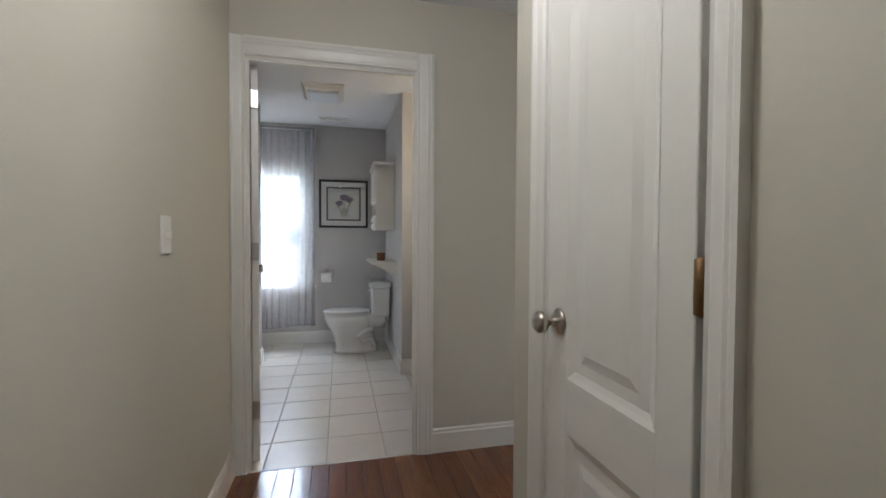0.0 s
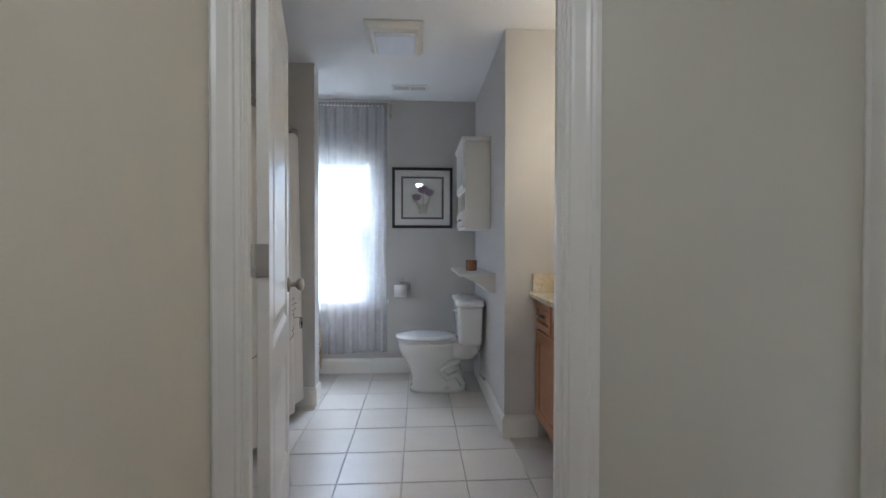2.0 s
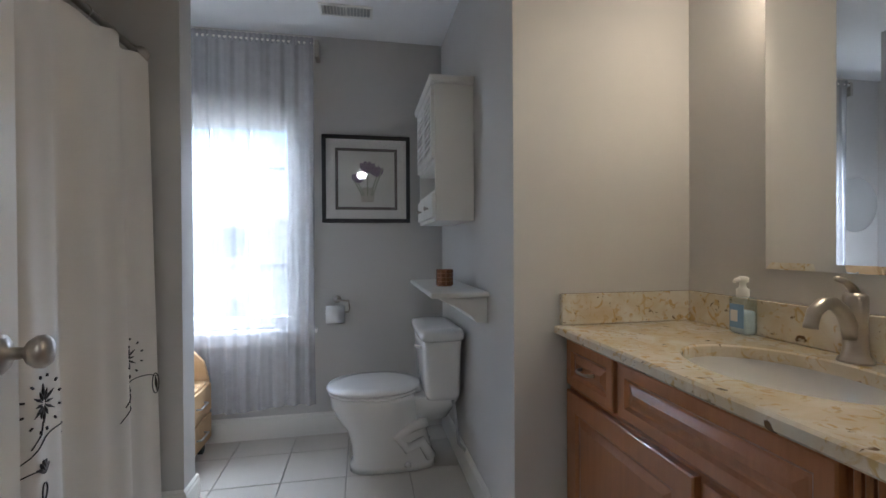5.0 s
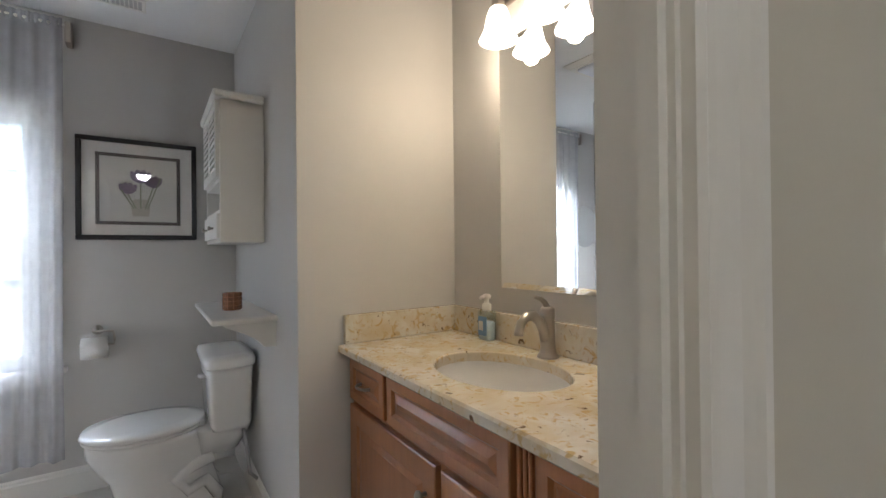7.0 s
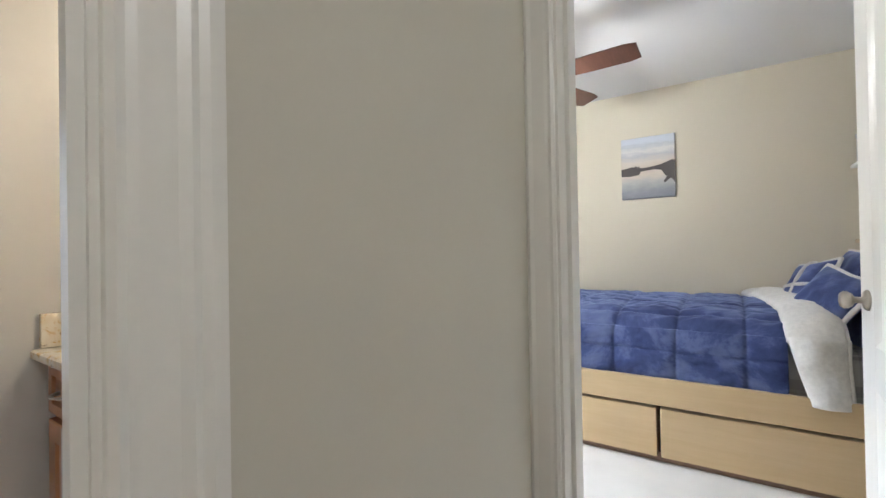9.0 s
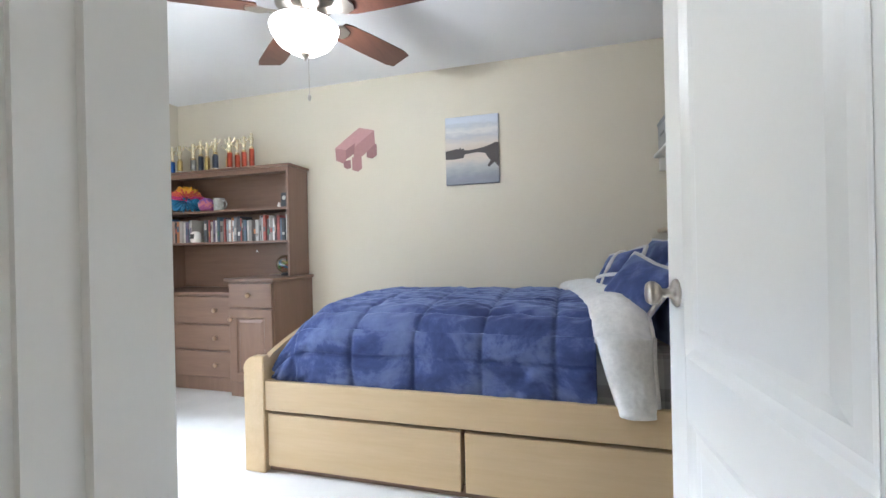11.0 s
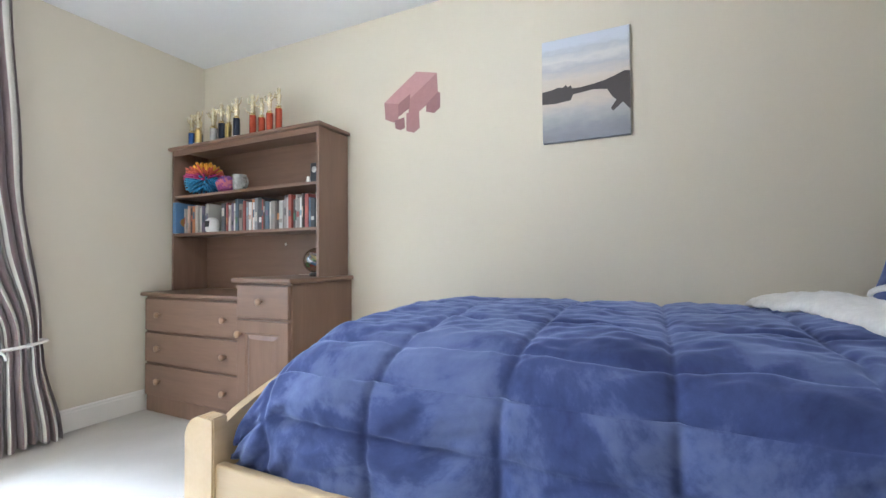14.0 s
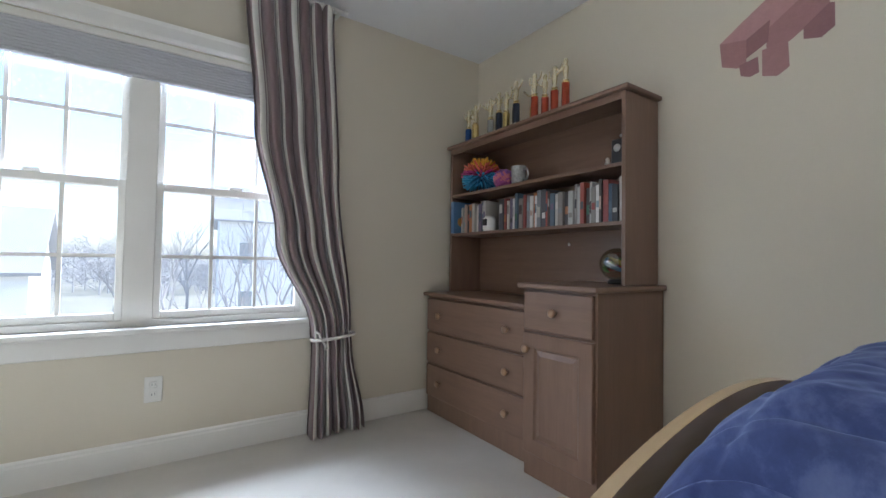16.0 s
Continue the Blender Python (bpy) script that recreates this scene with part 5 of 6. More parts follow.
def quilt_at(u, v):
    """Cloth over the mattress: u runs over the near side, the top and the far side; v from foot to head."""
    y = 2.955 - 1.51 * v
    drop_near, top, drop_far = 0.36, 1.33, 0.28
    s = u * (drop_near + top + drop_far)
    foot = max(0.0, 1 - (2.96 - y) / 0.24)
    if s < drop_near:
        k = s / drop_near
        x = BX0 + 0.032 - 0.010 * math.sin(math.pi * k) + 0.12 * max(0, k - 0.55) ** 2
        z = 0.43 + 0.27 * k ** 0.92
    elif s < drop_near + top:
        k = (s - drop_near) / top
        x = BX0 + 0.056 + (BX1 - BX0 - 0.075) * k
        z = bed_height(x, y) - 0.034 * max(0, 1 - k / 0.06) ** 2
    else:
        k = (s - drop_near - top) / drop_far
        x = BX1 - 0.012
        z = 0.745 - 0.29 * k
    z = 0.42 + (z - 0.42) * (1 - 0.75 * foot ** 2.4)
    x += 0.035 * foot ** 2 if s < drop_near else 0.0
    # quilting lines every 0.3 m both ways
    a = abs(((s + 0.10) / 0.30) % 1 - 0.5) * 2
    b = abs(((y - 1.60) / 0.305) % 1 - 0.5) * 2
    seam = 0.15 * (1 - max(a, b))
    puff = 0.010 * (1 - max(a, b) ** 3) - 0.008 * math.exp(-(seam / 0.010) ** 2)
    gather = max(0.0, min(1.0, (y - 2.62) / 0.25)) * max(0.0, 1 - s / 0.62)
    w = noise.noise(Vector((s * 5, y * 5, 1.7))) * 0.010 + noise.noise(Vector((s * 13, y * 13, 4.2))) * 0.007 + noise.noise(Vector((s * 30 + 6 * y, y * 22, 7.7))) * 0.005
    w += 0.012 * abs(noise.noise(Vector((s * 9 + 3 * y, y * 4, 9.1)))) * (0.5 + foot * 2.5)
    w += 0.011 * gather * math.sin(58 * y + 5 * math.sin(7 * s) + 14 * s)
    if s < drop_near:
        return (x - puff - w, y, z)
    return (x, y, z + puff + w)


qu = thing("quilted_comforter", (3.4, 2.2, 0.7), "dark blue velvet quilted comforter spread over the bed", "comforter")
part("cloth", sheet(280, 230, quilt_at, 0.012), VELVET, qu, smooth=True)
part("hem", tube([quilt_at(0.0, i / 60) for i in range(61)], 0.009, 8), VELVET, qu, "rolled velvet hem", True)


def fleece_at(u, v):
    drop_near, top, drop_far = 0.40, 1.33, 0.28
    s = u * (drop_near + top + drop_far)
    k = min(1.0, max(0.0, (s - drop_near) / top))
    y0 = 1.44 + 0.17 * k - 0.07 * (1 - min(1, s / drop_near))
    y1 = 1.225 + 0.12 * k - 0.03 * math.sin(3 * k)
    y = y0 + (y1 - y0) * v + 0.012 * math.sin(11 * u)
    bulge = 0.055 * math.sin(math.pi * v) ** 0.5
    w = noise.noise(Vector((s * 7, y * 7, 11.0))) * 0.016 + noise.noise(Vector((s * 45, y * 45, 2.0))) * 0.006
    if s < drop_near:
        q = s / drop_near
        return (BX0 + 0.018 - bulge * 0.8 - w + 0.10 * max(0, q - 0.6) ** 2, y, 0.41 + 0.31 * q ** 0.92)
    if s < drop_near + top:
        x = BX0 + 0.04 + (BX1 - BX0 - 0.05) * k
        return (x, y, bed_height(x, y) + 0.01 + bulge + w - 0.02 * max(0, 1 - k / 0.06) ** 2)
    q = (s - drop_near - top) / drop_far
    return (BX1 + 0.0 + w, y, 0.76 - 0.30 * q)


fl = thing("fleece_turnback", (3.4, 1.35, 0.75), "white sherpa fleece underside folded back over the comforter", "blanket")
part("cloth", sheet(120, 26, fleece_at, 0.014), FLEECE, fl, smooth=True)
part("hem", tube([fleece_at(i / 80, 1.0) for i in range(81)], 0.010, 8), FLEECE, fl, "rolled fleece hem", True)


def pillow(name, w, h, t, m, label, trim=None, cross=False):
    """A stuffed cushion, w by h by t, standing in its own plane; trim: piping or a flange of fleece."""
    root = thing(name, m.translation, label, "pillow")
    bm = bmesh.new()
    nseg = 26
    for side in (1, -1):
        grid = []
        for i in range(nseg + 1):
            row = []
            for j in range(nseg + 1):
                a, b = 2 * i / nseg - 1, 2 * j / nseg - 1
                e = max(0.0, (1 - abs(a) ** 2.6) * (1 - abs(b) ** 2.6)) ** 0.55
                pin = 1 - 0.07 * (1 - abs(b)) * abs(a) ** 2
                pin2 = 1 - 0.07 * (1 - abs(a)) * abs(b) ** 2
                d = side * (t / 2 * e + (0.004 if e > 0 else 0)) + noise.noise(Vector((a * 3 + w * 9, b * 3, side * 2.0 + t))) * 0.012 * e
                row.append(bm.verts.new(m @ Vector((a * w / 2 * pin, d, b * h / 2 * pin2))))
            grid.append(row)
        for i in range(nseg):
            for j in range(nseg):
                bm.faces.new((grid[i][j], grid[i + 1][j], grid[i + 1][j + 1], grid[i][j + 1]))
    bmesh.ops.remove_doubles(bm, verts=bm.verts, dist=0.0015)
    part("cushion", bm, VELVET, root, smooth=True)
    if trim:
        edge = []
        for i in range(4 * nseg + 1):
            s, k = divmod(i % (4 * nseg), nseg)
            c = 2 * k / nseg - 1
            a, b = ((c, -1), (1, c), (-c, 1), (-1, -c))[s]
            edge.append(m @ Vector((a * w / 2 * (1 - 0.07 * (1 - abs(b)) * abs(a) ** 2), 0, b * h / 2 * (1 - 0.07 * (1 - abs(a)) * abs(b) ** 2))))
        part("piping", tube(edge, trim, 8), FLEECE, root, "white fleece edging", True)
    if cross:
        bm = bmesh.new()
        for axis in (0, 1):
            pts = []
            for i in range(25):
                c = 2 * i / 24 - 1
                a, b = (c, 0.05) if axis == 0 else (0.05, c)
                e = max(0.0, (1 - abs(a) ** 2.6) * (1 - abs(b) ** 2.6)) ** 0.55
                pts.append(m @ Vector((a * w / 2 * 0.98, t / 2 * e + 0.006, b * h / 2 * 0.98)))
            join(bm, tube(pts, 0.010, 8))
        part("band", bm, FLEECE, root, "white fleece cross bands", True)
    return root


pillow("bed_pillow", 0.57, 0.50, 0.18, pose(3.045, 1.055, 0.815, 16, 10, 8), "large blue velvet pillow sham with white fleece edge", 0.009)
pillow("bed_pillow", 0.60, 0.46, 0.16, pose(3.70, 1.06, 0.875, 17, 0, 4), "large blue velvet pillow sham behind the cushions", 0.009)
pillow("throw_cushion", 0.34, 0.33, 0.12, pose(3.05, 1.262, 0.850, 34, -14, 24), "blue velvet cushion edged in white fleece", 0.012)
pillow("throw_cushion", 0.37, 0.36, 0.12, pose(3.42, 1.30, 0.870, 26, 8, 22), "blue velvet cushion with crossing white fleece bands", 0.011, True)

# ---- dresser with hutch ----
dr_ = thing("dresser", (3.88, 4.25, 0), "brown wood dresser with drawers and a small cupboard", "dresser")
FXD, FXC = 3.672, 3.600
bm = box(FXD + 0.012, 3.985, 0.0, 4.095, 4.935, 0.748)
part("drawer_case", bm, BROWN_V, dr_)
part("cupboard_case", box(FXC + 0.012, 3.590, 0.0, 4.095, 3.984, 0.855), BROWN_V, dr_)
part("drawer_top", box(FXD - 0.025, 3.985, 0.748, 4.095, 4.955, 0.772, 0.008, seg=2), BROWN, dr_)
part("cupboard_top", box(FXC - 0.025, 3.57, 0.855, 4.095, 4.005, 0.880, 0.008, seg=2), BROWN, dr_)


def wood_knob(y, z, x, parent):
    part("knob", lathe([(0.009, 0), (0.008, 0.008), (0.014, 0.013), (0.019, 0.020), (0.018, 0.028), (0.010, 0.033), (0.002, 0.034)], (x, y, z), 18, "-X"), plain("tan_knob", (0.36, 0.23, 0.14), 0.35) if "tan_knob" not in bpy.data.materials else bpy.data.materials["tan_knob"], parent, "turned tan knob", True)


for z0, z1 in ((0.528, 0.735), (0.325, 0.515), (0.110, 0.312)):
    d = part("drawer", box(FXD - 0.008, 3.998, z0, FXD + 0.012, 4.925, z1, 0.006, seg=2), BROWN, dr_)
    for y in (4.16, 4.77):
        wood_knob(y, (z0 + z1) / 2, FXD - 0.008, d)
d = part("cupboard_drawer", box(FXC - 0.008, 3.600, 0.668, FXC + 0.012, 3.976, 0.843, 0.006, seg=2), BROWN, dr_)
wood_knob(3.79, 0.757, FXC - 0.008, d)
d = raised_panel("cupboard_door", 3.600, 3.976, 0.11, 0.655, FXC + 0.012, dr_, BROWN_V, 0.065)
wood_knob(3.945, 0.58, FXC - 0.008, d)

hu = thing("hutch", (3.97, 4.27, 0.77), "brown wooden hutch with two open shelves on the dresser", "bookcase")
HX0, HX1, HYA, HYB, HZ1 = 3.835, 4.095, 3.615, 4.925, 1.735
part("side_panel", box(HX0, HYA, 0.880, HX1, HYA + 0.020, HZ1, 0.002), BROWN_V, hu)
part("side_panel", box(HX0, HYB - 0.020, 0.772, HX1, HYB, HZ1, 0.002), BROWN_V, hu)
part("back_panel", box(HX1 - 0.008, HYA + 0.020, 0.882, HX1, HYB - 0.020, HZ1), BROWN, hu)
part("back_panel", box(HX1 - 0.0085, 4.01, 0.774, HX1 - 0.0005, HYB - 0.020, 0.882), BROWN, hu)
part("top_board", box(HX0 - 0.022, HYA - 0.022, HZ1, HX1, HYB + 0.020, HZ1 + 0.022, 0.007, seg=2), BROWN, hu)
part("valance", box(HX0 + 0.001, HYA + 0.020, HZ1 - 0.035, HX0 + 0.018, HYB - 0.020, HZ1), BROWN, hu)
for z in (1.145, 1.405):
    part("shelf", box(HX0 + 0.006, HYA + 0.020, z, HX1 - 0.008, HYB - 0.020, z + 0.018, 0.002), BROWN, hu)
for y, z in ((3.80, 1.62), (4.12, 1.08)):
    part("cam_cap", lathe([(0.009, 0), (0.009, 0.002), (0.003, 0.003)], (HX1 - 0.0085, y, z), 14, "-X"), WHITE, hu, "white screw cap", True)

# books and media on the shelf
rng = random.Random(7)
SPINES = [(0.62, 0.61, 0.58), (0.55, 0.52, 0.47), (0.03, 0.03, 0.035), (0.06, 0.045, 0.04), (0.30, 0.07, 0.05), (0.05, 0.08, 0.12), (0.20, 0.21, 0.22), (0.38, 0.37, 0.35), (0.25, 0.06, 0.05), (0.08, 0.12, 0.16), (0.30, 0.27, 0.26), (0.40, 0.16, 0.06), (0.08, 0.08, 0.09), (0.22, 0.30, 0.34), (0.42, 0.40, 0.36), (0.13, 0.10, 0.16), (0.22, 0.20, 0.18), (0.05, 0.13, 0.08), (0.42, 0.30, 0.24)]
SPINE_M = [plain("spine", c, 0.4) for c in SPINES]
y, k = 4.845, 0
while y > 3.665:
    w = rng.uniform(0.012, 0.034)
    h = rng.uniform(0.165, 0.205)
    dep = rng.uniform(0.13, 0.16)
    if 4.49 < y < 4.60:
        y -= 0.12
        continue
    m = SPINE_M[rng.randrange(len(SPINE_M))]
    bk = thing("book", (3.9, y - w / 2, 1.163), "", "book", "books and cases on the hutch shelf")
    bk["label"] = "upright book or film case with a printed spine"
    x0 = HX0 + rng.uniform(0.018, 0.045)
    part("cover", box(x0, y - w, 1.1635, x0 + dep, y, 1.163 + h, 0.0015), m, bk)
    m2 = SPINE_M[(k * 5 + 3) % len(SPINE_M)]
    zz = 1.163 + h * rng.uniform(0.2, 0.6)
    part("spine_mark", box(x0 - 0.0006, y - w * 0.85, zz, x0 + 0.0004, y - w * 0.15, zz + h * rng.uniform(0.12, 0.32)), m2, bk, "printed spine block")
    y -= w + rng.uniform(0.0, 0.002)
    k += 1
pb = thing("picture_book", (3.83, 4.87, 1.163), "large blue and orange picture book leaning at the shelf end", "book")
part("cover", box(HX0 - 0.012, 4.865, 1.1635, HX0 + 0.17, 4.898, 1.375, 0.002), plain("picture_cover", (0.10, 0.20, 0.36), 0.3), pb)
for k, (c, z) in enumerate((((0.45, 0.22, 0.06), 1.24), ((0.08, 0.32, 0.36), 1.30), ((0.32, 0.30, 0.20), 1.20))):
    part("cover_art", lathe([(0.030, 0), (0.028, 0.0012), (0.001, 0.0013)], (HX0 + 0.05 + 0.03 * k, 4.864, z), 12, "-Y"), plain("cover_art", c), pb, "printed shape")
wm = thing("figurine", (3.85, 4.55, 1.163), "white rounded toy helmet with a dark visor", "toy")
part("shell", lathe([(0.030, 0), (0.040, 0.01), (0.042, 0.05), (0.038, 0.075), (0.022, 0.092), (0.002, 0.096)], (3.862, 4.545, 1.1635), 22), WHITE, wm, smooth=True)
part("visor", box(3.817, 4.526, 1.195, 3.830, 4.560, 1.235, 0.004, seg=2), BLACK, wm, "dark visor")


def koosh(name, at, r, colours, label, seed):
    """A ball of many soft radiating fingers, banded in colours."""
    root = thing(name, (at[0], at[1], at[2] - r * 0.75), label, "toy")
    q = random.Random(seed)
    bms = [bmesh.new() for _ in colours]
    n = 260
    for i in range(n):
        z = 1 - 2 * (i + 0.5) / n
        if z < -0.75:
            continue
        a = i * 2.39996
        c = math.sqrt(1 - z * z)
        d = Vector((c * math.cos(a), c * math.sin(a), z * 0.95))
        k = min(len(colours) - 1, int((z + 0.75) / 1.76 * len(colours) + q.uniform(-0.35, 0.35)))
        k = max(0, k)
        o = Vector(at)
        tip = o + d * r * q.uniform(0.88, 1.05)
        join(bms[k], tube([o + d * r * 0.35, o + d * r * 0.7 + Vector((0, 0, 0.004)), tip], [0.006, 0.0085, 0.006], 6))
    for bmk, c in zip(bms, colours):
        part("spike_tuft", bmk, plain("koosh_rubber", c, 0.5), root, "soft rubber fingers", True)
    return root


koosh("spiky_ball", (3.925, 4.70, 1.423 + 0.105), 0.135, [(0.04, 0.24, 0.45), (0.05, 0.30, 0.55), (0.55, 0.05, 0.20), (0.65, 0.12, 0.06), (0.80, 0.42, 0.03)], "large rainbow rubber spiky ball on the shelf", 3)
koosh("spiky_ball", (3.915, 4.475, 1.423 + 0.052), 0.066, [(0.40, 0.10, 0.30), (0.60, 0.20, 0.25), (0.30, 0.12, 0.40)], "small pink and purple rubber spiky ball", 5)
mug = thing("mug", (3.90, 4.335, 1.423), "grey patterned ceramic mug", "mug")
part("cup", lathe([(0.034, 0), (0.040, 0.004), (0.042, 0.095), (0.044, 0.105), (0.041, 0.105), (0.038, 0.095), (0.036, 0.008)], (3.90, 4.335, 1.4235), 26), material("mug_glaze", (0.34, 0.34, 0.32), 0.25, vary=0.5, scale=40), mug, smooth=True)
part("handle", tube([(3.90, 4.296, 1.508), (3.90, 4.268, 1.505), (3.90, 4.258, 1.475), (3.90, 4.270, 1.448), (3.90, 4.297, 1.443)], 0.006), material("mug_glaze", (0.34, 0.34, 0.32), 0.25, vary=0.5, scale=40), mug, smooth=True)
sb = thing("speaker_box", (3.88, 3.67, 1.423), "small black box-shaped speaker at the shelf end", "speaker")
part("body", box(3.862, 3.645, 1.4235, 3.93, 3.705, 1.535, 0.004), BLACK, sb)
part("dial", lathe([(0.018, 0), (0.014, 0.004), (0.002, 0.005)], (3.862, 3.675, 1.495), 16, "-X"), STEEL, sb)
wp = thing("figurine", (3.88, 3.735, 1.423), "tiny white and grey figurine beside the speaker", "toy")
part("body", lathe([(0.012, 0), (0.012, 0.018), (0.008, 0.024), (0.010, 0.032), (0.004, 0.040)], (3.88, 3.735, 1.4235), 12), WHITE, wp, smooth=True)
gb = thing("glass_ball", (3.93, 3.715, 0.88), "iridescent glass ball with coloured swirls", "ornament")
bm = bmesh.new()
bmesh.ops.create_uvsphere(bm, u_segments=28, v_segments=18, radius=0.075)
bmesh.ops.translate(bm, vec=(3.93, 3.72, 0.972), verts=bm.verts)
part("ball", bm, glass_material("swirl_glass", (0.75, 0.72, 0.62), 0.28, 0.03), gb, smooth=True)
for k, c in enumerate(((0.40, 0.05, 0.05), (0.45, 0.36, 0.05), (0.06, 0.20, 0.40), (0.12, 0.30, 0.10))):
    pts = [(3.93 + 0.05 * math.sin(0.5 * i + k * 1.6) * math.cos(0.2 * i), 3.72 + 0.055 * math.cos(0.5 * i + k * 1.6), 0.935 + 0.009 * i) for i in range(9)]
    part("swirl", tube(pts, [0.003, 0.008, 0.011, 0.012, 0.012, 0.012, 0.010, 0.007, 0.003], 8), plain("swirl", c, 0.2), gb, "coloured swirl", True)
part("foot", lathe([(0.04, 0), (0.04, 0.012), (0.03, 0.022)], (3.93, 3.72, 0.8805), 20), BLACK, gb, smooth=True)

# trophies
PALE_GOLD = material("pale_gold_plastic", (0.80, 0.72, 0.50), 0.25, 0.8, vary=0.1, scale=40)
TCOL = {"blue": plain("foil_blue", (0.04, 0.12, 0.38), 0.25, 0.5), "red": plain("foil_red", (0.42, 0.07, 0.03), 0.25, 0.5), "dark": plain("foil_dark", (0.05, 0.06, 0.09), 0.25, 0.5), "silver": plain("foil_silver", (0.55, 0.55, 0.52), 0.25, 0.7), "gold": GOLD}
order = ["blue", "silver", "gold", "dark", "silver", "dark", "gold", "silver", "dark", "gold", "red", "red", "red", "red"]
for i, c in enumerate(order):
    ty = 4.835 - 0.0625 * i
    tx = 3.915 + 0.035 * (i % 2) - 0.02 * (i % 3)
    tz = HZ1 + 0.022
    hcol = (0.095, 0.08, 0.085, 0.115, 0.09, 0.12, 0.10, 0.11, 0.115, 0.09, 0.12, 0.10, 0.12, 0.145)[i]
    tr = thing("trophy", (tx, ty, tz), f"{c if c != 'dark' else 'dark'} column trophy with a gold figure on top", "trophy", "trophies on the hutch")
    part("plinth", box(tx - 0.022, ty - 0.022, tz, tx + 0.022, ty + 0.022, tz + 0.018, 0.002), PAPER if i % 3 else BLACK, tr, "stone plinth")
    part("plate", box(tx - 0.0235, ty - 0.014, tz + 0.004, tx - 0.022, ty + 0.014, tz + 0.014), GOLD, tr)
    part("column", lathe([(0.021, 0), (0.021, hcol)], (tx, ty, tz + 0.018), 14), TCOL[c], tr, smooth=False)
    q = tz + 0.018 + hcol
    part("cap", lathe([(0.021, 0), (0.021, 0.005), (0.012, 0.009)], (tx, ty, q), 16), GOLD, tr, smooth=True)
    bm = lathe([(0.008, 0), (0.012, 0.004), (0.006, 0.010), (0.009, 0.026), (0.011, 0.048), (0.005, 0.058), (0.008, 0.066), (0.007, 0.076), (0.001, 0.081)], (tx, ty, q + 0.008), 12)
    lean = 0.012 if i % 2 else -0.012
    join(bm, tube([(tx, ty, q + 0.048), (tx - 0.005, ty - 0.018 + lean, q + 0.060), (tx - 0.008, ty - 0.022 + lean * 1.5, q + 0.080)], 0.0035, 6))
    join(bm, tube([(tx, ty, q + 0.048), (tx - 0.004, ty + 0.020, q + 0.050), (tx - 0.010, ty + 0.026 + lean, q + 0.072)], 0.0035, 6))
    bm.transform(Matrix.Translation((tx, ty, q)) @ Matrix.Diagonal((1.6, 1.6, 1.55, 1)) @ Matrix.Translation((-tx, -ty, -q)))
    part("figure", bm, PALE_GOLD, tr, "gold plastic figure", True)

# ---- wall things ----
cv = thing("canvas_print", (4.11, 2.21, 1.54), "unframed canvas print of a calm lake under pale clouds", "canvas print")
CYA, CYB, CVZ0, CVZ1, CVX = 2.010, 2.412, 1.540, 2.046, 4.085


def lake_material():
    """A lake picture in flat paint: pale sky, dark far shore, bright water."""
    m = bpy.data.materials.new("lake_print")
    m.use_nodes = True
    n, l = m.node_tree.nodes, m.node_tree.links
    b = n["Principled BSDF"]
    co, sep, mp, no = n.new("ShaderNodeTexCoord"), n.new("ShaderNodeSeparateXYZ"), n.new("ShaderNodeMapping"), n.new("ShaderNodeTexNoise")
    l.new(co.outputs["Generated"], sep.inputs[0])
    mp.inputs["Scale"].default_value = (1, 2.0, 7.0)
    l.new(co.outputs["Generated"], mp.inputs["Vector"])
    l.new(mp.outputs[0], no.inputs["Vector"])
    no.inputs["Scale"].default_value, no.inputs["Detail"].default_value = 2.2, 6
    ad = n.new("ShaderNodeMath")
    ad.operation, ad.inputs[1].default_value = "MULTIPLY_ADD", 0.16
    l.new(no.outputs["Fac"], ad.inputs[0])
    l.new(sep.outputs["Z"], ad.inputs[2])
    cr = n.new("ShaderNodeValToRGB")
    els = cr.color_ramp.elements
    els[0].position, els[0].color = 0.0, (0.20, 0.21, 0.24, 1)
    els[1].position, els[1].color = 1.0, (0.58, 0.61, 0.68, 1)
    for p, c in ((0.20, (0.28, 0.29, 0.32)), (0.36, (0.46, 0.45, 0.44)), (0.46, (0.62, 0.55, 0.47)), (0.60, (0.60, 0.52, 0.44)), (0.68, (0.62, 0.56, 0.50)), (0.78, (0.48, 0.48, 0.51)), (0.86, (0.66, 0.64, 0.62)), (0.94, (0.50, 0.52, 0.56))):
        e = els.new(p)
        e.color = (*c, 1)
    l.new(ad.outputs[0], cr.inputs["Fac"])
    l.new(cr.outputs["Color"], b.inputs["Base Color"])
    b.inputs["Roughness"].default_value = 0.7
    return m


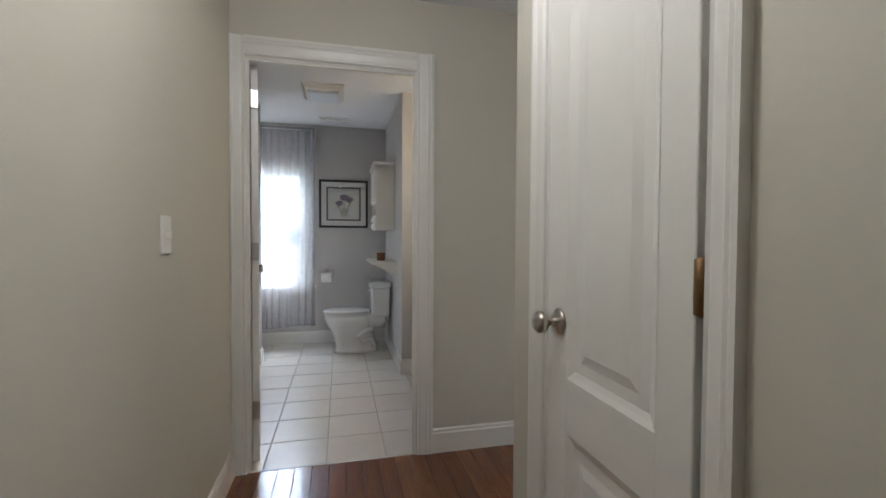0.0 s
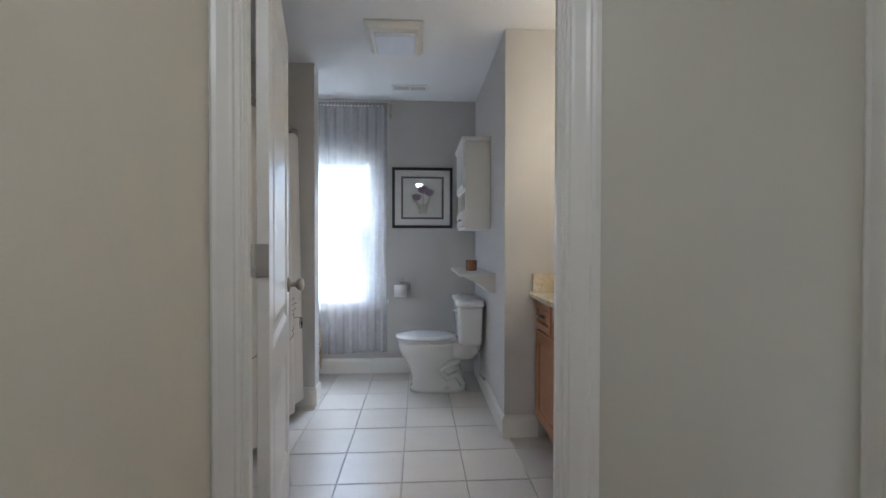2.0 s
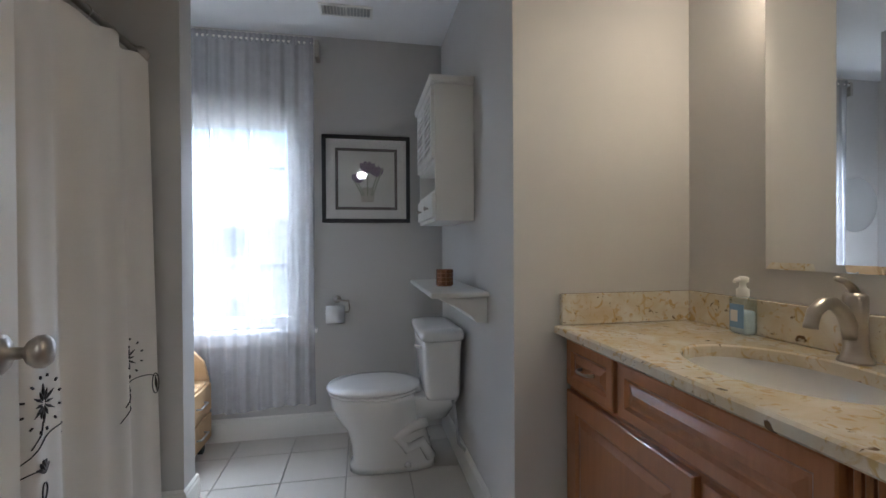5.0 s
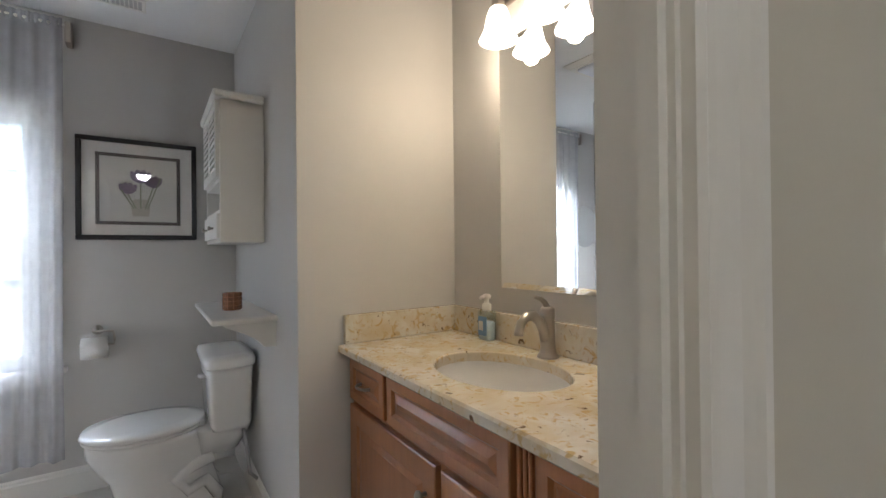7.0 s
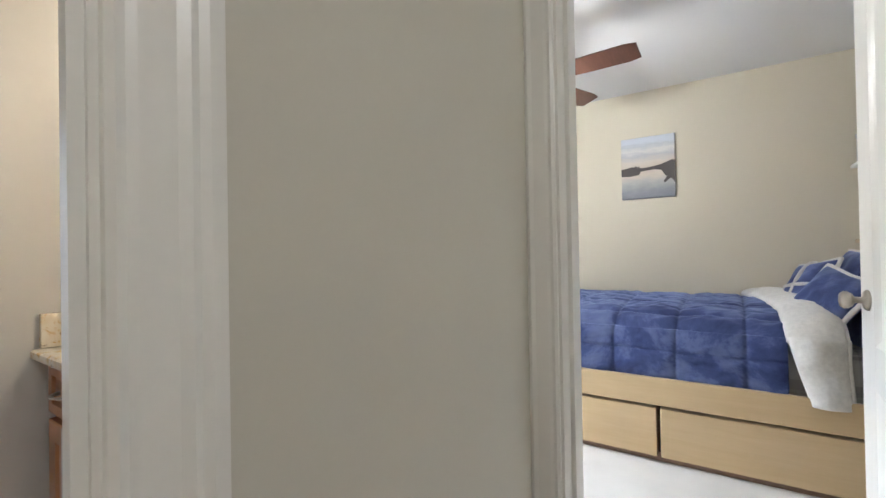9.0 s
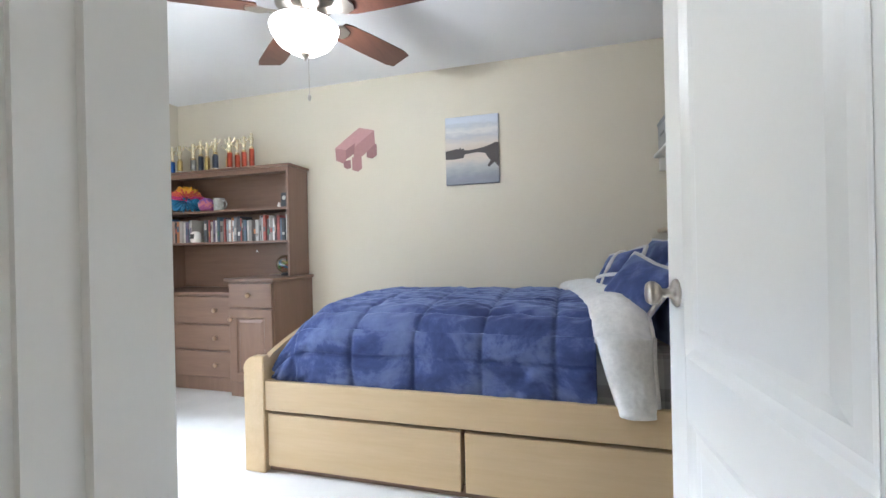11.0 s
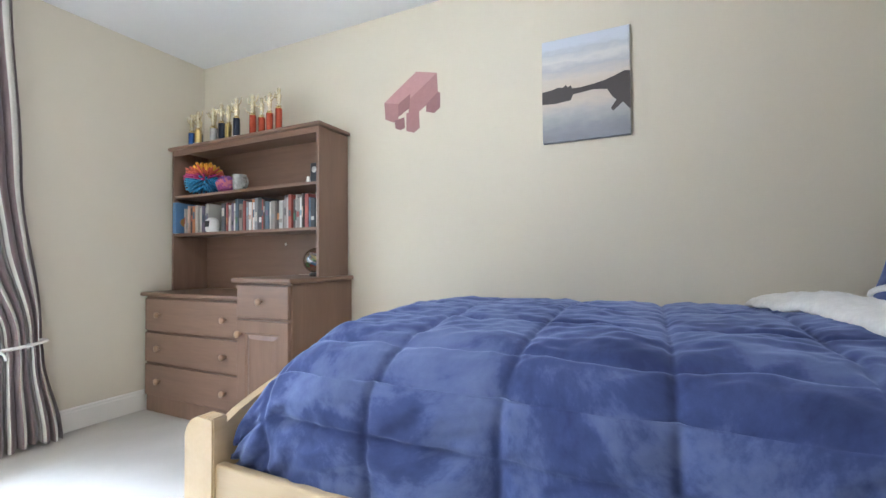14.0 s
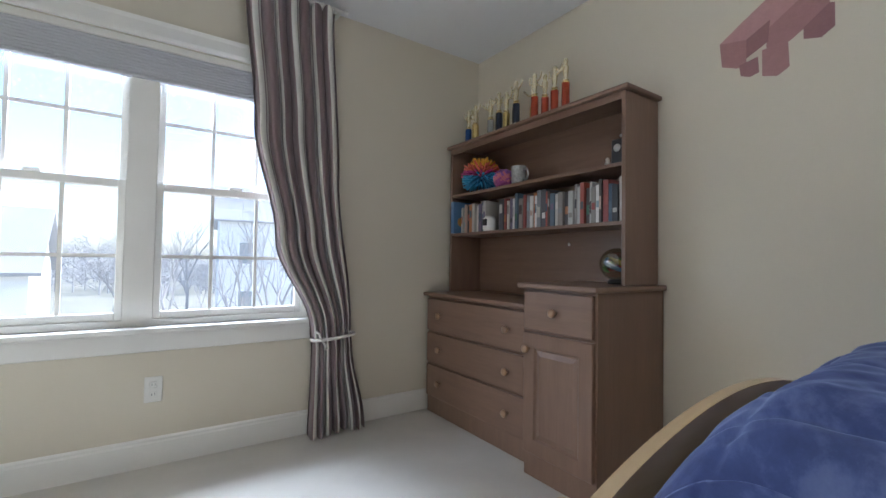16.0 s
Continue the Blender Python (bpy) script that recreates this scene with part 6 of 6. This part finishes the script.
part("canvas", box(CVX, CYA, CVZ0, 4.108, CYB, CVZ1, 0.003), lake_material(), cv)
SHORE = plain("print_shore", (0.075, 0.065, 0.062), 0.7)
w = CYB - CYA
for nm in ("shore",):
    # the far shore, highest at one side, with a small stand of trees at the other
    up = [(0.0, 0.575), (0.06, 0.585), (0.16, 0.555), (0.28, 0.525), (0.40, 0.510), (0.55, 0.497), (0.64, 0.500), (0.66, 0.535), (0.69, 0.515), (0.72, 0.545), (0.75, 0.520), (0.80, 0.530), (0.88, 0.515), (1.0, 0.505)]
    dn = [(1.0, 0.385), (0.85, 0.375), (0.66, 0.388), (0.63, 0.44), (0.40, 0.458), (0.25, 0.44), (0.19, 0.36), (0.15, 0.33), (0.21, 0.26), (0.19, 0.23), (0.08, 0.30), (0.0, 0.22)]
    own = bmesh.new()
    own.faces.new([own.verts.new((CVX - 0.0008, CYA + w * a, CVZ0 + (CVZ1 - CVZ0) * b)) for a, b in up + dn])
    part(nm, own, SHORE, cv, "dark printed shoreline")

st = thing("wall_sticker", (4.11, 3.17, 1.79), "flat pink wall sticker made of plain blocky shapes", "wall sticker")


def flat(points, mat, name, lift):
    own = bmesh.new()
    own.faces.new([own.verts.new((4.109 - lift, y, z)) for y, z in points])
    part(name, own, mat, st)


# plain blocks: a long body, a short block before it, three stubs
def block(points, mat, name, lift):
    """A flat patch, its outline in millimetres from the sticker's corner."""
    flat([(3.356 - a / 1000, 1.702 + b / 1000) for a, b in points], mat, name, lift)


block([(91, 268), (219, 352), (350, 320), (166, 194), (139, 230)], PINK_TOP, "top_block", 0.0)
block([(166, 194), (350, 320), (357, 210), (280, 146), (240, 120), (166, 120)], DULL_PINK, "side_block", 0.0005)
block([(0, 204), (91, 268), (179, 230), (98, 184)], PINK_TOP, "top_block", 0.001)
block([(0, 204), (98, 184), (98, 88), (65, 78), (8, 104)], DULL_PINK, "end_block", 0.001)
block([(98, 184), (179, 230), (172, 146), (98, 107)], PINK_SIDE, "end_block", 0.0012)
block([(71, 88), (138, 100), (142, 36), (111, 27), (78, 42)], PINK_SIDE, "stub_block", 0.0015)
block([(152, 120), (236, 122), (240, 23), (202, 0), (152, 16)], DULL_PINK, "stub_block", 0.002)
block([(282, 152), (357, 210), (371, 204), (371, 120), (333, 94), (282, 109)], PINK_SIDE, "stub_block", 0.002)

ws = thing("wall_shelf", (3.0, 0.8, 1.65), "long white painted shelf with curved brackets over the bed", "shelf")
part("board", box(2.05, 0.657, 1.635, 4.108, 0.985, 1.656, 0.005, seg=2), WHITE, ws)
part("ledger", box(2.05, 0.657, 1.550, 4.090, 0.676, 1.635, 0.003), WHITE, ws)
part("end_cleat", box(4.090, 0.676, 1.550, 4.109, 0.950, 1.635, 0.003), WHITE, ws)
for bx in (3.20, 2.40):
    pr = [(0, 0), (0.26, 0), (0.262, -0.012)] + [(0.262 - 0.215 * math.sin(a), -0.012 - 0.20 * (1 - math.cos(a))) for a in [math.pi / 2 * i / 10 for i in range(1, 11)]] + [(0.03, -0.245), (0, -0.25)]
    part("bracket", extrude(pr, (bx - 0.012, 0.676, 1.635), (0, 1, 0), (0, 0, 1), (0.024, 0, 0)), WHITE, ws, "curved white bracket")


def storage_box(x0, x1, colour, label, mark=False):
    c = plain("box_card", colour, 0.6)
    root = thing("storage_box", ((x0 + x1) / 2, 0.86, 1.656), label, "storage box", "boxes on the wall shelf")
    part("body", box(x0, 0.675, 1.6565, x1, 0.960, 1.845, 0.004), c, root)
    part("rim", frame_rim(x0, x1), c, root)
    xm = (x0 + x1) / 2
    # no hole is cut: card colour darkened to paint the slot's shade
    part("grip_slot", box(xm - 0.055, 0.9595, 1.752, xm + 0.055, 0.9618, 1.767, 0.001), plain("slot_shade", tuple(v * 0.35 for v in colour)), root, "hand slot, its shade put into a darkened card colour")
    if mark:
        part("label_card", box(xm - 0.06, 0.9616, 1.734, xm - 0.005, 0.9632, 1.750), PAPER, root, "white label strip")
    return root


def frame_rim(x0, x1):
    """A folded rim that runs round the top of a box."""
    bm = bmesh.new()
    rings = []
    for out, z in ((0.0, 1.830), (0.004, 1.830), (0.004, 1.850), (0.0, 1.850)):
        rings.append([bm.verts.new(v) for v in ((x0 - out, 0.675 - out, z), (x1 + out, 0.675 - out, z), (x1 + out, 0.960 + out, z), (x0 - out, 0.960 + out, z))])
    for a, b in zip(rings, rings[1:] + rings[:1]):
        for i in range(4):
            bm.faces.new((a[i], a[(i + 1) % 4], b[(i + 1) % 4], b[i]))
    return bm


storage_box(3.825, 4.07, (0.34, 0.34, 0.33), "grey cloth-covered storage box on the shelf")
storage_box(3.44, 3.81, (0.50, 0.27, 0.05), "orange storage box with a hand slot on the shelf")
storage_box(3.045, 3.425, (0.05, 0.10, 0.33), "blue storage box with a white label on the shelf", True)
storage_box(2.65, 3.03, (0.50, 0.27, 0.05), "orange storage box with a hand slot on the shelf")
storage_box(2.255, 2.635, (0.05, 0.10, 0.33), "blue storage box on the shelf")

lap = thing("game_console", (3.84, 0.85, 1.168), "white and grey slim device leaning on the headboard shelf", "device")
bm = box(-0.11, -0.02, 0, 0.11, 0.02, 0.20, 0.006)
bm.transform(pose(3.82, 0.835, 1.170, -14, 0, 0))
part("body", bm, plain("device_grey", (0.40, 0.40, 0.42), 0.4), lap)
bm = box(-0.112, 0.018, 0, 0.112, 0.026, 0.052, 0.003)
bm.transform(pose(3.82, 0.845, 1.172, -6, 0, 0))
part("front_strip", bm, WHITE, lap, "white front strip")
bm = box(-0.07, 0.0255, 0.018, 0.07, 0.028, 0.034)
bm.transform(pose(3.82, 0.845, 1.172, -6, 0, 0))
part("slot", bm, plain("slot_grey", (0.12, 0.12, 0.13)), lap)
bar = thing("sound_bar", (3.18, 0.90, 1.168), "slim black bar lying on the headboard shelf", "sound bar")
part("body", box(2.90, 0.85, 1.1685, 3.30, 0.89, 1.193, 0.006, seg=2), BLACK, bar)
cbl = thing("cable", (2.70, 1.05, 0.0), "thin dark power cable hanging by the headboard post", "cable")
part("wire", tube([(2.70, 1.036, 0.78), (2.698, 1.045, 0.66), (2.697, 1.06, 0.52), (2.695, 1.07, 0.38), (2.69, 1.05, 0.2), (2.688, 1.03, 0.01)], 0.003, 6), RUBBER, cbl, smooth=True)

ou = thing("wall_outlet", (2.18, 4.975, 0.35), "white double power outlet under the window", "outlet")
part("plate", box(2.145, 4.969, 0.293, 2.217, 4.9755, 0.412, 0.003), WHITE, ou)
for z in (0.33, 0.375):
    s = part("socket", box(2.165, 4.967, z - 0.014, 2.197, 4.970, z + 0.014, 0.004, seg=2), WHITE, ou)
    # black strips on the face paint the shade of the open slots
    for dx in (-0.006, 0.006):
        part("slot", box(2.181 + dx - 0.001, 4.9664, z - 0.005, 2.181 + dx + 0.001, 4.9672, z + 0.005), BLACK, s)

# ---- striped curtain ----


def lerp_table(t, table):
    for (a, va), (b, vb) in zip(table, table[1:]):
        if t <= b:
            k = (t - a) / (b - a)
            k = k * k * (3 - 2 * k)
            return va + (vb - va) * k
    return table[-1][1]


LEFT = ((0.0, 2.50), (0.30, 2.56), (0.55, 2.68), (0.76, 2.885), (0.80, 2.895), (1.0, 2.875))
RIGHT = ((0.0, 2.985), (0.40, 3.035), (0.76, 3.125), (0.80, 3.135), (1.0, 3.215))


def drape_at(u, v):
    x0, x1 = lerp_table(v, LEFT), lerp_table(v, RIGHT)
    tight = math.exp(-((v - 0.78) / 0.10) ** 2)
    amp = 0.024 * (1 - 0.45 * tight) + 0.010 * v
    x = x0 + (x1 - x0) * u + 0.010 * math.sin(2 * math.pi * 7.5 * u + 1.0) * (1 - 0.5 * tight)
    y = 4.872 + amp * math.sin(2 * math.pi * 7.5 * u + 0.5 * v) + 0.012 * math.sin(2 * math.pi * 3.1 * u + 2 * v) + 0.02 * tight * math.cos(math.pi * (u - 0.5) * 2) * -1
    return (x, y, 2.385 - 2.372 * v - 0.01 * math.sin(8 * u) * (v > 0.95))


dc = thing("striped_curtain", (2.9, 4.87, 2.4), "brown and cream striped curtain tied back beside the window", "curtain")
part("cloth", sheet(170, 60, drape_at, 0.0, lambda u, v: (u * 5.0, v)), STRIPES, dc, smooth=True)
bm = bmesh.new()
ring = [(3.01 + 0.122 * math.cos(a), 4.872 + 0.062 * math.sin(a), 0.545 + 0.012 * math.cos(a)) for a in [2 * math.pi * i / 24 for i in range(25)]]
join(bm, tube(ring, 0.009, 8))
join(bm, tube([(2.92, 4.815, 0.545), (2.905, 4.80, 0.575), (2.89, 4.80, 0.59)], 0.006, 6))
join(bm, tube([(2.92, 4.815, 0.545), (2.94, 4.798, 0.515), (2.945, 4.80, 0.49)], 0.006, 6))
part("tie_back", bm, LINEN, dc, "cream cord tie-back", True)
cr_ = thing("curtain_rod", (2.1, 4.88, 2.4), "white curtain rod close under the ceiling", "curtain rod")
part("rod", tube([(1.36, 4.875, 2.392), (3.03, 4.875, 2.392)], 0.010), WHITE, cr_, smooth=True)
part("finial", lathe([(0.010, 0), (0.016, 0.006), (0.016, 0.02), (0.004, 0.028)], (3.03, 4.875, 2.392), 16, "X"), WHITE, cr_, smooth=True)
part("bracket", box(3.00, 4.875, 2.383, 3.02, 4.974, 2.40, 0.002), WHITE, cr_)
for k in range(8):
    a = 2.51 + 0.066 * k
    part("ring", tube([(a, 4.875 + 0.017 * math.cos(q), 2.389 + 0.02 * math.sin(q)) for q in [2 * math.pi * i / 12 for i in range(13)]], 0.002, 6), WHITE, cr_, smooth=True)

# ---- ceiling fan ----
FZC = RZ - 0.07
fan = thing("ceiling_fan", (2.70, 2.69, RZ), "five-blade ceiling fan with dark wood blades and a lit glass bowl", "ceiling fan")
FC = (2.70, 2.69)
part("canopy", lathe([(0.070, 0), (0.072, -0.012), (0.062, -0.045), (0.04, -0.062), (0.014, -0.068)], (*FC, RZ), 28), NICKEL, fan, smooth=True)
part("down_rod", tube([(*FC, RZ - 0.06), (*FC, RZ - 0.15)], 0.012), NICKEL, fan, smooth=True)
part("motor", lathe([(0.016, -0.066), (0.05, -0.085), (0.118, -0.098), (0.132, -0.125), (0.128, -0.16), (0.105, -0.185), (0.075, -0.20), (0.07, -0.225), (0.10, -0.236), (0.108, -0.25), (0.02, -0.252)], (*FC, FZC), 32), NICKEL, fan, smooth=True)
part("bowl", lathe([(0.152, -0.252), (0.156, -0.262), (0.148, -0.29), (0.12, -0.335), (0.07, -0.368), (0.018, -0.378)], (*FC, FZC), 32), BOWL, fan, "lit frosted glass bowl", True).visible_shadow = False
part("finial", lathe([(0.018, -0.375), (0.02, -0.385), (0.008, -0.40), (0.003, -0.412)], (*FC, FZC), 16), NICKEL, fan, smooth=True)
for k in range(5):
    a = -93 + 72 * k
    m = pose(FC[0], FC[1], FZC - 0.195, 0, 0, a) @ pose(0, 0, 0, -13, 0, 0)
    prof = [(0.20, -0.055), (0.24, -0.066), (0.40, -0.073), (0.60, -0.075), (0.655, -0.062), (0.655, 0.062), (0.60, 0.075), (0.40, 0.073), (0.24, 0.066), (0.20, 0.055)]
    bm = extrude(prof, (0, 0, 0), (1, 0, 0), (0, 1, 0), (0, 0, 0.007))
    bm.transform(m)
    b = part("blade", bm, BLADE, fan, "dark wood blade")
    bm = extrude([(0.085, -0.022), (0.16, -0.018), (0.20, -0.045), (0.245, -0.03), (0.255, 0.0), (0.245, 0.03), (0.20, 0.045), (0.16, 0.018), (0.085, 0.022)], (0, 0, -0.010), (1, 0, 0), (0, 1, 0), (0, 0, 0.008))
    bm.transform(m)
    part("blade_iron", bm, NICKEL, b)
part("pull_chain", tube([(FC[0] - 0.05, FC[1] - 0.05, RZ - 0.24), (FC[0] - 0.05, FC[1] - 0.05, 1.765)], 0.0012, 5), NICKEL, fan, smooth=True)
part("chain_weight", lathe([(0.002, 0.02), (0.007, 0.012), (0.008, 0.0), (0.004, -0.010)], (FC[0] - 0.05, FC[1] - 0.05, 1.752), 12), NICKEL, fan, smooth=True)

# ---- outside ----
GRASS = material("winter_lawn", (0.24, 0.23, 0.17), 0.95, vary=0.3, scale=0.4, grain=8)
SIDING = material("house_siding", (0.72, 0.70, 0.67), 0.7, vary=0.04)
ROOF = material("roof_shingle", (0.28, 0.28, 0.29), 0.85, vary=0.15, scale=1.5)
# paler than real bark: distance haze is put into the colour
HAZED_BARK = material("hazed_bark", (0.30, 0.28, 0.27), 0.9, vary=0.2)
structure("ground", box(-3000, -3000, -3.4, 3000, 3000, -3.2), GRASS, "pale winter lawn")


def house(x, y, w, d, eave, ridge, rot, label):
    root = thing("house", (x, y, -3.2), label, "house")
    m = pose(x, y, -3.2, 0, 0, rot)
    bm = box(-w / 2, -d / 2, 0, w / 2, d / 2, eave)
    join(bm, extrude([(-d / 2, 0), (d / 2, 0), (0, ridge - eave)], (-w / 2, 0, eave), (0, 1, 0), (0, 0, 1), (w, 0, 0)))
    bm.transform(m)
    part("wall", bm, SIDING, root, "pale siding")
    bm = bmesh.new()
    for s in (1, -1):
        sl = math.atan2(ridge - eave, d / 2)
        ln = math.hypot(ridge - eave, d / 2) + 0.4
        own = box(-w / 2 - 0.3, 0, -0.06, w / 2 + 0.3, ln, 0.06)
        own.transform(pose(0, 0, ridge + 0.1, 0, 0, 0 if s > 0 else 180) @ pose(0, 0, 0, -math.degrees(sl), 0, 0))
        join(bm, own)
    bm.transform(m)
    part("roof", bm, ROOF, root, "grey shingle roof")
    for wz in (1.0, 3.8):
        for k in range(4):
            wx = -w / 2 + w * (k + 0.5) / 4
            bm = frame_bars(wx - 0.5, wx + 0.5, wz, wz + 1.4, 0.1, -d / 2 - 0.05, -d / 2 + 0.02)
            bm.transform(m)
            wf = part("window", bm, WHITE, root)
            own = box(wx - 0.4, -d / 2 - 0.02, wz + 0.1, wx + 0.4, -d / 2 - 0.005, wz + 1.3)
            own.transform(m)
            part("pane", own, plain("far_glass", (0.22, 0.23, 0.24), 0.15) if "far_glass" not in bpy.data.materials else bpy.data.materials["far_glass"], wf)
    return root


house(-6.5, 23.5, 11, 7.5, 3.7, 5.75, 4, "white sided house with a grey gable roof across the lawn")
house(11.6, 33, 11.5, 8, 6.4, 8.7, -6, "white sided house seen behind bare trees")


def bare_tree(x, y, h, seed):
    """A leafless tree: tapered trunk, forking limbs, many twigs."""
    q = random.Random(seed)
    root = thing("bare_tree", (x, y, -3.2), "leafless winter tree with thin branches", "tree")
    trunk, twigs = bmesh.new(), bmesh.new()

    def grow(p, d, ln, r, depth):
        pts, rad = [p], [r]
        for i in range(3):
            d = (d + Vector((q.uniform(-.18, .18), q.uniform(-.18, .18), q.uniform(-.03, .15)))).normalized()
            p = p + d * ln / 3
            pts.append(p)
            rad.append(r * (1 - 0.14 * (i + 1)))
        join(trunk if depth < 2 else twigs, tube(pts, rad, 6 if depth < 2 else 4))
        if depth < 4:
            for _ in range(3 if depth else 4):
                nd = (d + Vector((q.uniform(-.8, .8), q.uniform(-.8, .8), q.uniform(-.1, .6)))).normalized()
                grow(pts[q.choice((2, 3))], nd, ln * q.uniform(0.55, 0.8), r * 0.52, depth + 1)

    grow(Vector((x, y, -3.2)), Vector((0, 0, 1)), h * 0.32, h * 0.014, 0)
    part("trunk", trunk, HAZED_BARK, root)
    part("twigs", twigs, HAZED_BARK, root)


for x, y, h, s in ((4.5, 14.5, 6.4, 1), (5.3, 16.5, 6.8, 2), (3.0, 24, 7.5, 3), (7.4, 21, 7.5, 4), (0.6, 33, 8.0, 5), (4.2, 34, 8.5, 6)):
    bare_tree(x, y, h, s)
# woods colour lifted further, so that haze is painted in
HAZED_WOODS = material("far_woods", (0.36, 0.35, 0.35), 0.95, vary=0.25, scale=0.5, grain=3)
q = random.Random(11)
vs, fs = [], []


def sliver(a, b, r):
    """A thin three-sided twig from a to b."""
    d = (b - a).normalized()
    s1 = d.orthogonal().normalized()
    s2 = d.cross(s1)
    k = len(vs)
    for c in (0.0, 2.094, 4.189):
        vs.append(a + (s1 * math.cos(c) + s2 * math.sin(c)) * r)
    vs.append(b)
    fs.extend(((k, k + 1, k + 3), (k + 1, k + 2, k + 3), (k + 2, k, k + 3)))


for k in range(420):
    base = Vector((-75 + 0.36 * k + q.uniform(-2, 2), q.uniform(58, 96), -3.2))
    h = q.uniform(6.0, 10.5) * (0.75 + 0.25 * math.sin(k * 0.05))
    sliver(base, base + Vector((0, 0, h)), 0.10)
    for _ in range(70):
        z = h * q.uniform(0.08, 0.95)
        a = q.uniform(0, 6.283)
        ln = q.uniform(0.7, 2.2) * (1.15 - 0.6 * z / h)
        p = base + Vector((q.uniform(-.5, .5), q.uniform(-.5, .5), z))
        sliver(p, p + Vector((math.cos(a) * ln, math.sin(a) * ln, q.uniform(0.1, 0.9) * ln)), 0.05)
me = bpy.data.meshes.new("far_woods")
me.from_pydata(vs, [], fs)
me.materials.append(HAZED_WOODS)
tagged(new("far_woods", me), "hazy line of leafless woods beyond the lawn", "woods", kind="stuff")

# ---- floor pieces ----
me = bpy.data.meshes.new("tile")
bm = box(-0.1510, -0.1510, -0.010, 0.1510, 0.1510, 0.0, 0.0025)
bm.to_mesh(me)
bm.free()
me.materials.append(TILE)
for i in range(-4, 6):
    for j in range(-5, 5):
        x, y = -0.425 + 0.3065 * i + 0.153, 3.588 + 0.307 * j + 0.153
        if x > 1.10 or x < -1.60 or y > 4.70 or y < 2.19:
            continue
        t = new("tile", me)
        t.parent = bath_floor
        t.location = (x, y, random.uniform(-0.0008, 0.0004))
meshes = []
for ln in (0.9, 1.2, 0.6):
    me = bpy.data.meshes.new("plank")
    bm = box(-0.0408, 0, -0.012, 0.0408, ln - 0.0012, 0.0, 0.0015)
    bm.to_mesh(me)
    bm.free()
    me.materials.append(PLANK)
    meshes.append((me, ln))
q = random.Random(4)
for i in range(23):
    x = -0.64 + 0.0825 * i
    y, end = -1.2 - q.uniform(0, 0.6), 2.06
    while y < end - 0.02:
        mesh, ln = q.choice(meshes)
        if y + ln > end:
            fit_ln = end - y
            me = bpy.data.meshes.new("plank")
            bm = box(-0.0408, 0, -0.012, 0.0408, fit_ln - 0.001, 0.0, 0.0015)
            bm.to_mesh(me)
            bm.free()
            me.materials.append(PLANK)
            mesh, ln = me, fit_ln
        if not (x > 0.47 and y + ln < 1.05) and x < 1.22:
            p = new("plank", mesh)
            p.parent = hall_floor
            p.location = (x, y, 0)
        y += ln
